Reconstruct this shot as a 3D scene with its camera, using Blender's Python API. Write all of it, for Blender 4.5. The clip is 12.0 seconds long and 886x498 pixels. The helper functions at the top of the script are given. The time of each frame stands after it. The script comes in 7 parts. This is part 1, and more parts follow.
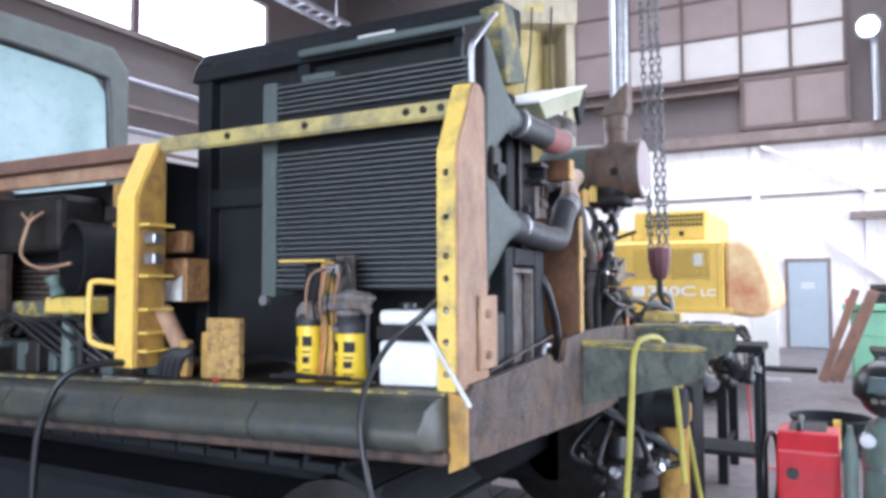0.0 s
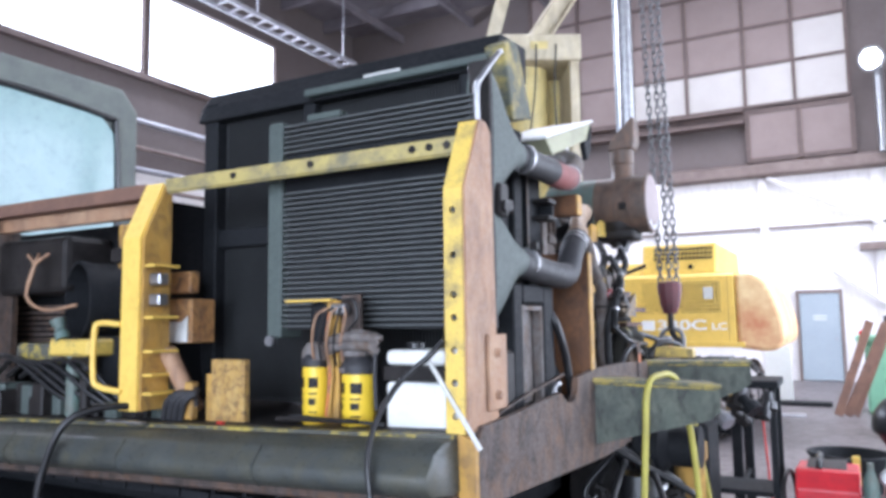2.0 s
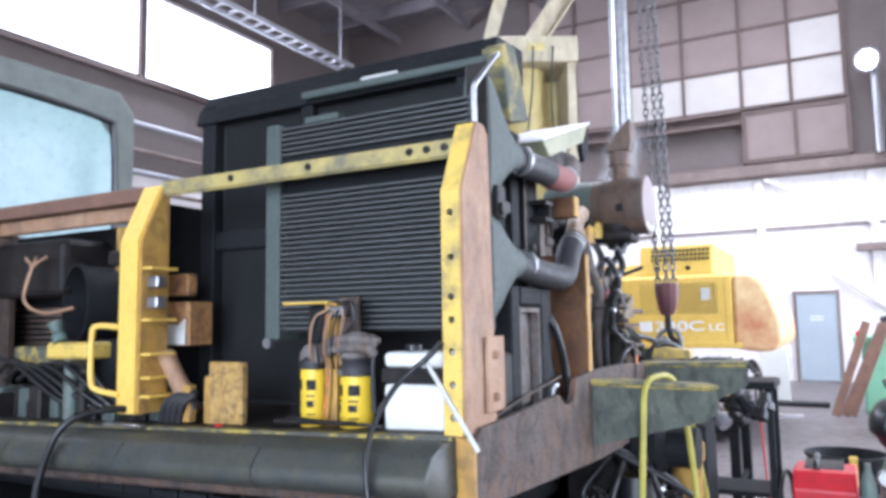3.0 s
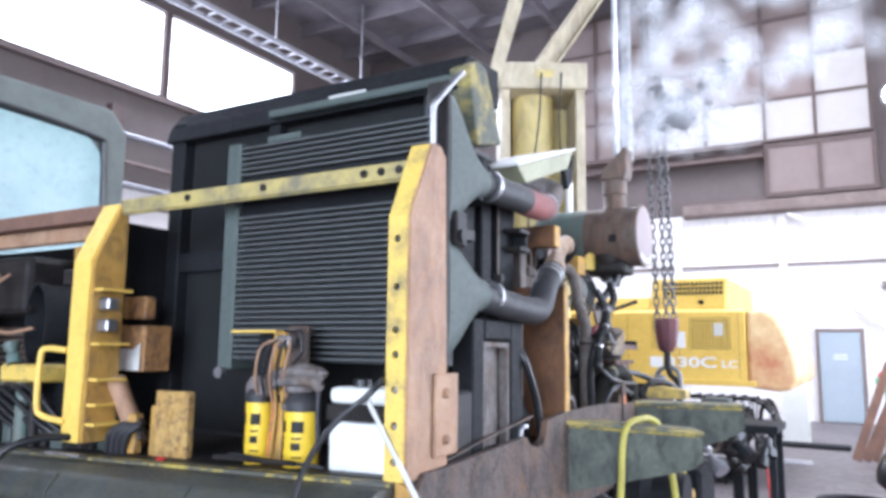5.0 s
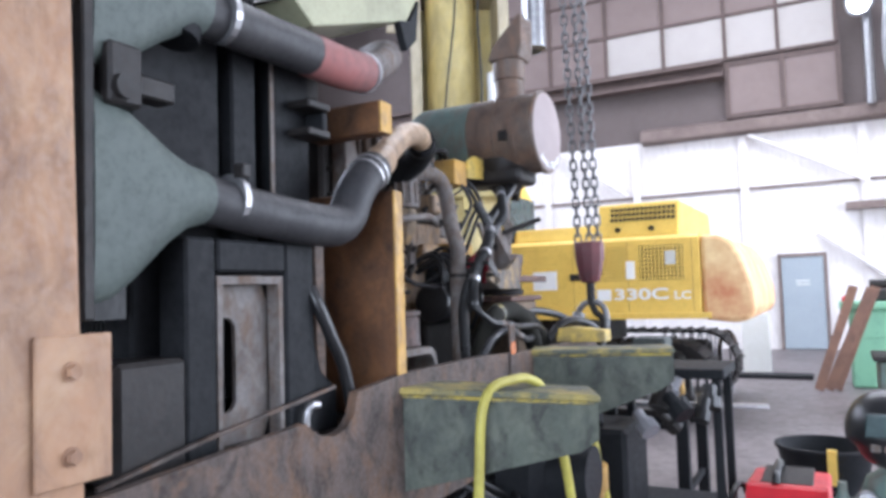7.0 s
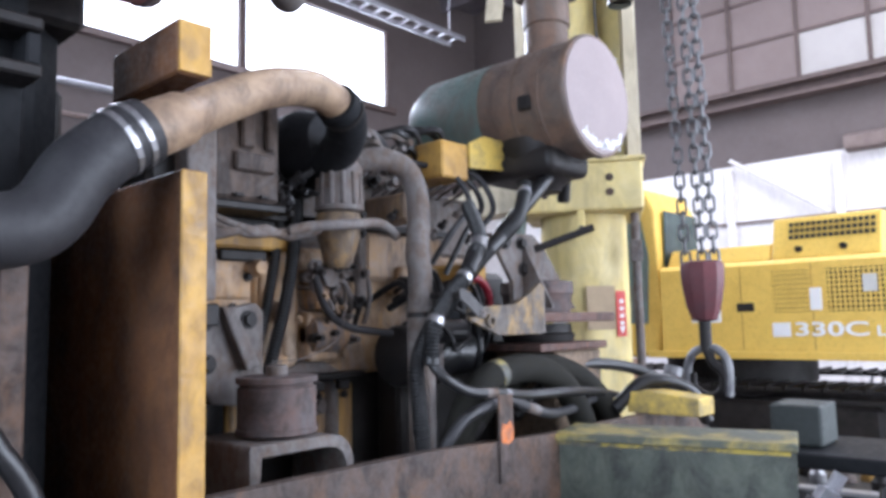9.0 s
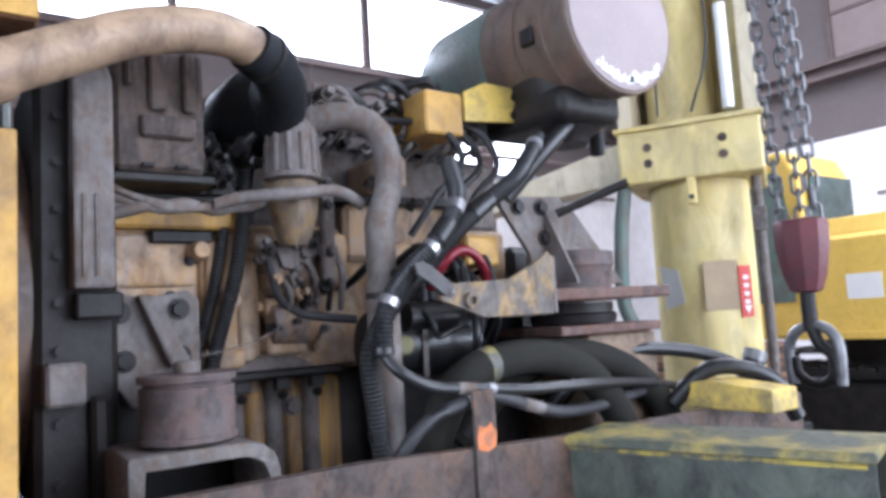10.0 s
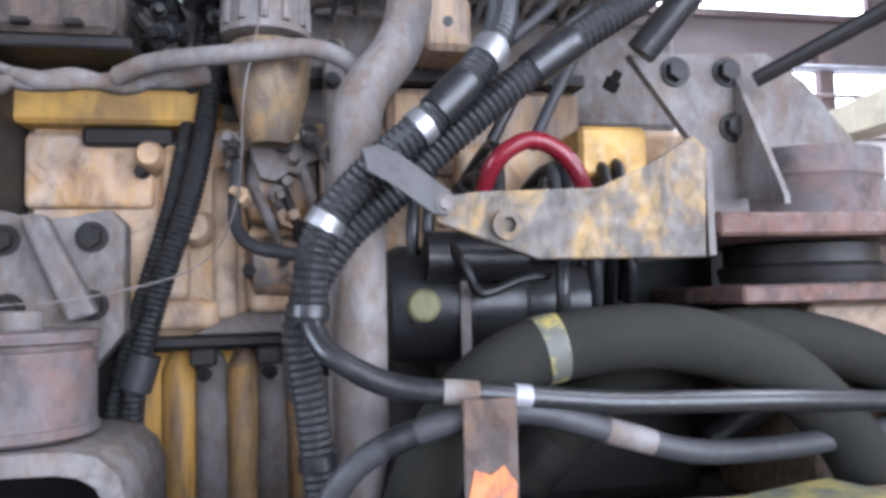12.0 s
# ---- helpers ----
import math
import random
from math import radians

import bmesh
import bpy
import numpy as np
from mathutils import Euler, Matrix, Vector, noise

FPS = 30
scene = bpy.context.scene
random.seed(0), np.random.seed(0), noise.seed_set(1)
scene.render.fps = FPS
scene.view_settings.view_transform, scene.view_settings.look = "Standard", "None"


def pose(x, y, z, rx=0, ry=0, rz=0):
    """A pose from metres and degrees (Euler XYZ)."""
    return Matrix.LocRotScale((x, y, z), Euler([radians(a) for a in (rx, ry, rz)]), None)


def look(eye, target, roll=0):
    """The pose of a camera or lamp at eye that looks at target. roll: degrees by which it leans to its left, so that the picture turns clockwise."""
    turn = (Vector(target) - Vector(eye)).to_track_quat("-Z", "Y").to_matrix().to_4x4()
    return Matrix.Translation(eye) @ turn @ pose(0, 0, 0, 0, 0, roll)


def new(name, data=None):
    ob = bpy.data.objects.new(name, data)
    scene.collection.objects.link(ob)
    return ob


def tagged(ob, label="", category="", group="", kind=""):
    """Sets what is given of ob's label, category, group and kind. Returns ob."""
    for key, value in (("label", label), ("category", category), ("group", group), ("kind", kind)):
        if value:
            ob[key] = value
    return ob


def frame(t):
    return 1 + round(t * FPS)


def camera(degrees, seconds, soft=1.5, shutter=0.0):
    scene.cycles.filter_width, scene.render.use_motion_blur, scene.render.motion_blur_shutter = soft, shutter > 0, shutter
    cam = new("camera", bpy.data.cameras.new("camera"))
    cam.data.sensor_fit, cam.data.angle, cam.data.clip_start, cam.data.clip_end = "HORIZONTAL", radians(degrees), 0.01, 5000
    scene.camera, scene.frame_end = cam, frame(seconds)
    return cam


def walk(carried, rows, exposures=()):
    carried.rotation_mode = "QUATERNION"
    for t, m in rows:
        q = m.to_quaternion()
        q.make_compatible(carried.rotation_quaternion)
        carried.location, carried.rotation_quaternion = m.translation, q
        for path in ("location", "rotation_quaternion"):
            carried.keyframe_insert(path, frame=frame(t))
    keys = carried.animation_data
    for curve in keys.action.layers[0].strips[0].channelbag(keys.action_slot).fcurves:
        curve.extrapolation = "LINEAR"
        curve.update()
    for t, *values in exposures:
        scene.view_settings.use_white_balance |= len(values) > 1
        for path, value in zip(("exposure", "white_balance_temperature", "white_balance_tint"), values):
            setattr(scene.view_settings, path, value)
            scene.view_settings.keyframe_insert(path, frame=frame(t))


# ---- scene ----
cam = camera(62.2, 12.0, 3.6)
PATH = [
    (0, (0.022, -0.014, 1.516), (-0.919, 1.748, 1.614), -0.2),
    (0.5, (0.014, -0.011, 1.524), (-0.942, 1.742, 1.646), -1.1),
    (1, (0.011, 0.006, 1.529), (-0.986, 1.732, 1.7), -0.1),
    (1.5, (0.012, 0.012, 1.526), (-0.968, 1.744, 1.715), -1.0),
    (2, (0.008, 0.014, 1.527), (-0.947, 1.76, 1.721), -0.8),
    (2.5, (0.009, 0.009, 1.528), (-0.94, 1.758, 1.724), -0.8),
    (4.5, (0.043, 0.072, 1.538), (-0.915, 1.812, 1.774), -1.2),
    (5, (0.123, 0.248, 1.553), (-0.877, 1.958, 1.822), 0.7),
    (5.5, (0.141, 0.446, 1.539), (-0.802, 2.192, 1.789), -0.9),
    (6, (0.095, 0.756, 1.544), (-0.855, 2.504, 1.743), 1.7),
    (6.5, (0.097, 1.062, 1.53), (-0.801, 2.844, 1.662), -0.5),
    (8.5, (0.091, 2.3, 1.561), (-1.133, 3.871, 1.743), -5.4),
    (9, (0.083, 2.531, 1.569), (-1.265, 3.995, 1.766), -1.3),
    (9.5, (0.057, 2.784, 1.554), (-1.381, 4.158, 1.762), -2.8),
    (10, (0.109, 3.017, 1.535), (-1.509, 4.176, 1.725), -3.4),
    (10.5, (0.089, 3.219, 1.531), (-1.693, 4.119, 1.657), -3.3),
    (11, (-0.038, 3.376, 1.515), (-1.892, 4.112, 1.655), -1.4),
    (11.5, (-0.17, 3.536, 1.487), (-2.079, 4.116, 1.615), -0.4),
    (12, (-0.297, 3.682, 1.498), (-2.26, 4.045, 1.625), -1.3),
]
walk(cam, [(t, look(eye, target, roll)) for t, eye, target, roll in PATH], [(0, 0.6, 5650, 14), (2.5, 0.67, 5650, 14), (5.5, 0.77, 5650, 14), (6.5, 0.5, 5750, 13), (9.5, 0.56, 5650, 14), (10.5, 0.89, 5600, 14), (12, 1.25, 5600, 14)])

# ---- light and exposure ----
world = bpy.data.worlds.new("world")
scene.world = world
world.use_nodes = True
wn = world.node_tree.nodes
sky = wn.new("ShaderNodeTexSky")
sky.sky_type, sky.sun_disc = "NISHITA", False
sky.sun_elevation, sky.sun_rotation = radians(38), radians(250)
wn["Background"].inputs[1].default_value = 0.12
world.node_tree.links.new(sky.outputs[0], wn["Background"].inputs[0])


def area(name, loc, target, sx, sy, power, col=(1, 1, 1)):
    d = bpy.data.lights.new(name, "AREA")
    d.shape, d.size, d.size_y, d.energy, d.color = "RECTANGLE", sx, sy, power, col
    ob = new(name, d)
    ob.matrix_world = look(loc, target)
    return ob


WALL_X0, WALL_X1, WALL_Y0, WALL_Y1, ROOF = -14.0, 6.0, -7.0, 19.475, 11.0
# daylight through the clerestory; added fill lamps at unseen roller door openings and overhead
area("clerestory_daylight", (WALL_X0 + 0.35, 8.5, 8.35), (0, 7.0, 1.0), 15.0, 2.0, 1500, (0.93, 0.95, 1.0))
area("bay_fill_light", (WALL_X1 - 0.25, 10.1, 2.9), (-4, 10.1, 2.4), 12.0, 5.2, 1050, (0.97, 0.98, 1.0))
area("roof_fill_light", (-1.0, 12.5, ROOF - 0.25), (-1.0, 12.5, 0), 9.0, 7.0, 1500, (1.0, 0.98, 0.98))
area("bay_fill_light", (1.0, WALL_Y0 + 0.25, 2.9), (-0.6, 6, 1.8), 8.0, 5.2, 950, (0.9, 0.95, 1.0))

# ---- materials ----
MATS = {}


def material(name, base, second=None, third=None, rough=0.6, metal=0.0, scale=6.0, amount=0.5, bump=0.15, fine=60.0, sharp=0.12, spec=0.4, specks=(0.5, 0.78), runs=0.0):
    """A painted or bare surface: base colour, patches of a second, specks of a third, and fine relief."""
    if name in MATS:
        return MATS[name]
    m = bpy.data.materials.new(name)
    m.use_nodes = True
    n, l = m.node_tree.nodes, m.node_tree.links
    b = n["Principled BSDF"]
    tc = n.new("ShaderNodeTexCoord")
    info = n.new("ShaderNodeObjectInfo")
    mp = n.new("ShaderNodeVectorMath")
    mp.operation = "ADD"
    l.new(tc.outputs["Object"], mp.inputs[0])
    sc = n.new("ShaderNodeVectorMath")
    sc.operation = "SCALE"
    sc.inputs[0].default_value = (7.1, 3.3, 5.7)
    l.new(info.outputs["Random"], sc.inputs["Scale"])
    l.new(sc.outputs[0], mp.inputs[1])

    def noisy(s, det, rgh=0.6):
        t = n.new("ShaderNodeTexNoise")
        t.inputs["Scale"].default_value, t.inputs["Detail"].default_value, t.inputs["Roughness"].default_value = s, det, rgh
        l.new(mp.outputs[0], t.inputs["Vector"])
        return t

    def ramp(src, lo, hi):
        r = n.new("ShaderNodeMapRange")
        r.inputs["From Min"].default_value, r.inputs["From Max"].default_value = lo, hi
        l.new(src, r.inputs["Value"])
        return r

    def mix(fac, a, c):
        x = n.new("ShaderNodeMix")
        x.data_type = "RGBA"
        l.new(fac, x.inputs["Factor"])
        if isinstance(a, tuple):
            x.inputs["A"].default_value = (*a, 1)
        else:
            l.new(a, x.inputs["A"])
        x.inputs["B"].default_value = (*c, 1)
        return x.outputs["Result"]

    second = second or tuple(v * 0.6 for v in base)
    third = third or tuple(v * 0.55 for v in second)
    big, small = noisy(scale, 8.0, 0.68), noisy(scale * 11, 6.0, 0.72)
    e = 0.68 - 0.34 * amount
    c = mix(ramp(big.outputs["Fac"], e - sharp, e + sharp).outputs[0], base, second)
    fine_wear = ramp(small.outputs["Fac"], *specks)
    fine_wear.inputs["To Max"].default_value = 0.45
    c = mix(fine_wear.outputs[0], c, third)
    if runs:
        flat = n.new("ShaderNodeVectorMath")
        flat.operation = "MULTIPLY"
        flat.inputs[1].default_value = (1.0, 1.0, 0.12)
        l.new(mp.outputs[0], flat.inputs[0])
        st = n.new("ShaderNodeTexNoise")
        st.inputs["Scale"].default_value, st.inputs["Detail"].default_value = 26.0, 5.0
        l.new(flat.outputs[0], st.inputs["Vector"])
        rm = ramp(st.outputs["Fac"], 0.5, 0.66)
        rm.inputs["To Max"].default_value = runs
        c = mix(rm.outputs[0], c, third)
    l.new(c, b.inputs["Base Color"])
    rr = ramp(small.outputs["Fac"], 0.3, 0.7)
    rr.inputs["To Min"].default_value, rr.inputs["To Max"].default_value = max(0.03, rough - 0.12), min(1, rough + 0.15)
    l.new(rr.outputs[0], b.inputs["Roughness"])
    b.inputs["Metallic"].default_value, b.inputs["Specular IOR Level"].default_value = metal, spec
    if bump:
        f, bp = noisy(fine, 4.0), n.new("ShaderNodeBump")
        bp.inputs["Strength"].default_value, bp.inputs["Distance"].default_value = bump, 0.004
        l.new(f.outputs["Fac"], bp.inputs["Height"])
        l.new(bp.outputs[0], b.inputs["Normal"])
    MATS[name] = m
    return m


def grimy(name, tones, rough=0.7, scale=7.0, streak=0.25, bump=0.35, spec=0.35, contrast=0.1):
    """A dirty casting: tones laid over one another in patches and vertical streaks, each with its own noise."""
    if name in MATS:
        return MATS[name]
    m = bpy.data.materials.new(name)
    m.use_nodes = True
    n, l = m.node_tree.nodes, m.node_tree.links
    b = n["Principled BSDF"]
    tc, info = n.new("ShaderNodeTexCoord"), n.new("ShaderNodeObjectInfo")
    sc, mp = n.new("ShaderNodeVectorMath"), n.new("ShaderNodeVectorMath")
    sc.operation = "SCALE"
    sc.inputs[0].default_value = (5.3, 8.9, 3.1)
    l.new(info.outputs["Random"], sc.inputs["Scale"])
    l.new(tc.outputs["Object"], mp.inputs[0])
    l.new(sc.outputs[0], mp.inputs[1])
    col = None
    for k, tone in enumerate(tones):
        if col is None:
            rgb = n.new("ShaderNodeRGB")
            rgb.outputs[0].default_value = (*tone, 1)
            col = rgb.outputs[0]
            continue
        sh = n.new("ShaderNodeVectorMath")
        sh.operation = "MULTIPLY_ADD"
        sh.inputs[1].default_value = (1, 1, streak if k % 2 else 0.7)
        sh.inputs[2].default_value = (1.7 * k, 2.3 * k, 0.9 * k)
        l.new(mp.outputs[0], sh.inputs[0])
        t = n.new("ShaderNodeTexNoise")
        t.inputs["Scale"].default_value, t.inputs["Detail"].default_value, t.inputs["Roughness"].default_value, t.inputs["Distortion"].default_value = scale * (1 + 0.7 * k), 7.0, 0.66, 0.6
        l.new(sh.outputs[0], t.inputs["Vector"])
        r = n.new("ShaderNodeMapRange")
        r.interpolation_type = "SMOOTHSTEP"
        r.inputs["From Min"].default_value, r.inputs["From Max"].default_value, r.inputs["To Max"].default_value = 0.52 - contrast, 0.52 + contrast + 0.03 * k, 0.9
        l.new(t.outputs["Fac"], r.inputs["Value"])
        x = n.new("ShaderNodeMix")
        x.data_type = "RGBA"
        l.new(r.outputs[0], x.inputs["Factor"])
        l.new(col, x.inputs["A"])
        x.inputs["B"].default_value = (*tone, 1)
        col = x.outputs["Result"]
    l.new(col, b.inputs["Base Color"])
    f = n.new("ShaderNodeTexNoise")
    f.inputs["Scale"].default_value, f.inputs["Detail"].default_value = 85.0, 5.0
    l.new(mp.outputs[0], f.inputs["Vector"])
    rr = n.new("ShaderNodeMapRange")
    rr.inputs["From Min"].default_value, rr.inputs["From Max"].default_value = 0.35, 0.65
    rr.inputs["To Min"].default_value, rr.inputs["To Max"].default_value = rough - 0.18, min(1.0, rough + 0.18)
    l.new(f.outputs["Fac"], rr.inputs["Value"])
    l.new(rr.outputs[0], b.inputs["Roughness"])
    b.inputs["Specular IOR Level"].default_value = spec
    bp = n.new("ShaderNodeBump")
    bp.inputs["Strength"].default_value, bp.inputs["Distance"].default_value = bump, 0.003
    l.new(f.outputs["Fac"], bp.inputs["Height"])
    l.new(bp.outputs[0], b.inputs["Normal"])
    MATS[name] = m
    return m


def glow(name, col, strength):
    m = bpy.data.materials.new(name)
    m.use_nodes = True
    b = m.node_tree.nodes["Principled BSDF"]
    b.inputs["Base Color"].default_value = (*col, 1)
    b.inputs["Emission Color"].default_value = (*col, 1)
    b.inputs["Emission Strength"].default_value = strength
    return m


YELLOW = material("worn_yellow_paint", (0.66, 0.47, 0.1), (0.16, 0.14, 0.09), (0.08, 0.07, 0.06), 0.55, amount=0.3, scale=9)
YCLEAN = material("yellow_machine_paint", (0.76, 0.52, 0.11), (0.66, 0.43, 0.08), (0.3, 0.2, 0.06), 0.45, amount=0.3, scale=3)
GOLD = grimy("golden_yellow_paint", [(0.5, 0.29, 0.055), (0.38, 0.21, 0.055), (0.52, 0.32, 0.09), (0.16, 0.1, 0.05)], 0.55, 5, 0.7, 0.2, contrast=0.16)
TAN = grimy("sun_bleached_orange_paint", [(0.37, 0.215, 0.125), (0.28, 0.155, 0.09), (0.4, 0.27, 0.17), (0.17, 0.1, 0.07)], 0.6, 3, 0.55, 0.15, contrast=0.16)
# darkened: the shade on the divider's sides is in this brown
ORANGE = grimy("shaded_orange_primer_panel", [(0.16, 0.07, 0.03), (0.075, 0.04, 0.025), (0.2, 0.095, 0.04), (0.035, 0.022, 0.018)], 0.6, 3.5, 0.75, contrast=0.16)
RUST = grimy("rusty_plate_steel", [(0.1, 0.077, 0.067), (0.058, 0.046, 0.041), (0.14, 0.08, 0.048), (0.028, 0.022, 0.02)], 0.7, 5, 0.7)
GREENGREY = grimy("faded_green_grey_steel", [(0.066, 0.078, 0.06), (0.04, 0.048, 0.04), (0.09, 0.1, 0.075), (0.02, 0.022, 0.019)], 0.6, 5, 0.6, 0.2)
BLACK = material("dusty_black_paint", (0.011, 0.012, 0.014), (0.021, 0.022, 0.024), (0.005, 0.005, 0.005), 0.6, amount=0.5, scale=5, sharp=0.25, spec=0.12)
SILL = grimy("dark_green_grey_rubbed_paint", [(0.045, 0.052, 0.05), (0.07, 0.075, 0.07), (0.032, 0.035, 0.034), (0.075, 0.07, 0.045)], 0.45, 3, 1.0, 0.2, contrast=0.2)
FIN = material("cooler_fin_black", (0.012, 0.013, 0.014), (0.022, 0.023, 0.024), (0.04, 0.04, 0.04), 0.6, amount=0.4, scale=8, sharp=0.25)
# paler than the near-black core: fin highlights and gap shade are in the colours
FINEDGE = material("highlight_grey_fin_edge", (0.095, 0.1, 0.1), (0.07, 0.075, 0.075), (0.16, 0.16, 0.155), 0.5, amount=0.4, scale=8, sharp=0.25, metal=0.2)
TANK = material("green_grey_cast_tank", (0.085, 0.105, 0.095), (0.06, 0.075, 0.07), (0.04, 0.045, 0.045), 0.6, amount=0.5, scale=6, sharp=0.25)
RUBBER = material("dusty_rubber_hose", (0.02, 0.02, 0.023), (0.045, 0.044, 0.046), (0.012, 0.012, 0.013), 0.55, amount=0.45, scale=6, sharp=0.2)
BLKRUB = material("black_rubber", (0.008, 0.008, 0.009), (0.016, 0.016, 0.017), (0.04, 0.04, 0.04), 0.36, amount=0.4, scale=12, sharp=0.25, spec=0.5)
GREYDUST = grimy("dust_grey_engine_paint", [(0.15, 0.138, 0.135), (0.075, 0.066, 0.062), (0.2, 0.185, 0.175), (0.11, 0.07, 0.045)], 0.78, 9, 0.6, contrast=0.14)
BLOCK = grimy("grimy_yellow_engine_block", [(0.44, 0.32, 0.2), (0.3, 0.245, 0.215), (0.47, 0.39, 0.32), (0.46, 0.24, 0.06), (0.12, 0.075, 0.05)], 0.65, 7, 0.4, contrast=0.17)
PANYEL = grimy("stained_yellow_oil_pan", [(0.46, 0.25, 0.05), (0.15, 0.125, 0.115), (0.4, 0.24, 0.08), (0.08, 0.05, 0.035)], 0.6, 7, 0.12)
DARKMETAL = material("oily_dark_metal", (0.01, 0.009, 0.009), (0.026, 0.023, 0.022), (0.05, 0.036, 0.03), 0.5, amount=0.45, scale=9, sharp=0.15, bump=0.3, spec=0.25)
STEEL = material("bright_steel", (0.4, 0.4, 0.41), (0.28, 0.28, 0.29), (0.15, 0.145, 0.14), 0.38, metal=0.85, amount=0.4, scale=20)
BEIGE = grimy("beige_painted_pipe", [(0.34, 0.235, 0.15), (0.24, 0.165, 0.11), (0.4, 0.29, 0.19), (0.11, 0.075, 0.055)], 0.5, 5, 0.9, 0.15, contrast=0.15)
REDHOSE = material("faded_red_hose", (0.32, 0.1, 0.09), (0.13, 0.09, 0.09), (0.08, 0.07, 0.07), 0.7, amount=0.45, scale=4, sharp=0.25)
RED = material("red_enamel", (0.55, 0.02, 0.03), (0.4, 0.02, 0.03), (0.2, 0.02, 0.02), 0.4, amount=0.3)
MAROON = material("maroon_hook_block", (0.11, 0.025, 0.03), (0.07, 0.03, 0.035), (0.03, 0.02, 0.02), 0.5, amount=0.4)
WHITEP = material("translucent_white_plastic_and_sunlit_rim", (0.78, 0.78, 0.76), (0.68, 0.68, 0.63), (0.5, 0.48, 0.43), 0.45, bump=0.03, amount=0.35, scale=5, sharp=0.3)
TEAL = grimy("faded_teal_paint", [(0.11, 0.19, 0.165), (0.17, 0.2, 0.175), (0.08, 0.13, 0.12), (0.13, 0.1, 0.08)], 0.5, 4, 0.5, 0.15, contrast=0.18)
RUSTCAN = grimy("rusty_brown_can", [(0.15, 0.11, 0.085), (0.1, 0.088, 0.078), (0.19, 0.105, 0.065), (0.05, 0.04, 0.036)], 0.5, 4, 0.6, contrast=0.2)
MINT = material("mint_green_enamel", (0.2, 0.42, 0.27), (0.16, 0.34, 0.23), (0.1, 0.16, 0.12), 0.5, amount=0.3)
DOORGREY = material("blue_grey_steel_door", (0.3, 0.34, 0.37), (0.26, 0.3, 0.33), (0.2, 0.22, 0.24), 0.5, amount=0.4, scale=2, sharp=0.3)
WALLWHITE = material("white_painted_panel_wall", (0.72, 0.69, 0.68), (0.54, 0.51, 0.5), (0.4, 0.37, 0.355), 0.8, amount=0.42, scale=0.7, sharp=0.22, fine=30, specks=(0.58, 0.9), runs=0.3)
WALLBROWN = material("dim_brown_upper_wall", (0.13, 0.107, 0.103), (0.095, 0.077, 0.074), (0.085, 0.07, 0.066), 0.85, amount=0.5, scale=0.9, sharp=0.3, specks=(0.62, 0.95))
PANEB = material("board_pane_mauve", (0.21, 0.165, 0.155), (0.17, 0.13, 0.12), (0.12, 0.09, 0.085), 0.7, amount=0.5, scale=1.3, sharp=0.3, specks=(0.62, 0.95))
PANEW = material("frosted_white_pane", (0.4, 0.375, 0.355), (0.34, 0.315, 0.295), (0.33, 0.3, 0.28), 0.5, amount=0.4, scale=1.5, sharp=0.3, specks=(0.62, 0.95))
MULLION = material("dark_brown_window_frame", (0.09, 0.065, 0.06), (0.12, 0.085, 0.075), (0.05, 0.04, 0.04), 0.7)
GIRDER = material("dusty_brown_girder", (0.2, 0.155, 0.14), (0.14, 0.105, 0.095), (0.09, 0.07, 0.06), 0.7, amount=0.5, scale=2)
ROOFM = material("dark_roof_decking", (0.15, 0.135, 0.145), (0.115, 0.1, 0.11), (0.075, 0.066, 0.072), 0.8, amount=0.5, scale=1.5, specks=(0.62, 0.95))
FLOORM = material("oil_stained_concrete", (0.17, 0.15, 0.15), (0.105, 0.09, 0.092), (0.05, 0.045, 0.047), 0.5, amount=0.5, scale=0.8, sharp=0.2, fine=40)
WOOD = material("weathered_plank", (0.2, 0.11, 0.075), (0.14, 0.08, 0.06), (0.08, 0.05, 0.04), 0.75, amount=0.5, scale=5)
GREENHOSE = material("yellow_green_hose", (0.42, 0.38, 0.075), (0.32, 0.28, 0.06), (0.2, 0.19, 0.06), 0.5)
SKYGLOW = glow("overcast_daylight", (0.93, 0.95, 1.0), 3.2)
LAMPGLOW = glow("lamp_glow", (0.9, 0.95, 1.0), 25.0)
# the bright teal is the glass's reflection, put into its colour
CABGLASS = material("dusty_cab_glass_with_reflection", (0.3, 0.42, 0.41), (0.2, 0.3, 0.3), (0.14, 0.2, 0.2), 0.12, amount=0.4, scale=2, bump=0.0, sharp=0.3)
DKGLASS = material("dark_glass", (0.03, 0.05, 0.05), (0.05, 0.08, 0.08), (0.02, 0.03, 0.03), 0.08, bump=0.0)
WHITEPAINT = material("white_lettering", (0.8, 0.8, 0.8), (0.75, 0.75, 0.75), (0.65, 0.65, 0.65), 0.5, bump=0.0)
INK = material("black_print_and_hole_shade", (0.02, 0.02, 0.02), (0.03, 0.03, 0.03), (0.05, 0.05, 0.04), 0.5, bump=0.0)
PAPER = material("grubby_paper", (0.6, 0.6, 0.58), (0.5, 0.5, 0.47), (0.4, 0.38, 0.35), 0.8, bump=0.02)
REDLABEL = material("red_label", (0.62, 0.06, 0.05), (0.55, 0.08, 0.07), (0.4, 0.1, 0.1), 0.5, bump=0.0)
FLAME = grimy("orange_spray_mark", [(0.6, 0.17, 0.04), (0.5, 0.2, 0.09), (0.16, 0.1, 0.08)], 0.7, 26, 0.8, 0.2)
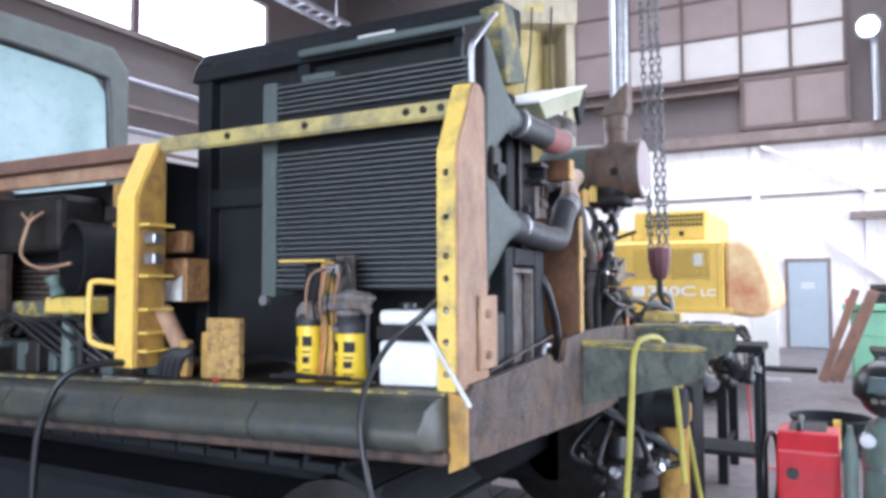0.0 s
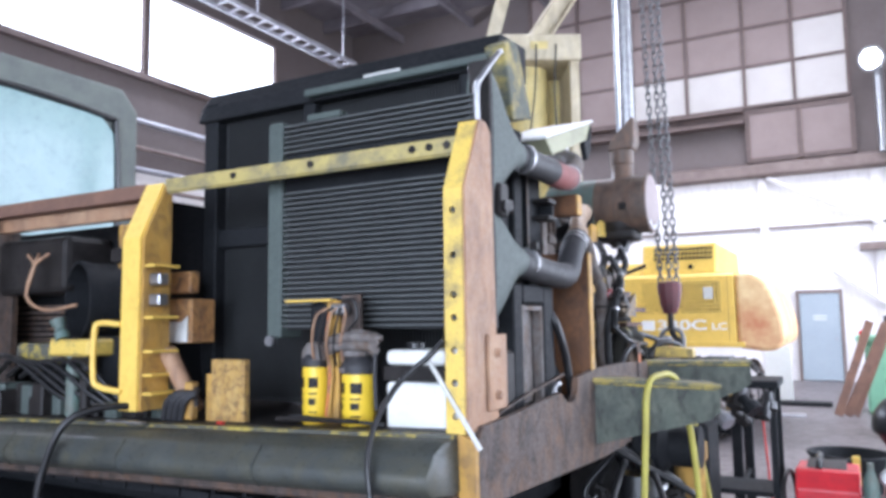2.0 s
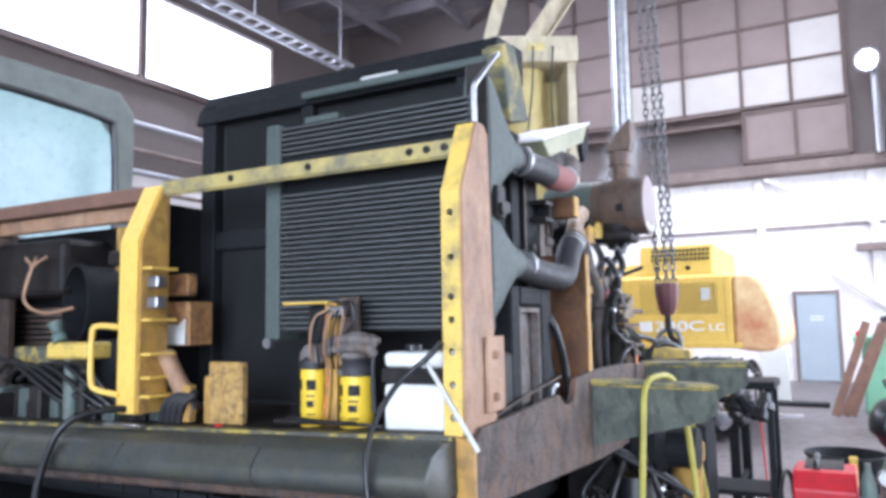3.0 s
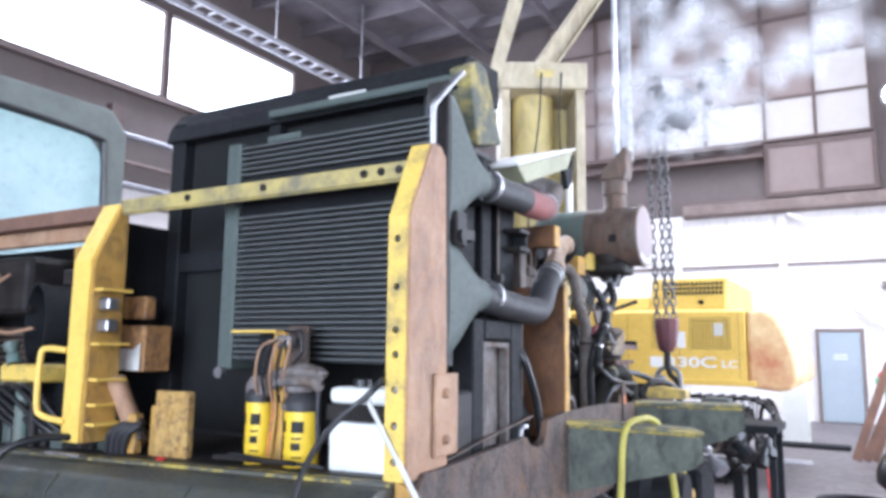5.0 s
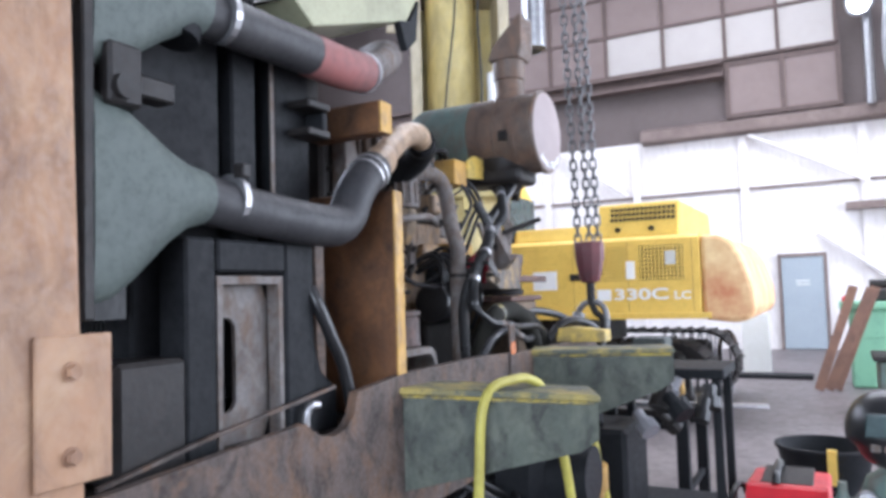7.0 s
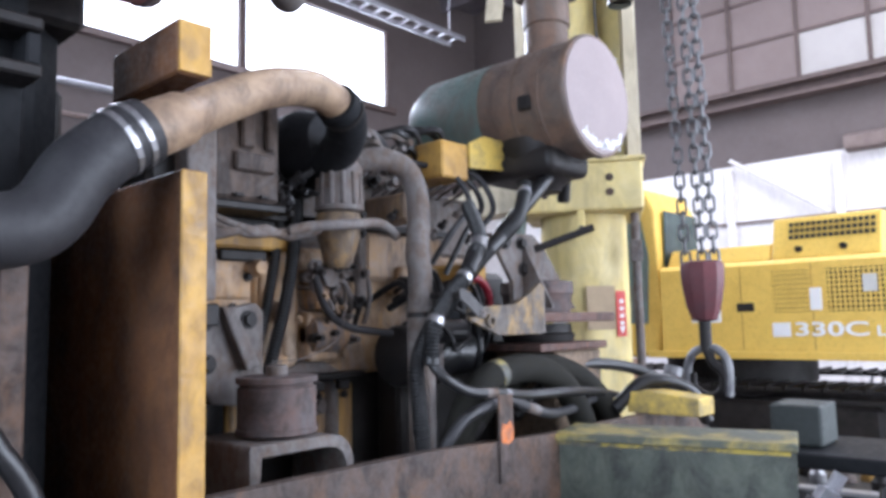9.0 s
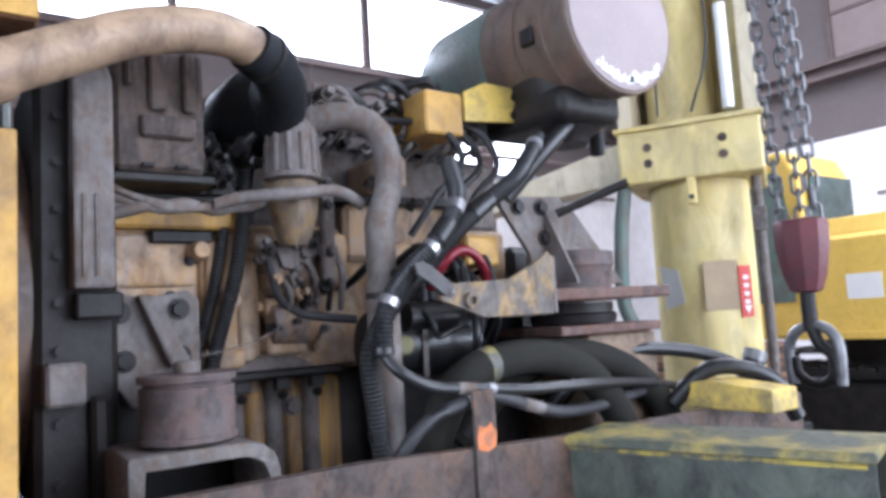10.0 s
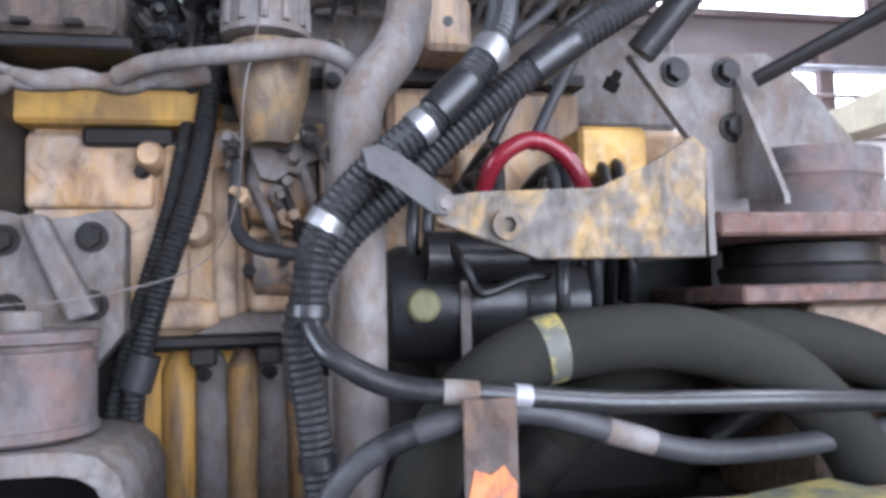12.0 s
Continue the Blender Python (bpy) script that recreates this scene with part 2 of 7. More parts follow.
LOOM = material("corrugated_loom_plastic", (0.011, 0.012, 0.013), (0.03, 0.03, 0.031), (0.06, 0.06, 0.06), 0.4, amount=0.4, scale=8, sharp=0.2)
GREENY = material("green_steel_with_yellow_wear", (0.075, 0.083, 0.062), (0.34, 0.27, 0.07), (0.04, 0.042, 0.034), 0.6, amount=0.36, scale=7, sharp=0.08)
CHAINM = material("worn_chain_steel", (0.2, 0.2, 0.205), (0.11, 0.11, 0.115), (0.06, 0.055, 0.055), 0.45, metal=0.5, amount=0.4, scale=20)
DULLSTEEL = material("dull_galvanised_steel", (0.3, 0.3, 0.32), (0.22, 0.22, 0.24), (0.15, 0.15, 0.16), 0.5, metal=0.4, amount=0.4, scale=3)
EDGEY = material("rubbed_yellow_edge", (0.09, 0.09, 0.075), (0.42, 0.33, 0.07), (0.05, 0.05, 0.045), 0.55, amount=0.45, scale=14, sharp=0.06)
FILTERY = material("yellow_filter_paint", (0.72, 0.5, 0.03), (0.66, 0.44, 0.03), (0.35, 0.25, 0.05), 0.4, amount=0.3, scale=12)
FLOORDARK = material("oil_soaked_ground", (0.045, 0.042, 0.04), (0.03, 0.028, 0.028), (0.09, 0.08, 0.075), 0.5, amount=0.5, scale=3)


# ---- building helpers ----
def thing(name, loc, label, category, group="", kind=""):
    ob = new(name)
    ob.location = loc
    return tagged(ob, label, category, group, kind)


def part(name, bm, mat, parent=None, label="", smooth=0.0):
    me = bpy.data.meshes.new(name)
    bmesh.ops.recalc_face_normals(bm, faces=bm.faces)
    bm.to_mesh(me)
    bm.free()
    me.materials.append(mat)
    if smooth:
        me.shade_smooth()
        me.set_sharp_from_angle(angle=radians(smooth))
    ob = new(name, me)
    if parent is not None:
        ob.parent = parent
        if parent.parent is None:
            ob.matrix_parent_inverse = Matrix.Translation(-parent.location)
    return tagged(ob, label)


def solid(name, bm, mat, label, category, kind="", smooth=0.0, group=""):
    return tagged(part(name, bm, mat, None, "", smooth), label, category, group, kind)


def box(bm, x0, x1, y0, y1, z0, z1, bev=0.0, seg=1, m=None):
    r = bmesh.ops.create_cube(bm, size=1.0)
    vs = r["verts"]
    bmesh.ops.scale(bm, vec=(x1 - x0, y1 - y0, z1 - z0), verts=vs)
    bmesh.ops.translate(bm, vec=((x0 + x1) / 2, (y0 + y1) / 2, (z0 + z1) / 2), verts=vs)
    if bev:
        es = list({e for v in vs for e in v.link_edges})
        out = bmesh.ops.bevel(bm, geom=es, offset=bev, segments=seg, affect="EDGES", profile=0.5)
        vs = list({v for v in out["verts"]} | {v for v in vs if v.is_valid})
    if m is not None:
        bmesh.ops.transform(bm, matrix=m, verts=vs)
    return bm


def B(*a, **k):
    return box(bmesh.new(), *a, **k)


def cyl(bm, p0, p1, r0, r1=None, seg=20, caps=True):
    p0, p1 = Vector(p0), Vector(p1)
    d = p1 - p0
    m = Matrix.Translation((p0 + p1) / 2) @ d.to_track_quat("Z", "Y").to_matrix().to_4x4()
    bmesh.ops.create_cone(bm, cap_ends=caps, segments=seg, radius1=r0, radius2=r0 if r1 is None else r1, depth=d.length, matrix=m)
    return bm


def C(*a, **k):
    return cyl(bmesh.new(), *a, **k)


def prism(bm, pts, axis, a, b, bev=0.0):
    """A polygon in the plane across an axis, thickened from a to b along it."""
    def at(u, v, w):
        return {"x": (w, u, v), "y": (u, w, v), "z": (u, v, w)}[axis]
    f0 = [bm.verts.new(at(u, v, a)) for u, v in pts]
    f1 = [bm.verts.new(at(u, v, b)) for u, v in pts]
    n = len(pts)
    bm.faces.new(f0)
    bm.faces.new(f1[::-1])
    for i in range(n):
        bm.faces.new((f0[i], f0[(i + 1) % n], f1[(i + 1) % n], f1[i]))
    if bev:
        es = list({e for v in f0 + f1 for e in v.link_edges})
        bmesh.ops.bevel(bm, geom=es, offset=bev, segments=2, affect="EDGES", profile=0.5)
    return bm


def P(*a, **k):
    return prism(bmesh.new(), *a, **k)


def spline(pts, steps=8):
    pts = [Vector(p) for p in pts]
    ext = [2 * pts[0] - pts[1]] + pts + [2 * pts[-1] - pts[-2]]
    out = []
    for i in range(1, len(ext) - 2):
        a, b, c, d = ext[i - 1:i + 3]
        for s in range(steps):
            t = s / steps
            out.append(0.5 * (2 * b + (c - a) * t + (2 * a - 5 * b + 4 * c - d) * t * t + (3 * b - a - 3 * c + d) * t ** 3))
    return out + [pts[-1]]


def tube(bm, pts, r, seg=12, steps=8, ridge=0.0, pitch=0.008, smooth=True):
    """A hose through points; r is a radius or a function of the way along (0 to 1); ridge makes it corrugated."""
    line = spline(pts, steps) if smooth else [Vector(p) for p in pts]
    if ridge:
        ls = [0.0]
        for a, b in zip(line, line[1:]):
            ls.append(ls[-1] + (b - a).length)
        count = max(8, int(ls[-1] / pitch) * 2)
        want, k, res = [ls[-1] * i / count for i in range(count + 1)], 0, []
        for w in want:
            while k < len(ls) - 2 and ls[k + 1] < w:
                k += 1
            res.append(line[k].lerp(line[k + 1], (w - ls[k]) / max(1e-9, ls[k + 1] - ls[k])))
        line = res
    n = len(line)
    up, rings = None, []
    for i, p in enumerate(line):
        d = (line[min(i + 1, n - 1)] - line[max(i - 1, 0)]).normalized()
        if up is None:
            up = d.orthogonal().normalized()
        up = (up - d * up.dot(d)).normalized()
        side = d.cross(up)
        rr = r(i / (n - 1)) if callable(r) else r
        if ridge:
            rr += ridge if i % 2 else 0
        rings.append([bm.verts.new(p + rr * (math.cos(2 * math.pi * k / seg) * up + math.sin(2 * math.pi * k / seg) * side)) for k in range(seg)])
    for a, b in zip(rings, rings[1:]):
        for k in range(seg):
            bm.faces.new((a[k], a[(k + 1) % seg], b[(k + 1) % seg], b[k]))
    bm.faces.new(rings[0][::-1])
    bm.faces.new(rings[-1])
    return bm


def T(*a, **k):
    return tube(bmesh.new(), *a, **k)


def bolt(bm, p, axis, r=0.013, h=0.012):
    """A washer and a hexagon head on a face, pointing along axis."""
    a = Vector(axis).normalized()
    p = Vector(p)
    cyl(bm, p, p + a * h * 0.25, r * 1.35, seg=14)
    cyl(bm, p + a * h * 0.2, p + a * h, r, r * 0.93, seg=6)
    return bm


def lathe(bm, p0, axis, prof, seg=28):
    """Turned shape: prof is rows of (along, radius) from p0 along axis."""
    a = Vector(axis).normalized()
    u = a.orthogonal().normalized()
    v = a.cross(u)
    rings = []
    for s, r in prof:
        c = Vector(p0) + a * s
        rings.append([bm.verts.new(c + max(r, 1e-4) * (math.cos(2 * math.pi * k / seg) * u + math.sin(2 * math.pi * k / seg) * v)) for k in range(seg)])
    for x, y in zip(rings, rings[1:]):
        for k in range(seg):
            bm.faces.new((x[k], x[(k + 1) % seg], y[(k + 1) % seg], y[k]))
    bm.faces.new(rings[0][::-1])
    bm.faces.new(rings[-1])
    return bm


def L(*a, **k):
    return lathe(bmesh.new(), *a, **k)


def lettering(text, size, depth, m, mat, name, parent, label=""):
    """Raised letters in the built-in font, turned into a mesh."""
    cu = bpy.data.curves.new(name, "FONT")
    cu.body, cu.size, cu.extrude, cu.offset = text, size, depth, size * 0.02
    tmp = bpy.data.objects.new(name, cu)
    scene.collection.objects.link(tmp)
    me = bpy.data.meshes.new_from_object(tmp)
    bpy.data.objects.remove(tmp)
    bm = bmesh.new()
    bm.from_mesh(me)
    bmesh.ops.transform(bm, matrix=m, verts=bm.verts)
    return part(name, bm, mat, parent, label)


def rows_of(n, a, b):
    return [a + (b - a) * (i + 0.5) / n for i in range(n)]


# ---- the hall ----
solid("floor", B(WALL_X0 - 0.3, WALL_X1 + 0.3, WALL_Y0 - 0.3, WALL_Y1 + 0.3, -0.2, 0), FLOORM, "oil-stained grey concrete workshop floor", "floor", "structure")
ceil_bm = B(WALL_X0 - 0.3, WALL_X1 + 0.3, WALL_Y0 - 0.3, WALL_Y1 + 0.3, ROOF, ROOF + 0.25)
for y in range(-6, 20, 2):
    box(ceil_bm, WALL_X0, WALL_X1, y - 0.06, y + 0.06, ROOF - 0.35, ROOF)
for x in (-12, -9.5, -7, -4.5, -2, 0.5, 3):
    box(ceil_bm, x - 0.05, x + 0.05, WALL_Y0, WALL_Y1, ROOF - 0.6, ROOF - 0.36)
solid("ceiling", ceil_bm, ROOFM, "dark roof decking with dusty steel purlins", "ceiling", "structure")
# far wall: pale lower panels, dark upper wall with boarded panes
solid("wall_north", B(WALL_X0, WALL_X1, WALL_Y1, WALL_Y1 + 0.3, 0, 5.0), WALLWHITE, "pale painted metal panel wall of the workshop", "wall", "structure")
solid("wall_north_upper", B(WALL_X0, WALL_X1, WALL_Y1, WALL_Y1 + 0.3, 5.0, ROOF), WALLBROWN, "dim brown upper wall behind boarded panes", "wall", "structure")
# left wall with the open clerestory
wl = bmesh.new()
solid("wall_west_lower", B(WALL_X0 - 0.3, WALL_X0, WALL_Y0, WALL_Y1, 0, 5.0), WALLWHITE, "pale painted panels below the brown wall", "wall", "structure")
box(wl, WALL_X0 - 0.3, WALL_X0, WALL_Y0, 13.2, 5.0, 7.3)
box(wl, WALL_X0 - 0.3, WALL_X0, 16.4, WALL_Y1, 5.0, 7.3)
box(wl, WALL_X0 - 0.3, WALL_X0, 13.2, 16.4, 6.1, 7.3)
box(wl, WALL_X0 - 0.3, WALL_X0, WALL_Y0, WALL_Y1, 9.45, ROOF)
box(wl, WALL_X0 - 0.3, WALL_X0, WALL_Y0, 0.5, 7.3, 9.45)
box(wl, WALL_X0 - 0.3, WALL_X0, 15.85, WALL_Y1, 7.3, 9.45)
solid("wall_west", wl, WALLBROWN, "dim brown workshop wall under a clerestory", "wall", "structure")
# walls out of view; their bay openings are added for the fill lamps
wr = bmesh.new()
box(wr, WALL_X1, WALL_X1 + 0.3, WALL_Y0, 4.0, 0, ROOF)
box(wr, WALL_X1, WALL_X1 + 0.3, 16.2, WALL_Y1, 0, ROOF)
box(wr, WALL_X1, WALL_X1 + 0.3, 4.0, 16.2, 5.6, ROOF)
solid("wall_east", wr, WALLWHITE, "pale panel wall out of view, its open bay added for fill light", "wall", "structure")
ws = bmesh.new()
box(ws, WALL_X0, -3.2, WALL_Y0 - 0.3, WALL_Y0, 0, ROOF)
box(ws, 5.2, WALL_X1, WALL_Y0 - 0.3, WALL_Y0, 0, ROOF)
box(ws, -3.2, 5.2, WALL_Y0 - 0.3, WALL_Y0, 5.6, ROOF)
solid("wall_south", ws, WALLWHITE, "pale panel wall out of view, its open bay added for fill light", "wall", "structure")


def clerestory():
    w = thing("window_1", (WALL_X0, 8.5, 6.9), "bright overexposed clerestory window with thin mullions", "window", kind="structure")
    ys = [0.5, 3.2, 7.0, 11.35, 15.85]
    for a, b in zip(ys, ys[1:]):
        part("pane", B(WALL_X0 - 0.2, WALL_X0 - 0.18, a, b, 7.3, 9.45), SKYGLOW, w)
    for y in ys:
        part("mullion", B(WALL_X0 - 0.16, WALL_X0 - 0.02, y - 0.08, y + 0.08, 7.3, 9.45), MULLION, w)
    part("sill", B(WALL_X0 + 0.002, WALL_X0 + 0.15, 0.4, 15.95, 7.15, 7.3), MULLION, w)


clerestory()


def side_window():
    w = thing("window_4", (WALL_X0, 14.8, 5.0), "bright overexposed window below the clerestory", "window", kind="structure")
    for a, b in ((13.2, 14.8), (14.8, 16.4)):
        part("pane", B(WALL_X0 - 0.2, WALL_X0 - 0.18, a, b, 5.0, 6.1), SKYGLOW, w)
    for y in (13.26, 14.8, 16.34):
        part("mullion", B(WALL_X0 - 0.16, WALL_X0 - 0.02, y - 0.06, y + 0.06, 5.0, 6.1), MULLION, w)


side_window()


def far_panes():
    """The boarded window grid high on the far wall."""
    y = WALL_Y1
    g = thing("window_2", (-3.0, y, 6.7), "grid of boarded and frosted panes in dark frames", "window", kind="structure")
    xs = [-7.6, -6.2, -4.72, -3.32, -1.92, -0.8, 0.36]
    zs = [6.72, 7.75, 8.75, 9.8, 10.8]
    for i in range(len(xs) - 1):
        for k in range(len(zs) - 1):
            white = k == 0 and i >= 2 or k == 1 and i == 5
            part("pane", B(xs[i] + 0.04, xs[i + 1] - 0.04, y - 0.05, y - 0.02, zs[k] + 0.04, zs[k + 1] - 0.04), PANEW if white else PANEB, g)
    for x in xs:
        part("mullion", B(x - 0.04, x + 0.04, y - 0.1, y - 0.003, zs[0], zs[-1]), MULLION, g)
    for z in zs:
        part("mullion", B(xs[0], xs[-1], y - 0.09, y - 0.004, z - 0.035, z + 0.035), MULLION, g)
    h = thing("window_3", (-0.8, y, 5.4), "two dark boarded panes hanging under the pane grid", "window", kind="structure")
    for a, b in ((-1.85, -0.78), (-0.7, 0.33)):
        part("pane", B(a, b, y - 0.12, y - 0.09, 5.4, 6.5), PANEB, h)
    for x in (-1.9, -0.74, 0.38):
        part("mullion", B(x - 0.05, x + 0.05, y - 0.16, y - 0.003, 5.3, 6.62), MULLION, h)
    for z in (5.35, 6.56):
        part("mullion", B(-1.95, 0.43, y - 0.15, y - 0.13, z - 0.05, z + 0.05), MULLION, h)
    solid("crane_girder", P([(y - 0.45, 6.25), (y - 0.003, 6.25), (y - 0.003, 6.62), (y - 0.45, 6.62), (y - 0.45, 6.54), (y - 0.2, 6.54), (y - 0.2, 6.33), (y - 0.45, 6.33)], "x", WALL_X0 + 0.1, -1.96), MULLION, "dark steel girder along the upper wall", "girder", "structure")
    solid("wall_beam", P([(y - 0.3, 4.95), (y - 0.31, 5.0), (y - 0.31, 5.2), (y - 0.003, 5.3), (y - 0.003, 4.9)], "x", -3.9, 3.0), GIRDER, "dusty beam along the pale wall", "beam", "structure")
    solid("wall_ledge", B(-7.0, WALL_X1 - 0.1, y - 0.05, y - 0.003, 3.62, 3.68), GIRDER, "thin rail along the pale wall", "rail", "structure")
    for x in (-6.4, -4.1, -1.65, 0.75, 2.9):
        solid("wall_post", B(x - 0.09, x + 0.09, y - 0.08, y - 0.002, 0, 4.88), WALLWHITE, "pale wall post", "post", "structure")
    d = thing("door_1", (-0.56, y, 0), "closed blue-grey steel door with a small notice", "door", kind="structure")
    part("door_leaf", B(-0.98, -0.14, y - 0.09, y - 0.05, 0.02, 2.04, 0.006), DOORGREY, d)
    part("door_frame", P([(-1.05, 0), (-1.05, 2.12), (-0.07, 2.12), (-0.07, 0), (-0.13, 0), (-0.13, 2.05), (-0.99, 2.05), (-0.99, 0)], "y", y - 0.11, y - 0.004), GIRDER, d)
    part("door_handle", C((-0.24, y - 0.14, 0.98), (-0.24, y - 0.08, 0.98), 0.03), STEEL, d)
    part("notice", B(-0.7, -0.42, y - 0.095, y - 0.092, 1.42, 1.46), PAPER, d)
    part("notice", B(-0.7, -0.42, y - 0.095, y - 0.092, 1.5, 1.53), PAPER, d)


far_panes()


def wall_lamp():
    w = thing("pole_lamp", (0.95, WALL_Y1 - 0.4, 5.2), "glaring work lamp on a bare steel pole", "lamp")
    part("pole", C((0.95, WALL_Y1 - 0.35, 5.2), (0.95, WALL_Y1 - 0.35, 7.3), 0.09), STEEL, w)
    part("lamp_head", L((0.9, WALL_Y1 - 0.35, 7.35), (-0.3, -1, -0.2), [(0, 0.12), (0.15, 0.24), (0.3, 0.28), (0.32, 0.27)]), STEEL, w)
    part("bulb", L((0.82, WALL_Y1 - 0.62, 7.3), (-0.3, -1, -0.2), [(0, 0.22), (0.06, 0.2), (0.1, 0.1)]), LAMPGLOW, w)


wall_lamp()


def high_fittings():
    t = thing("cable_ladder", (-11.2, 10.0, 8.3), "pale steel cable ladder slung under the roof", "cable ladder", kind="structure")
    for x in (-11.45, -11.0):
        part("side_rail", B(x - 0.03, x + 0.03, 2.0, 15.5, 8.25, 8.35), DULLSTEEL, t)
    for y in rows_of(34, 2.0, 15.5):
        part("rung", B(-11.42, -11.03, y - 0.025, y + 0.025, 8.27, 8.31), DULLSTEEL, t)
    for y in (4.0, 8.0, 12.0, 15.2):
        part("hanger", C((-11.2, y, 8.35), (-11.2, y, ROOF - 0.36), 0.02, seg=8), DULLSTEEL, t)
    for k, z in enumerate((4.6, 5.0, 5.5, 6.1)):
        solid("wall_pipe", C((WALL_X0 + 0.25, WALL_Y0 + 1, z), (WALL_X0 + 0.25, WALL_Y1 - 0.5, z), 0.05 + 0.02 * (k % 2), seg=12), DULLSTEEL if k % 2 else GIRDER, "long pipe along the workshop wall", "pipe", "structure", 40)
    for y in (1.0, 5.5, 10.0, 14.5):
        solid("wall_column", B(WALL_X0 + 0.005, WALL_X0 + 0.2, y - 0.15, y + 0.15, 0, 6.74), MULLION, "dark steel wall column", "column", "structure")
    for y in (3.0, 8.0, 13.0):
        solid("storage_rack", B(WALL_X0 + 0.4, WALL_X0 + 1.2, y, y + 2.6, 0, 2.6 + 0.2 * (y % 3), 0.05), RUST, "rust-brown storage rack against the wall", "rack")

    y = WALL_Y1
    for (xa, za), (xb, zb) in (((-0.2, 2.55), (1.6, 1.15)), ((-6.3, 5.1), (-4.3, 3.7)), ((0.8, 3.6), (-1.5, 4.85))):
        solid("wall_brace", C((xa, y - 0.2, za), (xb, y - 0.2, zb), 0.05, seg=8), WALLWHITE, "pale diagonal brace on the wall", "brace", "structure", 40)
    solid("wall_shelf", B(0.35, 3.2, y - 0.35, y - 0.003, 3.0, 3.16), GIRDER, "dusty brown shelf on the pale wall", "shelf", "structure")
    solid("wall_shelf", B(1.2, 3.0, y - 0.6, y - 0.003, 1.35, 1.42), GIRDER, "dusty brown shelf on the pale wall", "shelf", "structure")
    for k in range(3):
        solid("hanging_duct", T([(1.5 + 0.25 * k, y - 0.8, 8.6), (1.35 + 0.2 * k, y - 1.2, 7.2), (1.25 + 0.15 * k, y - 1.4, 5.8), (1.6 + 0.2 * k, y - 1.2, 4.4)], 0.12, 10, 6), BLACK if k % 2 else DULLSTEEL, "flexible extraction duct hanging by the wall", "duct", "structure", 60)


high_fittings()

# ---- the stripped excavator: deck, posts, rear plate, beams, cab ----
def strip_holes(x0, x1, zs, y0, y1, y_top=None, z0=0, z1=1, r=0.011):
    """An upright flange across y with round holes at heights zs."""
    bm = bmesh.new()
    xm, hw = (x0 + x1) / 2, min(x1 - x0, 0.05) / 2
    cuts = sorted(zs)
    last = z0
    for z in cuts:
        if z - hw > last:
            box(bm, x0, x1, y0, y1, last, z - hw)
        inner, outer, n = [], [], 16
        for k in range(n):
            a = 2 * math.pi * k / n
            c, s = math.cos(a), math.sin(a)
            q = max(abs(c), abs(s))
            inner.append((xm + r * c, z + r * s))
            outer.append((xm + (x1 - x0) / 2 * c / q, z + hw * s / q))
        for y, flip in ((y0, 1), (y1, -1)):
            vi, vo = [bm.verts.new((u, y, v)) for u, v in inner], [bm.verts.new((u, y, v)) for u, v in outer]
            for k in range(n):
                j = (k + 1) % n
                bm.faces.new((vi[k], vi[j], vo[j], vo[k])[::flip])
        va, vb = [bm.verts.new((u, y0, v)) for u, v in inner], [bm.verts.new((u, y1, v)) for u, v in inner]
        for k in range(n):
            j = (k + 1) % n
            bm.faces.new((va[k], va[j], vb[j], vb[k]))
        for x in (x0, x1):
            bm.faces.new([bm.verts.new(p) for p in ((x, y0, z - hw), (x, y1, z - hw), (x, y1, z + hw), (x, y0, z + hw))])
        last = z + hw
    box(bm, x0, x1, y0, y1, last, z1)
    bmesh.ops.remove_doubles(bm, verts=bm.verts, dist=0.0006)
    return bm


exc = thing("excavator", (-2.5, 3.2, 0), "partly dismantled yellow excavator with its covers and counterweight removed", "excavator")


TILT_SIDE = Matrix.Translation((-0.98, 0, 1.2)) @ Matrix.Rotation(radians(-1.6), 4, "Y") @ Matrix.Translation((0.98, 0, -1.2))


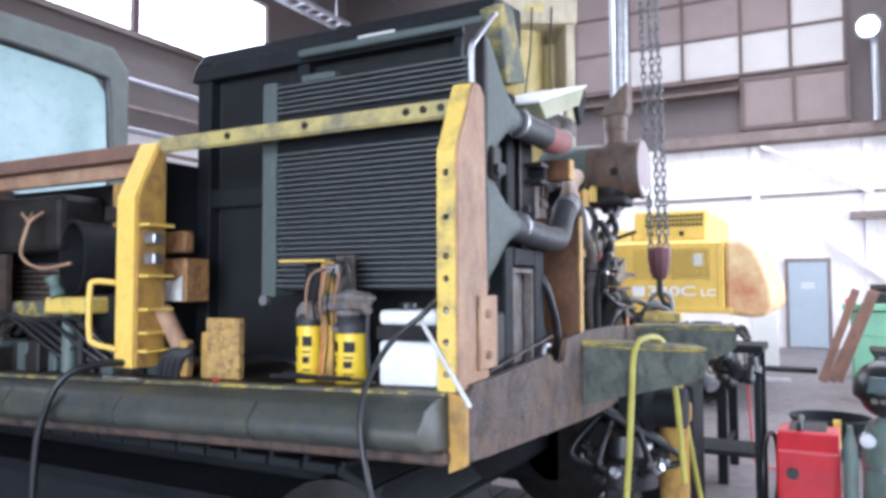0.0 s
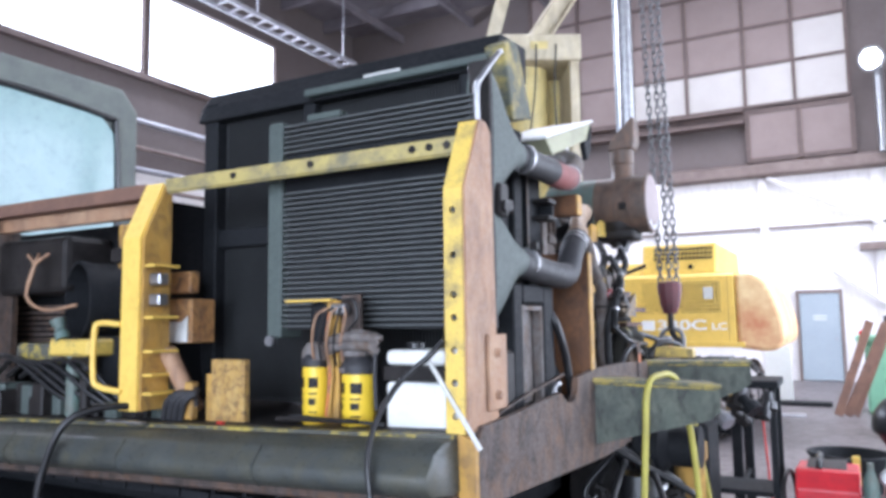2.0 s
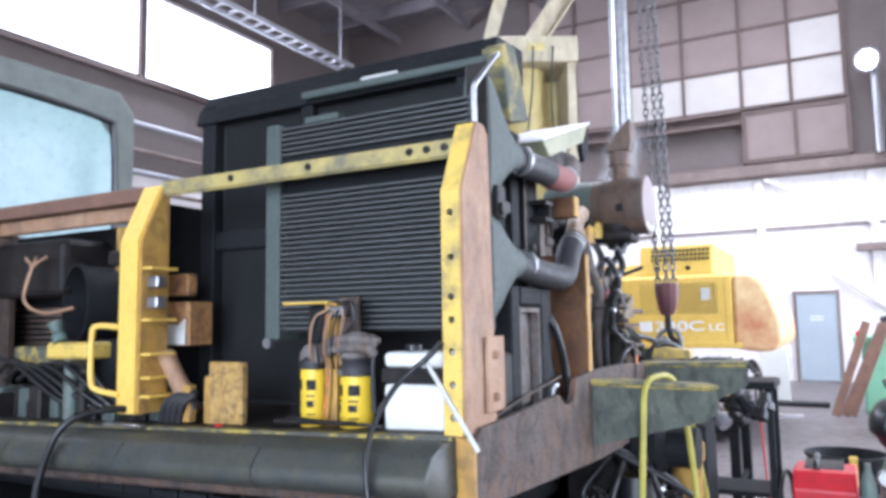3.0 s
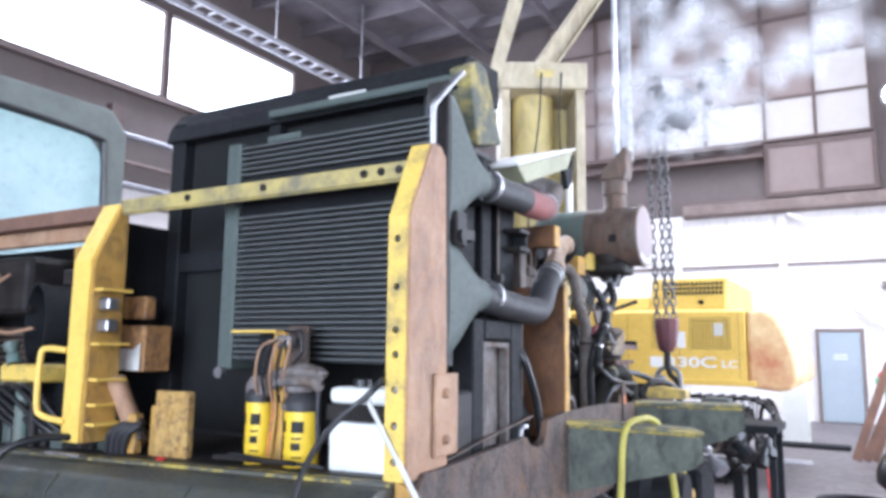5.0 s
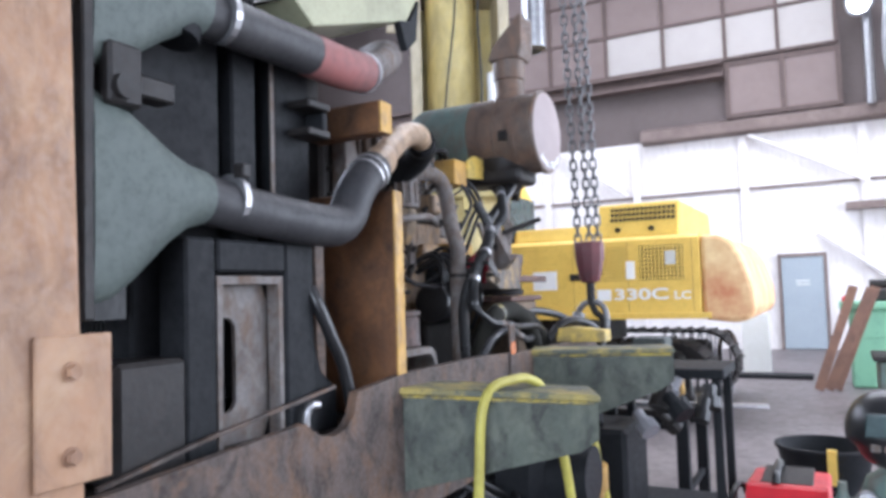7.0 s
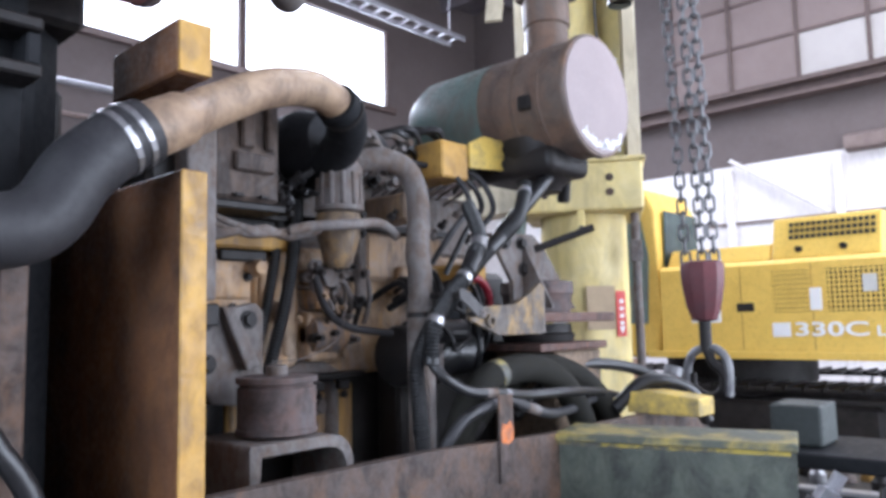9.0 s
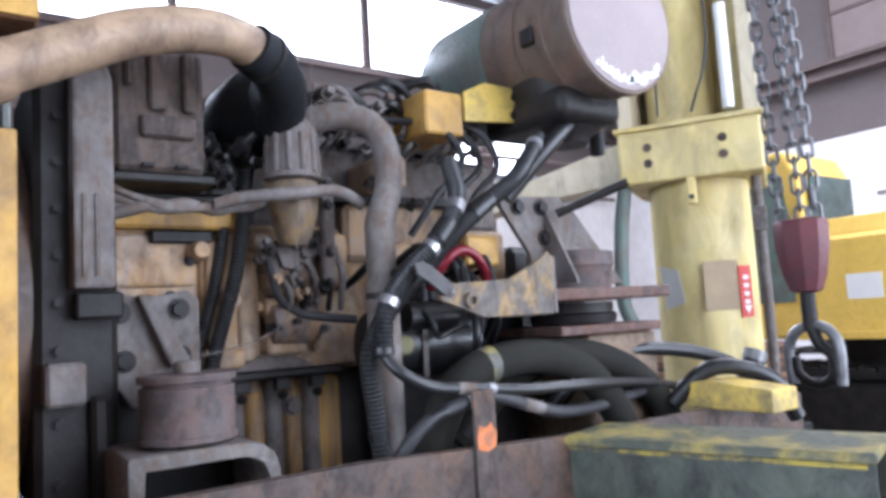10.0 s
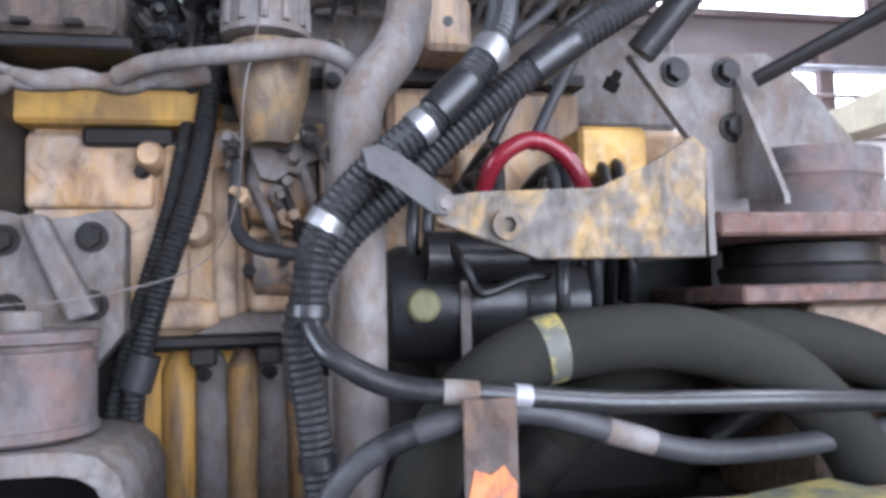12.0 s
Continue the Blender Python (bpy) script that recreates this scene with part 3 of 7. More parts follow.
def excavator():
    # deck and rounded side sill
    part("deck", B(-6.5, -0.98, 1.97, 5.0, 1.12, 1.2, 0.004), DARKMETAL, exc).data.transform(TILT_SIDE)
    sp = [(1.745, 1.075), (1.78, 1.045), (1.9, 1.035), (2.02, 1.04), (2.02, 1.19), (1.86, 1.19), (1.79, 1.165), (1.745, 1.11)]
    part("side_sill", P(sp, "x", -6.4, -1.0, 0.012), SILL, exc, "dark rounded side sill with rubbed paint", 40).data.transform(TILT_SIDE)
    part("sill_edge", B(-6.4, -1.0, 1.9, 1.95, 1.19, 1.2), EDGEY, exc).data.transform(TILT_SIDE)
    part("sill_lip", B(-6.4, -1.0, 1.9, 2.0, 0.985, 1.03, 0.01), RUST, exc).data.transform(TILT_SIDE)
    for x in (-1.62, -2.25, -2.9, -3.6):
        part("sill_crease", P([(1.742, 1.075), (1.777, 1.042), (1.78, 1.045), (1.746, 1.08), (1.746, 1.11), (1.79, 1.166), (1.786, 1.168), (1.742, 1.112)], "x", x - 0.004, x + 0.004), SILL, exc).data.transform(TILT_SIDE)
    # corner post: drilled yellow flange that leans in at the top, bleached web behind it
    zs = [1.25, 1.345, 1.44, 1.535, 1.603, 1.72, 1.855]
    part("post_flange", strip_holes(-1.035, -0.975, zs, 1.926, 1.936, z0=1.2, z1=1.92), YELLOW, exc, "worn yellow drilled flange of the corner post")
    part("post_flange", P([(1.926, 1.92), (1.936, 1.92), (2.048, 2.15), (2.036, 2.15)], "x", -1.035, -0.975), YELLOW, exc)
    part("corner_post", P([(1.937, 1.2), (2.15, 1.2), (2.125, 2.125), (2.095, 2.155), (2.047, 2.155), (1.937, 1.925)], "x", -0.978, -0.967, 0.002), TAN, exc, "bleached tan steel corner post")
    part("post_plate", B(-0.966, -0.955, 2.062, 2.192, 1.25, 1.482, 0.003), TAN, exc)
    for z in (1.425, 1.295):
        part("bolt", bolt(bmesh.new(), (-0.955, 2.118, z), (1, 0, 0), 0.012, 0.014), TAN, exc)
    # second post with ribs, grab handle
    part("post_flange", P([(1.93, 1.2), (1.94, 1.2), (1.94, 1.86), (2.045, 2.085), (2.035, 2.095), (1.93, 1.865)], "x", -2.475, -2.375), YCLEAN, exc, "golden yellow ribbed post")
    part("post_web", P([(1.941, 1.2), (2.07, 1.2), (2.07, 2.06), (2.046, 2.09), (1.941, 1.865)], "x", -2.375, -2.363), GOLD, exc)
    for z in (1.26, 1.33, 1.42, 1.55, 1.75):
        part("rib", B(-2.362, -2.31, 1.945, 2.07, z, z + 0.01), YCLEAN, exc)
    for z in (1.6, 1.68):
        part("nut", B(-2.36, -2.3, 1.96, 2.01, z, z + 0.045, 0.006), STEEL, exc)
    part("grab_handle", T([(-2.475, 1.93, 1.53), (-2.56, 1.9, 1.535), (-2.575, 1.89, 1.5), (-2.575, 1.89, 1.33), (-2.55, 1.9, 1.29), (-2.46, 1.93, 1.27)], 0.012, 10, 4), YCLEAN, exc, smooth=60)
    part("post_flange", P([(1.93, 1.2), (1.94, 1.2), (1.94, 1.86), (2.045, 2.085), (2.035, 2.095), (1.93, 1.865)], "x", -3.62, -3.52), YCLEAN, exc)
    # top rail and its drilled outer face
    part("top_rail", P([(2.04, 2.06), (2.05, 2.05), (2.05, 2.1), (2.14, 2.1), (2.14, 2.11), (2.04, 2.11)], "x", -2.37, -1.03), material("dull_yellow_rail_paint", (0.42, 0.34, 0.12), (0.17, 0.155, 0.1), (0.09, 0.08, 0.06), 0.55, amount=0.42, scale=9), exc, "worn yellow angle rail along the top")
    for x in (-1.08, -1.145, -1.21, -1.63, -2.0):
        part("rail_bolt", C((x, 2.034, 2.085), (x, 2.041, 2.085), 0.013, seg=14), DARKMETAL, exc)
    part("top_rail", P([(2.03, 2.04), (2.15, 2.04), (2.15, 2.1), (2.03, 2.1)], "x", -4.6, -2.48, 0.004), WOOD, exc, "dull brown flat rail with scuffed edges")
    part("rail_bracket", B(-3.6, -2.5, 2.08, 2.12, 1.975, 2.038, 0.004), TAN, exc)
    part("rail_bracket", B(-2.62, -2.5, 2.02, 2.09, 1.76, 1.94, 0.004), GOLD, exc)
    # rusty rear plate with its scalloped top, stub beams
    rp = [(1.955, 0.99), (1.955, 1.16), (2.0, 1.215), (2.2, 1.222), (2.68, 1.25), (2.7, 1.232), (2.73, 1.21), (2.78, 1.2), (2.83, 1.21), (2.86, 1.235), (2.875, 1.292), (3.1, 1.312), (3.6, 1.313), (4.05, 1.294), (4.9, 1.29), (4.9, 0.93), (3.2, 0.93), (2.1, 0.98)]
    part("rear_plate", P(rp, "x", -0.976, -0.95, 0.003), RUST, exc, "rust-brown rear frame plate")
    part("corner_plate", P([(-1.0, 0.96), (-0.945, 0.985), (-0.945, 1.18), (-1.0, 1.2)], "y", 1.93, 1.954), GOLD, exc)

    def beam(y0, y1, skew, h, top, drop, holes=()):
        """A box beam that leaves the rear plate at an angle and falls a little towards its tip."""
        lean = Matrix.Identity(4)
        lean[2][0] = -drop
        m = Matrix.Translation((-0.95, y0, 0)) @ Matrix.Rotation(skew, 4, "Z") @ lean @ Matrix.Translation((0.95, -y0, 0))
        bm = bmesh.new()
        t = top - 0.018
        for dy in (0, y1 - y0 - 0.012):
            prism(bm, [(-0.949, h), (-0.949, t), (-0.43, t), (-0.43, t - 0.1), (-0.48, t - 0.135)], "y", y0 + dy, y0 + dy + 0.012)
        prism(bm, [(-0.949, h), (-0.949, h + 0.012), (-0.48, t - 0.123), (-0.48, t - 0.135)], "y", y0 + 0.013, y1 - 0.013)
        bmesh.ops.transform(bm, matrix=m, verts=bm.verts)
        cap = B(-0.96, -0.425, y0 - 0.012, y1 + 0.012, t + 0.001, top, 0.003)
        bmesh.ops.transform(cap, matrix=m, verts=cap.verts)
        part("beam_top", cap, GREENY, exc, "worn beam flange showing yellow paint")
        seam = bmesh.new()
        tube(seam, [(-0.95, y0 - 0.003, t - 0.004), (-0.7, y0 - 0.004, t - 0.004), (-0.44, y0 - 0.003, t - 0.004)], 0.005, 6, 6)
        bmesh.ops.transform(seam, matrix=m, verts=seam.verts)
        part("weld_seam", seam, EDGEY, exc)
        for hx, hz in holes:
            # black disc on the web paints the shade inside a pin hole
            ring = L((hx, y0 - 0.0005, hz), (0, -1, 0), [(0, 0.024), (0.003, 0.024), (0.003, 0.019)], 20)
            bmesh.ops.transform(ring, matrix=m, verts=ring.verts)
            part("pin_hole", ring, INK, exc)
        return bm
    part("stub_beam", beam(3.085, 3.255, 0.44, 1.0, 1.276, 0.06), GREENGREY, exc, "grey-green box beam with yellow worn edges", 30)
    part("stub_beam", beam(4.05, 4.23, 0.3, 0.96, 1.294, 0.0, ((-0.78, 1.13), (-0.87, 1.07))), GREENGREY, exc, "grey-green box beam with yellow worn edges", 30)
    part("marked_strap", B(-0.949, -0.943, 3.817, 3.866, 1.215, 1.405, 0.001), RUST, exc, "steel strap with an orange spray mark")
    part("spray_mark", P([(3.822, 1.302), (3.843, 1.296), (3.861, 1.304), (3.864, 1.33), (3.852, 1.346), (3.84, 1.338), (3.825, 1.344), (3.82, 1.32)], "x", -0.9425, -0.941), FLAME, exc)
    part("yellow_lug", P([(-1.02, 1.29), (-1.02, 1.35), (-0.95, 1.355), (-0.8, 1.34), (-0.8, 1.29)], "y", 4.52, 4.62, 0.004), YELLOW, exc)
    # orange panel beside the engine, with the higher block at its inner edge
    # dark faces hold the shade, gold edge strips are painted as the lit side
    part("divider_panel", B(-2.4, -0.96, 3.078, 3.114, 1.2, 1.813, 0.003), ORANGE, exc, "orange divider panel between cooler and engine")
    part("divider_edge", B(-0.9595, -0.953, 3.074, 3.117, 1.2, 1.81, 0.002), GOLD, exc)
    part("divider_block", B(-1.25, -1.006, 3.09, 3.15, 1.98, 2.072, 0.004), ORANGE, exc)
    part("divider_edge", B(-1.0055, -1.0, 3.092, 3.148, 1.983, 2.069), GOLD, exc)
    # box with white notice behind the second post
    part("battery_box", B(-2.55, -2.33, 2.15, 2.28, 1.45, 1.63, 0.006), grimy("battered_orange_box", [(0.34, 0.17, 0.06), (0.2, 0.1, 0.05), (0.4, 0.22, 0.08), (0.07, 0.045, 0.035)], 0.6, 8, 0.8), exc)
    part("battery_box", B(-2.5, -2.36, 2.17, 2.22, 1.655, 1.745, 0.006), MATS["battered_orange_box"], exc)
    part("notice", P([(-2.47, 1.455), (-2.345, 1.455), (-2.345, 1.56), (-2.38, 1.535), (-2.47, 1.54)], "y", 2.142, 2.146), PAPER, exc, "torn white notice")
    part("pitted_plate", B(-2.08, -1.915, 2.02, 2.05, 1.16, 1.395, 0.003), grimy("pitted_ochre_plate", [(0.42, 0.26, 0.075), (0.3, 0.18, 0.07), (0.46, 0.31, 0.11), (0.1, 0.06, 0.04)], 0.65, 11, 1.0, 0.5), exc, "pitted ochre plate standing on the deck")
    part("pitted_plate", B(-2.115, -2.083, 2.03, 2.2, 1.16, 1.34, 0.003), GOLD, exc)
    part("back_wall", B(-2.52, -2.5, 2.12, 3.0, 1.2, 2.05), BLACK, exc)
    part("back_wall", B(-4.6, -2.52, 2.9, 2.93, 1.2, 2.05), BLACK, exc)
    part("side_cover", B(-4.6, -3.65, 2.2, 2.24, 1.2, 2.0, 0.006), RUST, exc)
    # cab
    cab = part("cab", P([(2.12, 1.2), (3.4, 1.2), (3.4, 3.0), (3.27, 3.14), (2.4, 3.14), (2.26, 3.02), (2.12, 2.1)], "x", -6.4, -4.25, 0.03), material("faded_grey_green_cab", (0.12, 0.135, 0.12), (0.09, 0.1, 0.095), (0.06, 0.065, 0.06), 0.6, amount=0.4), exc, "faded grey-green operator cab")
    return cab


cab = excavator()


def cab_windows():
    part("rear_window", P([(2.24, 2.06), (3.14, 2.06), (3.22, 2.14), (3.2, 2.8), (3.1, 2.9), (2.38, 2.93), (2.27, 2.78)], "x", -4.2495, -4.235, 0.004), CABGLASS, cab, "dusty teal rear window, its bright reflection put into the colour")
    part("side_window", P([(-6.2, 2.02), (-4.45, 2.02), (-4.45, 2.75), (-6.2, 2.75)], "y", 2.085, 2.099), CABGLASS, cab)
    part("window_seal", T([(-4.232, 2.24, 2.05), (-4.232, 3.14, 2.05), (-4.232, 3.23, 2.14), (-4.232, 3.21, 2.81), (-4.232, 3.11, 2.91), (-4.232, 2.38, 2.94), (-4.232, 2.26, 2.8), (-4.232, 2.24, 2.05)], 0.02, 8, 4), BLKRUB, cab)
    part("headrest", B(-4.9, -4.75, 2.4, 2.65, 2.1, 2.35, 0.05, 3), BLACK, cab)


cab_windows()


# ---- undercarriage ----
def undercarriage():
    u = thing("undercarriage", (-2.8, 3.4, 0), "black crawler undercarriage under the excavator", "undercarriage")
    part("car_body", B(-4.4, -1.6, 2.5, 4.6, 0.45, 0.9, 0.05), BLACK, u)
    part("slew_ring", L((-2.6, 3.4, 0.86), (0, 0, 1), [(0, 0.75), (0.12, 0.75), (0.13, 0.7), (0.26, 0.7)], 40), DARKMETAL, u)
    for y in (2.02, 4.35):
        part("track_frame", B(-5.4, -1.5, y + 0.08, y + 0.5, 0.25, 0.7, 0.04), BLACK, u)
        part("sprocket", L((-1.55, y + 0.08, 0.47), (0, 1, 0), [(0, 0.2), (0.03, 0.36), (0.4, 0.36), (0.43, 0.2)], 32), DARKMETAL, u)
        line, R, x0, x1 = [], 0.43, -5.2, -1.55
        for i in range(24):
            line.append((x0 + (x1 - x0) * i / 24, 0.47 + R, 0))
        for i in range(9):
            a = math.pi * i / 9
            line.append((x1 + R * math.sin(a), 0.47 + R * math.cos(a), a))
        for i in range(24):
            line.append((x1 - (x1 - x0) * i / 24, 0.47 - R, math.pi))
        for i in range(9):
            a = math.pi + math.pi * i / 9
            line.append((x0 + R * math.sin(a), 0.47 + R * math.cos(a), a))
        me = None
        for x, z, a in line:
            if me is None:
                bm = B(-0.07, 0.07, -0.3, 0.3, -0.02, 0.012, 0.004)
                box(bm, -0.062, -0.045, -0.3, 0.3, 0.012, 0.035)
                sh = part("track_shoe", bm, BLACK, u)
                me = sh.data
            else:
                sh = new("track_shoe", me)
                sh.parent = u
            sh.matrix_parent_inverse = Matrix.Translation(-u.location)
            sh.matrix_basis = pose(x, y + 0.3, z, 0, math.degrees(a), 0)


undercarriage()


# ---- cooler package ----
def cooler():
    c = thing("cooler_package", (-1.8, 2.4, 1.2), "dusty black radiator and charge air cooler stack standing on the deck", "radiator")
    # front finned core
    core = part("oil_cooler", B(-1.86, -1.02, 2.19, 2.27, 1.5, 2.29), FIN, c, "finned black oil cooler core")
    me = None
    for z in [v for v in rows_of(39, 1.505, 2.285) if not 2.015 < v < 2.175]:
        if me is None:
            f = part("fin", P([(2.148, -0.0045), (2.19, -0.0055), (2.19, 0.0035), (2.148, 0.0025)], "x", -1.85, -1.03), FINEDGE, core)
            me = f.data
            base = f.matrix_parent_inverse.copy()
        else:
            f = new("fin", me)
            f.parent, f.matrix_parent_inverse = core, base
        f.location = (0, 0, z)
    # dark plate added where the fins stop, for the shadowed band below the rail
    part("core_header", B(-1.86, -1.02, 2.168, 2.189, 2.02, 2.17, 0.004), BLACK, core)
    part("side_tank", B(-1.93, -1.862, 2.15, 2.28, 1.47, 2.3, 0.008), TANK, c)
    part("lug", L((-1.9, 2.15, 1.46), (0, -1, 0), [(0, 0.02), (0.02, 0.02)], 12), STEEL, c)
    part("top_bracket", B(-1.78, -1.62, 2.2, 2.25, 2.3, 2.325, 0.004), TANK, c)
    # main radiator with its frame behind
    part("radiator_core", B(-2.42, -1.12, 2.42, 2.5, 1.2, 2.5), FIN, c)
    fb = bmesh.new()
    for x in rows_of(90, -2.4, -1.15):
        box(fb, x - 0.0035, x + 0.0035, 2.405, 2.42, 1.22, 2.48)
    tagged(part("core_fin", fb, FIN, c), kind="stuff")
    part("radiator_frame", B(-2.5, -2.42, 2.36, 2.6, 1.2, 2.52, 0.006), BLACK, c)
    part("radiator_frame", B(-1.2, -1.118, 2.36, 2.6, 1.2, 2.5, 0.006), BLACK, c)
    part("radiator_frame", B(-1.93, -1.87, 2.36, 2.404, 1.95, 2.48, 0.004), BLACK, c)
    part("radiator_frame", B(-2.42, -1.13, 2.37, 2.403, 1.86, 1.94, 0.004), BLACK, c)
    part("top_tank", P([(2.34, 2.43), (2.36, 2.5), (2.42, 2.58), (2.66, 2.6), (2.66, 2.45), (2.4, 2.43)], "x", -2.52, -1.05, 0.008), BLACK, c)
    part("top_lip", B(-1.88, -1.06, 2.3, 2.37, 2.44, 2.47, 0.006), TANK, c)
    part("top_rail", B(-2.3, -1.15, 2.62, 2.64, 2.6, 2.63), STEEL, c)
    part("label", B(-1.62, -1.45, 2.352, 2.356, 2.49, 2.5), PAPER, c)
    # end tanks with funnels
    for name, zc, z0, z1 in (("upper", 2.12, 1.93, 2.38), ("lower", 1.735, 1.52, 1.9)):
        bm = bmesh.new()
        rings = []
        for s in range(7):
            k = s / 6
            y = 2.18 + 0.27 * k
            e = k * k * (3 - 2 * k)
            hh0, hh1 = (zc - z0) * (1 - e) + 0.056 * e, (z1 - zc) * (1 - e) + 0.056 * e
            hx = 0.05 * (1 - e) + 0.056 * e
            ring = []
            for q in range(20):
                a = 2 * math.pi * q / 20
                ca, sa = math.cos(a), math.sin(a)
                pw = 0.45 * (1 - e) + 1.0 * e
                u = math.copysign(abs(ca) ** pw, ca) * hx
                v = math.copysign(abs(sa) ** pw, sa)
                v = v * (hh1 if v > 0 else hh0)
                ring.append(bm.verts.new((-1.03 + u, y, zc + v)))
            rings.append(ring)
        for a, b in zip(rings, rings[1:]):
            for q in range(20):
                bm.faces.new((a[q], a[(q + 1) % 20], b[(q + 1) % 20], b[q]))
        bm.faces.new(rings[0][::-1])
        bm.faces.new(rings[-1])
        part("end_tank", bm, TANK, c, "grey-green funnel-shaped end tank", 50)
    part("tank_flange", B(-1.06, -0.982, 2.158, 2.182, 1.5, 2.39, 0.004), DARKMETAL, c)
    part("mount_block", B(-1.06, -0.97, 2.2, 2.27, 1.87, 1.98, 0.006), DARKMETAL, c)
    part("mount_block", B(-1.04, -0.99, 2.27, 2.36, 1.9, 1.94, 0.004), DARKMETAL, c)
    bm = C((-0.97, 2.225, 1.9), (-0.955, 2.225, 1.9), 0.022)
    part("rubber_bush", bm, DARKMETAL, c)
    # lower support frame: channel posts, a head plate and a recessed panel with a long slot
    for y0, y1 in ((2.407, 2.488), (2.702, 2.805)):
        part("support_post", B(-1.1, -1.02, y0, y1, 1.2, 1.656, 0.006), BLACK, c)
    part("support_head", B(-1.098, -1.018, 2.49, 2.7, 1.585, 1.654, 0.006), BLACK, c)
    part("support_lip", P([(2.494, 1.21), (2.494, 1.578), (2.698, 1.578), (2.698, 1.21), (2.684, 1.21), (2.684, 1.562), (2.508, 1.562), (2.508, 1.21)], "x", -1.06, -1.026, 0.002), GREYDUST, c, "dusty raised lip round the slotted panel")
    sl = bmesh.new()
    inner, outer, n = [], [], 32
    cy, cz = 2.553, 1.388
    for k in range(n):
        a = 2 * math.pi * (k + 0.5) / n
        ca, sa = math.cos(a), math.sin(a)
        inner.append((cy + 0.029 * ca, cz + 0.029 * sa + math.copysign(0.072, sa)))
        q = max(abs(ca) / 0.11, abs(sa) / 0.17)
        outer.append((cy + 0.04 + ca / q * 0.8, cz + sa / q))
    rings = [[sl.verts.new((x, u, v)) for u, v in pts] for x, pts in ((-1.062, inner), (-1.062, outer), (-1.074, outer), (-1.074, inner))]
    for i in range(4):
        p, q = rings[i], rings[(i + 1) % 4]
        for k in range(n):
            sl.faces.new((p[k], p[(k + 1) % n], q[(k + 1) % n], q[k]))
    part("slot_panel", sl, GREYDUST, c, "dusty grey panel with a long rounded slot")
    part("support_foot", P([(2.806, 1.2), (2.806, 1.42), (2.815, 1.42), (2.835, 1.34), (2.9, 1.3), (2.9, 1.2)], "x", -1.09, -1.03, 0.004), BLACK, c)
    for y0, y1 in ((2.62, 2.7), (2.76, 2.9)):
        part("upper_post", B(-1.16, -1.1, y0, y1, 1.657, 2.25, 0.006), BLACK, c)
    part("edge_strip", B(-1.099, -1.095, 2.745, 2.757, 1.68, 2.2), GREYDUST, c)
    part("inner_plate", P([(2.2, 1.222), (2.45, 1.262), (2.86, 1.31), (2.86, 1.302), (2.45, 1.254), (2.2, 1.214)], "x", -1.012, -1.002), RUST, c)
    part("lifting_eye", T([(-1.0, 2.74, 1.2), (-1.0, 2.74, 1.25), (-0.995, 2.75, 1.275), (-0.99, 2.775, 1.275)], 0.009, 8, 5), STEEL, c, "", 60)
    part("support_frame", B(-1.16, -1.02, 2.25, 2.41, 1.2, 1.42, 0.01), DARKMETAL, c)
    part("shroud", B(-2.3, -1.16, 2.62, 2.98, 1.25, 2.35, 0.05), BLACK, c)
    part("slot_frame", B(-1.1, -1.03, 2.81, 2.9, 1.93, 1.95, 0.004), DARKMETAL, c)
    part("slot_frame", B(-1.1, -1.03, 2.81, 2.9, 2.0, 2.02, 0.004), DARKMETAL, c)
    part("slot_frame", B(-1.1, -1.04, 2.88, 2.9, 1.951, 1.999, 0.003), BLACK, c)
    part("brown_post", B(-1.12, -1.06, 2.86, 2.9, 1.2, 1.68, 0.004), RUST, c)
    part("drain_hose", T([(-1.03, 2.801, 1.548), (-1.01, 2.806, 1.506), (-1.0, 2.843, 1.427), (-1.0, 2.895, 1.337), (-1.0, 2.955, 1.12)], 0.016, 12, 5), BLKRUB, c, "", 60)
    # corner tube and yellow sleeve at the top
    part("vent_tube", T([(-1.0, 2.1, 2.17), (-1.0, 2.1, 2.28), (-0.99, 2.12, 2.32), (-0.98, 2.22, 2.42), (-0.98, 2.25, 2.44)], 0.01, 10, 5), STEEL, c, "", 60)
    part("lift_sleeve", P([(2.33, 2.5), (2.4, 2.54), (2.46, 2.53), (2.58, 2.285), (2.4, 2.24)], "x", -1.08, -1.0, 0.008), GREENY, c)
    part("filler_pipe", C((-1.04, 2.4, 2.05), (-1.04, 2.44, 2.2), 0.05), BLACK, c, "", 50)


cooler()


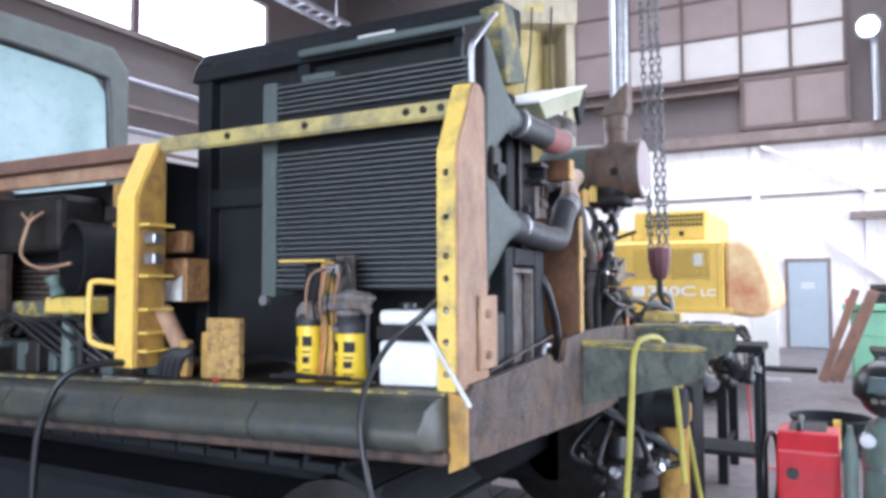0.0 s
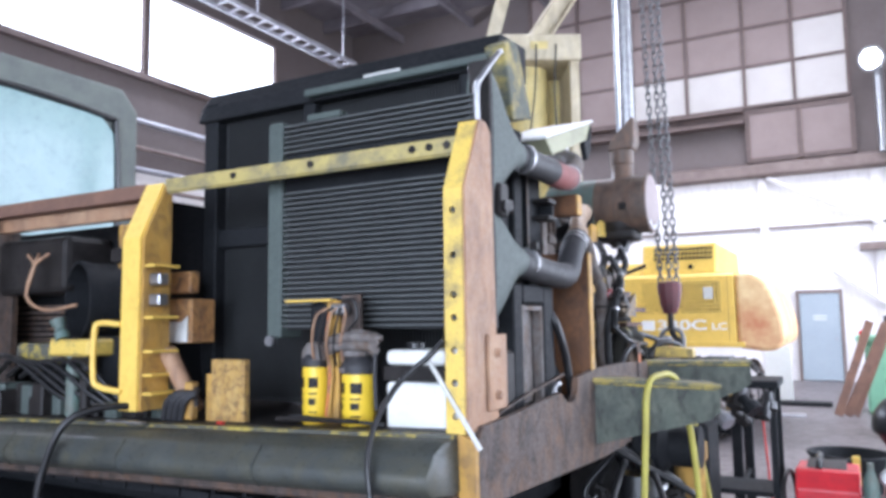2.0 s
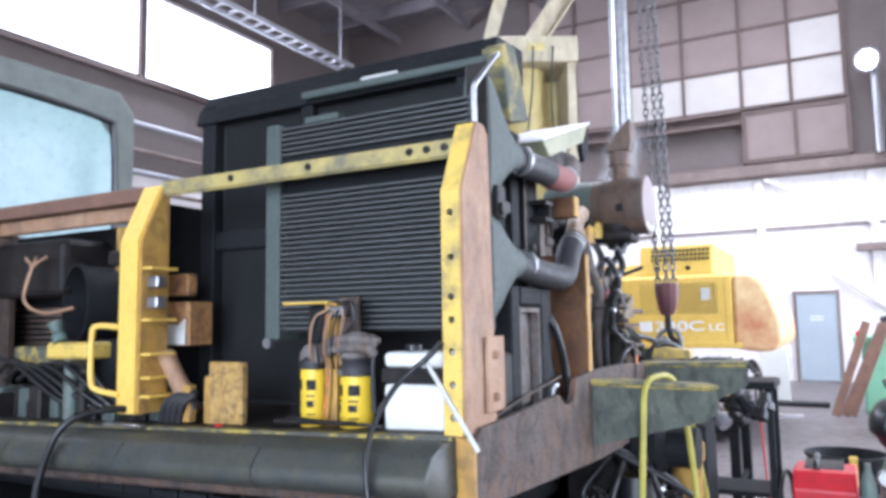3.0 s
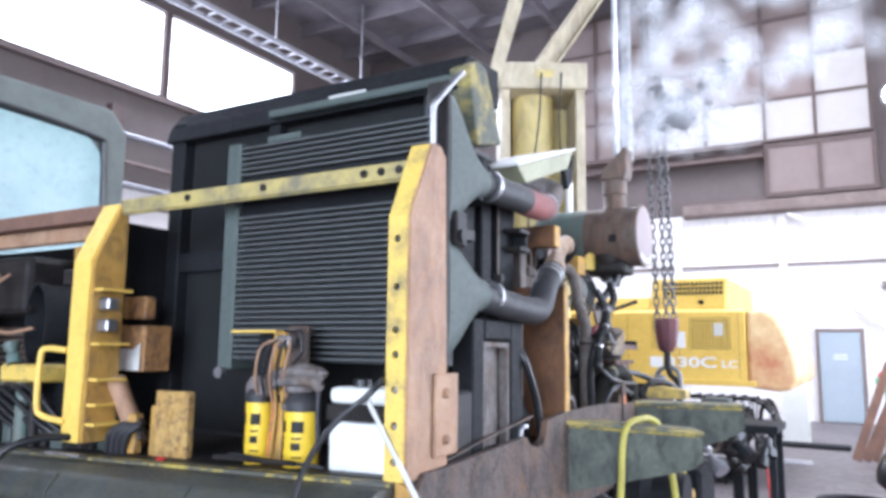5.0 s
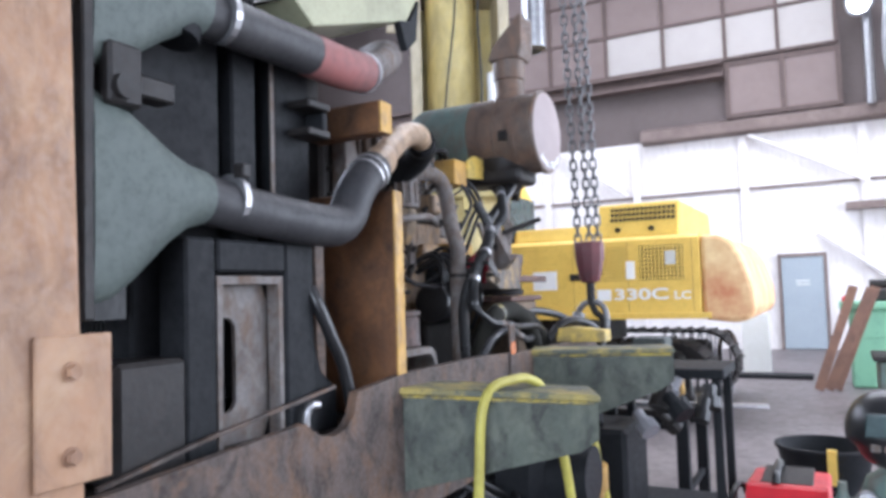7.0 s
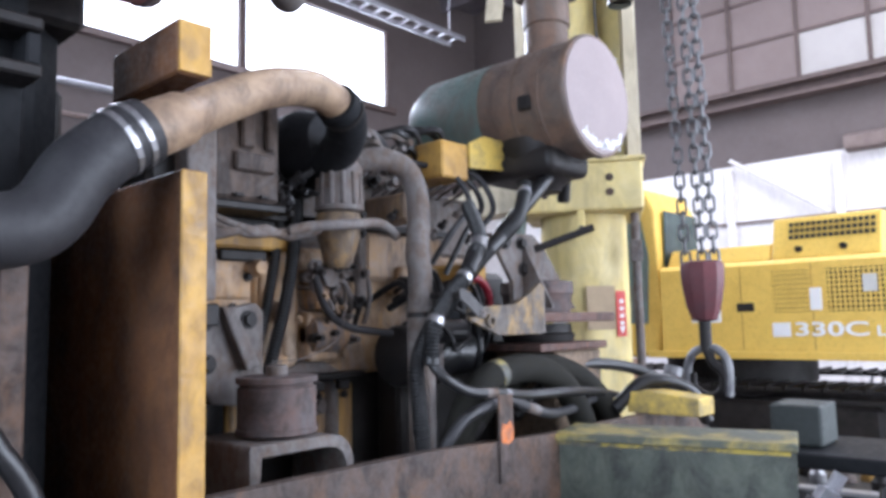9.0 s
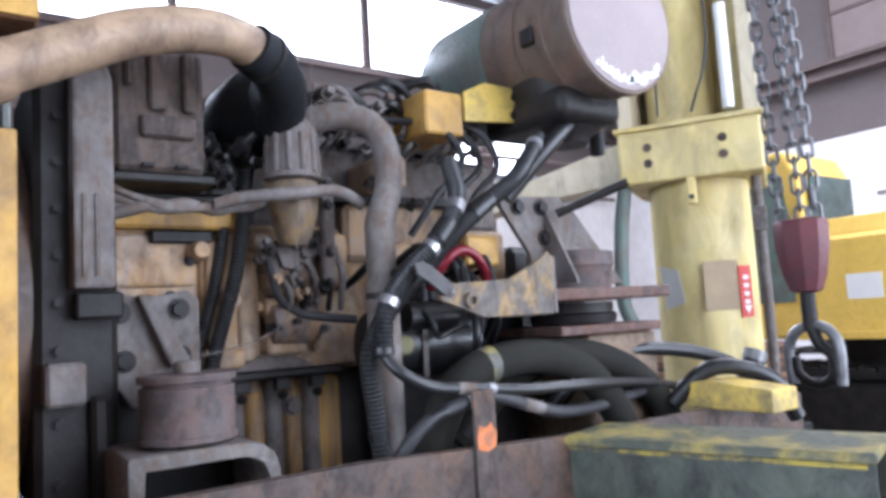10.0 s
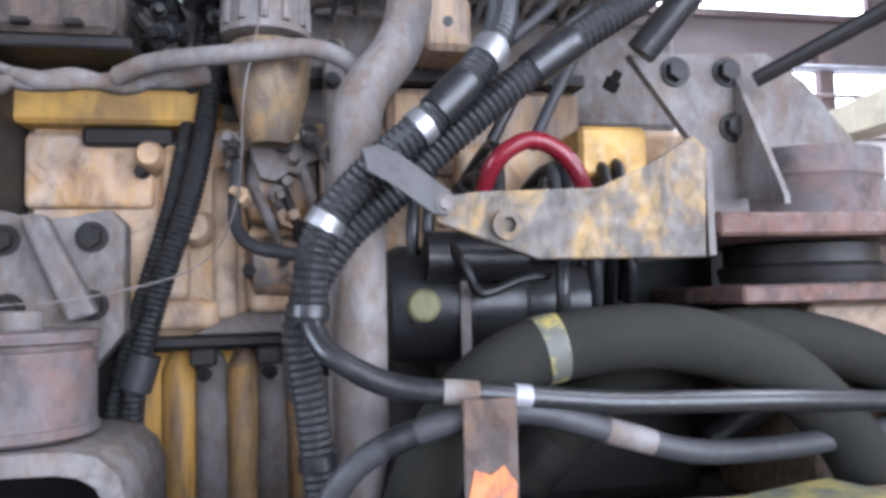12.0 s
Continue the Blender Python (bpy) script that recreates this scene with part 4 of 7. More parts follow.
# ---- engine ----
def engine():
    e = thing("engine", (-1.75, 3.9, 1.2), "grimy grey and yellow diesel engine mounted across the excavator deck", "engine")
    part("block", B(-2.2, -1.39, 3.3, 4.3, 1.44, 1.76, 0.012), BLOCK, e, "grimy yellow engine block")
    part("cylinder_head", B(-2.15, -1.42, 3.42, 4.3, 1.76, 1.95, 0.015), GREYDUST, e)
    part("valve_cover", B(-2.1, -1.5, 3.5, 4.26, 1.95, 2.09, 0.05, 3), GREYDUST, e)
    # cast ribs and pads on the block's side
    rnd = random.Random(4)
    for y0, y1, z0, z1, d in ((3.3, 3.47, 1.63, 1.735, 0.012), (3.475, 3.6, 1.46, 1.735, 0.014), (3.485, 3.52, 1.5, 1.72, 0.03), (3.55, 3.585, 1.47, 1.69, 0.026), (3.6, 3.69, 1.48, 1.6, 0.05), (3.74, 3.8, 1.62, 1.74, 0.04), (3.9, 4.05, 1.64, 1.72, 0.06), (3.43, 3.56, 1.46, 1.5, 0.035), (3.8, 3.97, 1.72, 1.79, 0.022)):
        part("cast_pad", B(-1.4, -1.39 + d, y0, y1, z0, z1, min(0.012, d * 0.8), 3), BLOCK, e, "", 50)
    for y, z, r in ((3.53, 1.6, 0.022), (3.595, 1.72, 0.02), (3.47, 1.7, 0.018), (3.64, 1.66, 0.03), (3.69, 1.53, 0.026)):
        part("cast_boss", L((-1.39, y, z), (1, 0, 0), [(0, r * 1.4), (0.02, r * 1.15), (0.045, r), (0.052, r * 0.8)], 18), BLOCK, e, "", 50)
    for k in range(16):
        y, z = 3.31 + 0.48 * rnd.random(), 1.47 + 0.26 * rnd.random()
        part("block_bolt", bolt(bmesh.new(), (-1.375, y, z), (1, 0, 0), 0.008 + 0.004 * rnd.random(), 0.012), BLOCK if k % 3 else DARKMETAL, e)
    for k in range(5):
        y = 3.6 + 0.03 * k
        part("short_pipe", T([(-1.38, y, 1.66 + 0.02 * k), (-1.32, y + 0.01, 1.65 + 0.02 * k), (-1.29, y + 0.03, 1.61 + 0.01 * k), (-1.33, y + 0.045, 1.57)], 0.007, 8, 5), DARKMETAL if k % 2 else GREYDUST, e, "", 60)
    part("yellow_ledge", B(-1.42, -1.345, 3.29, 3.56, 1.742, 1.79, 0.006), GOLD, e, "yellow ledge streaked with grime")
    # no real part: dark box put in as the shadow under the ledge
    part("ledge_shadow", B(-1.4, -1.362, 3.38, 3.5, 1.715, 1.741, 0.004), DARKMETAL, e)
    part("yellow_ledge", B(-1.4, -1.24, 4.05, 4.15, 1.655, 1.727, 0.006), GOLD, e)
    part("crank_case", B(-2.1, -1.42, 3.3, 4.3, 1.2, 1.44, 0.01), DARKMETAL, e)
    for i, y in enumerate((3.5, 3.545, 3.588, 3.63, 3.672, 3.715)):
        part("pan_rib", L((-1.41, y, 1.2), (0, 0, 1), [(0, 0.024), (0.2, 0.024), (0.228, 0.012)], 14), PANYEL if i % 2 == 0 else GREYDUST, e, "stained oil pan rib" if i == 0 else "", 60)
    part("oil_pan", B(-2.0, -1.41, 3.42, 3.8, 1.2, 1.43, 0.02, 2), PANYEL, e, "stained yellow oil pan")
    part("pan_flange", B(-1.45, -1.345, 3.47, 3.78, 1.435, 1.45, 0.003), DARKMETAL, e)
    part("pan_shelf", P([(3.52, 1.451), (3.72, 1.451), (3.66, 1.48), (3.6, 1.485)], "x", -1.42, -1.36, 0.004), GREYDUST, e)
    for y in (3.525, 3.612, 3.69):
        part("pan_clip", B(-1.355, -1.335, y, y + 0.034, 1.41, 1.434, 0.003), DARKMETAL, e)
        part("pan_bolt", bolt(bmesh.new(), (-1.345, y + 0.017, 1.4), (1, 0, -0.6), 0.008, 0.01), DARKMETAL, e)
    part("pan_bolt", bolt(bmesh.new(), (-1.39, 3.668, 1.37), (1, 0, 0), 0.017, 0.014), GREYDUST, e)
    # mount leg with four bolts and webs
    part("mount_leg", P([(3.3, 1.45), (3.325, 1.41), (3.4, 1.4), (3.45, 1.46), (3.45, 1.6), (3.43, 1.62), (3.35, 1.6), (3.3, 1.62), (3.285, 1.6), (3.285, 1.53)], "x", -1.34, -1.3, 0.005), GREYDUST, e, "dusty cast mounting leg")
    for y, z in ((3.307, 1.58), (3.411, 1.583), (3.314, 1.493), (3.412, 1.496)):
        part("leg_bolt", bolt(bmesh.new(), (-1.3, y, z), (1, 0, 0), 0.015, 0.014), DARKMETAL, e)
    part("leg_web", P([(3.332, 1.61), (3.362, 1.61), (3.425, 1.485), (3.39, 1.475)], "x", -1.3, -1.27, 0.006), GREYDUST, e)
    # gear housing column and ribbed box above
    part("gear_housing", B(-1.6, -1.27, 3.17, 3.3, 1.25, 2.02, 0.012), DARKMETAL, e)
    part("housing_rib", P([(3.222, 1.62), (3.286, 1.62), (3.286, 1.98), (3.27, 2.03), (3.222, 2.03)], "x", -1.27, -1.215, 0.006), GREYDUST, e, "pale dusty ribbed housing edge")
    part("housing_foot", B(-1.27, -1.225, 3.226, 3.3, 1.57, 1.615, 0.004), DARKMETAL, e)
    for y in (3.235, 3.255):
        part("housing_groove", B(-1.2149, -1.211, y, y + 0.006, 1.64, 1.78), GREYDUST, e)
    for z in (1.3, 1.4, 1.47, 1.52, 1.6, 1.68, 1.76, 1.84, 1.92):
        part("flange_bolt", bolt(bmesh.new(), (-1.27, 3.205, z), (1, 0, 0), 0.009, 0.012), DARKMETAL, e)
    part("lower_bracket", B(-1.29, -1.22, 3.18, 3.24, 1.43, 1.5, 0.006), GREYDUST, e)
    part("lower_bracket", B(-1.3, -1.24, 3.25, 3.28, 1.2, 1.44, 0.008), DARKMETAL, e)
    cbox = part("control_box", B(-1.42, -1.24, 3.292, 3.45, 1.83, 2.06, 0.008), grimy("brown_grey_dusty_casting", [(0.085, 0.064, 0.054), (0.045, 0.036, 0.032), (0.11, 0.078, 0.058), (0.025, 0.02, 0.018)], 0.75, 9), e, "brown-grey dusty control housing")
    for y0, y1, z0, z1 in ((3.31, 3.325, 1.98, 2.055), (3.35, 3.38, 1.94, 2.055), (3.41, 3.43, 1.94, 2.055), (3.335, 3.43, 1.89, 1.93)):
        part("boss", B(-1.2395, -1.225, y0, y1, z0, z1, 0.004), MATS["brown_grey_dusty_casting"], cbox)
    for y in (3.335, 3.395):
        part("foot_lug", B(-1.2395, -1.228, y, y + 0.022, 1.835, 1.843, 0.002), DARKMETAL, cbox)
    part("housing_shelf", B(-1.4, -1.245, 3.29, 3.47, 1.812, 1.828, 0.003), DARKMETAL, e)
    # solid strip whose dark colour stands in for a shaded recess
    part("dark_recess", B(-1.42, -1.36, 3.29, 3.6, 1.792, 1.811), DARKMETAL, e)
    # crank pulley edge-on behind the divider
    part("crank_pulley", L((-1.62, 3.13, 1.6), (0, 1, 0), [(0, 0.3), (0.004, 0.34), (0.04, 0.34), (0.044, 0.28), (0.06, 0.2)], 48), RUSTCAN, e, "", 40)
    part("front_cover", B(-2.3, -1.68, 3.1, 3.16, 1.2, 2.12, 0.01), DARKMETAL, e)
    part("fan", L((-1.62, 3.0, 1.7), (0, 1, 0), [(0, 0.1), (0.02, 0.12), (0.12, 0.12), (0.13, 0.06)], 24), BLACK, e, "", 40)
    # starter motor
    st = part("starter_motor", L((-1.24, 3.775, 1.487), (0, 1, 0), [(0, 0.03), (0.006, 0.07), (0.02, 0.076), (0.17, 0.076), (0.18, 0.06), (0.26, 0.06), (0.27, 0.03)], 28), BLKRUB, e, "glossy black starter motor", 40)
    part("solenoid", L((-1.16, 3.82, 1.545), (0, 1, 0), [(0, 0.03), (0.12, 0.03), (0.125, 0.02)], 20), BLKRUB, st, "", 40)
    part("plug", L((-1.166, 3.817, 1.487), (1, 0, 0), [(0, 0.02), (0.01, 0.02), (0.012, 0.016)], 20), material("brass_plug", (0.16, 0.15, 0.07), (0.11, 0.1, 0.05), (0.05, 0.045, 0.03), 0.55, metal=0.3), st, "dull brass plug")
    part("starter_strap", B(-1.166, -1.16, 3.862, 3.874, 1.42, 1.55), GREYDUST, st)
    part("side_cover", B(-1.4, -1.3, 3.86, 4.25, 1.2, 1.46, 0.02, 2), DARKMETAL, e)
    part("side_cover", B(-1.42, -1.33, 4.0, 4.3, 1.46, 1.62, 0.02, 2), BLACK, e)
    # breather can with fluted sides and its elbow pipe
    can = part("breather_can", L((-1.26, 3.632, 1.83), (0, 0, 1), [(0, 0.045), (0.004, 0.058), (0.012, 0.058), (0.014, 0.053), (0.09, 0.05), (0.1, 0.054), (0.108, 0.054), (0.145, 0.033), (0.15, 0.02)], 28), GREYDUST, e, "dust-grey fluted breather can", 35)
    for k in range(12):
        a = 2 * math.pi * k / 12
        part("flute", C((-1.26 + 0.0525 * math.cos(a), 3.632 + 0.0525 * math.sin(a), 1.846), (-1.26 + 0.0495 * math.cos(a), 3.632 + 0.0495 * math.sin(a), 1.922), 0.006, seg=8), GREYDUST, can)
    part("can_base", L((-1.27, 3.636, 1.7), (0, 0, 1), [(0, 0.025), (0.02, 0.036), (0.07, 0.05), (0.12, 0.054), (0.129, 0.05)], 24), grimy("ochre_grey_casting", [(0.22, 0.17, 0.12), (0.12, 0.095, 0.075), (0.3, 0.19, 0.08), (0.06, 0.045, 0.035)], 0.7, 10), e, "", 40)
    part("breather_pipe", T([(-1.24, 3.66, 1.953), (-1.21, 3.72, 1.965), (-1.19, 3.778, 1.948), (-1.18, 3.806, 1.9), (-1.17, 3.806, 1.84), (-1.15, 3.785, 1.785), (-1.12, 3.748, 1.73), (-1.1, 3.736, 1.68), (-1.1, 3.735, 1.6)], 0.0285, 18, 6), GREYDUST, e, "thick dust-grey elbow pipe", 60)
    part("breather_hose", T([(-1.1, 3.735, 1.605), (-1.1, 3.735, 1.5), (-1.1, 3.735, 1.35), (-1.1, 3.737, 1.2)], 0.0315, 18, 4), GREYDUST, e, "", 60)
    part("hose_band", C((-1.1, 3.735, 1.58), (-1.1, 3.735, 1.592), 0.0325), DARKMETAL, e)
    # pump and governor housing under the can
    gov = grimy("blue_grey_stained_casting", [(0.17, 0.16, 0.165), (0.09, 0.085, 0.088), (0.3, 0.2, 0.12), (0.32, 0.16, 0.04), (0.05, 0.04, 0.035)], 0.6, 11)
    part("pump_housing", B(-1.39, -1.31, 3.6, 3.7, 1.6, 1.72, 0.02, 2), gov, e)
    part("pump_flange", P([(3.605, 1.7), (3.66, 1.73), (3.7, 1.72), (3.71, 1.69), (3.665, 1.675), (3.64, 1.655), (3.62, 1.66)], "x", -1.315, -1.295, 0.003), GREYDUST, e)
    for y, z in ((3.652, 1.705), (3.685, 1.722)):
        part("port", L((-1.296, y, z), (1, 0, 0), [(0, 0.013), (0.006, 0.013), (0.006, 0.008), (-0.004, 0.008)], 16), DARKMETAL, e)
    part("pump_bracket", B(-1.3, -1.28, 3.705, 3.735, 1.62, 1.85, 0.005), GREYDUST, e)
    for z in (1.69, 1.79, 1.835):
        part("bracket_bolt", bolt(bmesh.new(), (-1.28, 3.717, z), (1, 0, 0), 0.009, 0.012), DARKMETAL, e)
    part("injection_pump", L((-1.36, 3.6, 1.545), (0, 1, 0), [(0, 0.02), (0.01, 0.045), (0.1, 0.05), (0.12, 0.035)], 20), gov, e, "", 40)
    part("head_block", B(-1.42, -1.25, 3.84, 3.905, 1.83, 1.905, 0.008), grimy("pale_tan_casting", [(0.34, 0.25, 0.18), (0.22, 0.17, 0.135), (0.38, 0.24, 0.12), (0.1, 0.075, 0.06)], 0.7, 9), e, "pale tan block with a bolt hole")
    # flat black disc in place of the bolt hole's shaded inside
    part("hole_rim", L((-1.2495, 3.872, 1.868), (1, 0, 0), [(0, 0.007), (0.002, 0.007)], 12), INK, e)
    part("head_pad", B(-1.42, -1.36, 3.8, 4.1, 1.68, 1.81, 0.012), MATS["pale_tan_casting"], e)
    part("fuel_manifold", T([(-1.38, 3.6, 1.93), (-1.36, 3.8, 1.95), (-1.36, 4.1, 1.96)], 0.016, 10, 4), GREYDUST, e, "", 60)
    for k in range(12):
        y = 3.72 + 0.035 * k
        z = 1.9 + 0.03 * rnd.random()
        part("injector_line", T([(-1.36, y, z), (-1.3 + 0.03 * rnd.random(), y + 0.02, z + 0.05), (-1.36, y + 0.05 + 0.03 * rnd.random(), z + 0.12), (-1.5, y + 0.06, z + 0.17)], 0.005, 6, 5), GREYDUST if k % 3 else STEEL, e)
    for k in range(9):
        y, z = 3.7 + 0.055 * k, 1.98 + 0.04 * rnd.random()
        part("fitting", L((-1.4, y, z), (1, 0.2, 0.3), [(0, 0.014), (0.025, 0.014), (0.027, 0.009), (0.045, 0.009)], 6), DARKMETAL if k % 2 else GREYDUST, e)
    part("turbo", L((-1.5, 3.6, 1.98), (1, 0.1, 0.1), [(0, 0.06), (0.06, 0.1), (0.16, 0.1), (0.22, 0.07)], 28), BLACK, e, "black turbocharger housing", 40)
    part("turbo_boot", T([(-1.1, 3.49, 2.034), (-1.13, 3.545, 2.015), (-1.19, 3.59, 1.985), (-1.28, 3.61, 1.95), (-1.4, 3.61, 1.94)], 0.046, 18, 5), BLACK, e, "", 60)
    part("boot_clamp", C((-1.112, 3.517, 2.026), (-1.118, 3.527, 2.023), 0.049), DARKMETAL, e)
    # intake piping
    part("beige_pipe", T([(-0.985, 3.0, 1.85), (-1.0, 3.08, 1.893), (-1.03, 3.18, 1.95), (-1.05, 3.28, 2.003), (-1.07, 3.38, 2.034), (-1.09, 3.46, 2.04), (-1.12, 3.53, 2.022)], lambda t: 0.045 if t < 0.2 else 0.0375, 20, 6), BEIGE, e, "beige painted charge air pipe", 60)
    for k in (0, 1):
        part("hose_clamp", C((-0.985, 2.984 + 0.021 * k, 1.838 + 0.014 * k), (-0.985, 2.992 + 0.021 * k, 1.8435 + 0.014 * k), 0.0535), STEEL, e)
    part("lower_hose", T([(-1.03, 2.44, 1.735), (-1.01, 2.6, 1.715), (-0.99, 2.78, 1.699), (-0.985, 2.858, 1.704), (-0.985, 2.9, 1.733), (-0.985, 2.935, 1.79), (-0.985, 2.985, 1.838), (-0.985, 3.03, 1.867)], 0.051, 20, 7), RUBBER, e, "thick grey rubber elbow hose", 60)
    part("hose_clamp", C((-1.018, 2.52, 1.735), (-1.017, 2.535, 1.735), 0.056), STEEL, e)
    part("clamp_bolt", B(-1.0, -0.97, 2.515, 2.54, 1.78, 1.81, 0.004), DARKMETAL, e)
    part("upper_hose", T([(-1.03, 2.44, 2.12), (-1.02, 2.6, 2.12), (-1.01, 2.8, 2.12)], 0.052, 20, 6), RUBBER, e, "", 60)
    part("red_hose", T([(-1.012, 2.79, 2.12), (-1.01, 2.92, 2.12), (-1.02, 3.03, 2.135)], 0.054, 20, 6), REDHOSE, e, "faded red silicone hose", 60)
    part("hose_clamp", C((-1.014, 2.5, 2.12), (-1.012, 2.515, 2.12), 0.057), STEEL, e)
    part("hose_clamp", C((-1.02, 3.03, 2.135), (-1.024, 3.045, 2.139), 0.057), STEEL, e)
    part("outlet_pipe", T([(-1.02, 3.03, 2.135), (-1.03, 3.12, 2.18), (-1.07, 3.25, 2.25), (-1.2, 3.4, 2.32), (-1.35, 3.55, 2.37)], 0.044, 18, 6), GREYDUST, e, "", 60)
    # rubber mount and its stand
    mt = part("rubber_mount", L((-1.15, 3.38, 1.36), (0, 0, 1), [(0, 0.074), (0.004, 0.079), (0.012, 0.079), (0.014, 0.076), (0.09, 0.076), (0.092, 0.07), (0.097, 0.07), (0.099, 0.079), (0.11, 0.079), (0.112, 0.07)], 36), grimy("mauve_grey_rubber", [(0.115, 0.1, 0.1), (0.08, 0.068, 0.067), (0.15, 0.095, 0.08), (0.05, 0.043, 0.042)], 0.8, 6, 0.8, 0.25), e, "mauve-grey round rubber engine mount", 40)
    part("mount_nut", L((-1.15, 3.38, 1.472), (0, 0, 1), [(0, 0.022), (0.018, 0.022), (0.02, 0.018)], 18), GREYDUST, mt)
    stand = [(3.268, 1.2), (3.268, 1.35), (3.272, 1.356), (3.45, 1.356), (3.478, 1.35), (3.498, 1.332), (3.507, 1.305), (3.51, 1.2), (3.493, 1.2), (3.49, 1.3), (3.48, 1.322), (3.462, 1.333), (3.44, 1.337), (3.29, 1.337), (3.286, 1.2)]
    part("stand_web", B(-1.262, -1.25, 3.29, 3.488, 1.2, 1.335), DARKMETAL, e)
    part("mount_stand", P(stand, "x", -1.27, -1.07, 0.003), GREYDUST, e, "dusty arched mount stand", 30)
    # outer bracket with gusset, rubber isolator
    br = [(3.808, 1.596), (3.81, 1.571), (3.915, 1.533), (4.1, 1.533), (4.106, 1.652), (4.09, 1.664), (4.04, 1.633), (3.982, 1.605), (3.849, 1.602)]
    brk = part("outer_bracket", P(br, "x", -1.027, -1.015, 0.002), grimy("chipped_ochre_bracket", [(0.095, 0.083, 0.074), (0.13, 0.105, 0.082), (0.33, 0.205, 0.065), (0.04, 0.034, 0.03)], 0.6, 9, 0.6, 0.3, contrast=0.11), e, "chipped ochre and grey bracket")
    part("bracket_boss", L((-1.015, 3.881, 1.568), (1, 0, 0), [(0, 0.016), (0.008, 0.016), (0.008, 0.008), (0.001, 0.008)], 18), MATS["chipped_ochre_bracket"], brk)
    part("bracket_bolt", bolt(bmesh.new(), (-1.015, 3.818, 1.587), (1, 0, 0), 0.009, 0.01), MATS["chipped_ochre_bracket"], brk)
    part("gusset", P([(-1.02, 1.655), (-1.02, 1.535), (-1.2, 1.535), (-1.2, 1.59)], "y", 4.107, 4.115), GREYDUST, brk)
    part("triangle_plate", P([(4.1, 1.81), (4.3, 1.82), (4.36, 1.78), (4.52, 1.6), (4.2, 1.6), (4.2, 1.68)], "x", -1.2, -1.185, 0.002), GREYDUST, e, "dusty triangular mounting plate")
    for y, z in ((4.165, 1.788), (4.24, 1.79), (4.246, 1.715)):
        part("plate_bolt", bolt(bmesh.new(), (-1.185, y, z), (1, 0, 0), 0.015, 0.014), DARKMETAL, e)
    part("lifting_rod", C((-1.15, 4.26, 1.77), (-1.02, 4.37, 1.83), 0.011, seg=10), DARKMETAL, e)
    part("angle_iron", P([(-1.184, 1.62), (-1.09, 1.6), (-1.09, 1.61), (-1.184, 1.79)], "y", 4.25, 4.258), GREYDUST, e)
    part("isolator", L((-1.22, 4.36, 1.59), (0, 0, 1), [(0, 0.1), (0.05, 0.105), (0.055, 0.11), (0.09, 0.11), (0.095, 0.08)], 32), MATS["mauve_grey_rubber"], e, "", 40)
    part("isolator_plate", B(-1.4, -1.07, 4.15, 4.56, 1.56, 1.588, 0.004), grimy("rust_red_plate", [(0.13, 0.075, 0.06), (0.08, 0.05, 0.045), (0.17, 0.085, 0.06), (0.035, 0.026, 0.024)], 0.7, 6, 0.7), e, "rust-red isolator plate")
    part("isolator_lower", L((-1.22, 4.36, 1.505), (0, 0, 1), [(0, 0.105), (0.02, 0.11), (0.026, 0.1), (0.05, 0.1)], 32), DARKMETAL, e, "", 40)
    part("isolator_plate", B(-1.4, -1.09, 4.19, 4.54, 1.48, 1.502, 0.003), MATS["rust_red_plate"], e)
    part("isolator_post", B(-1.36, -1.12, 4.3, 4.55, 1.2, 1.478, 0.006), grimy("pale_brown_steel", [(0.21, 0.15, 0.1), (0.13, 0.095, 0.07), (0.25, 0.17, 0.11), (0.05, 0.04, 0.03)], 0.7, 7, 0.8, contrast=0.15), e)
    part("rear_cover", B(-1.75, -1.42, 4.0, 4.62, 1.2, 1.62, 0.01), DARKMETAL, e)
    part("rear_flange", B(-1.9, -1.38, 4.3, 4.42, 1.6, 1.72, 0.02), DARKMETAL, e)


engine()


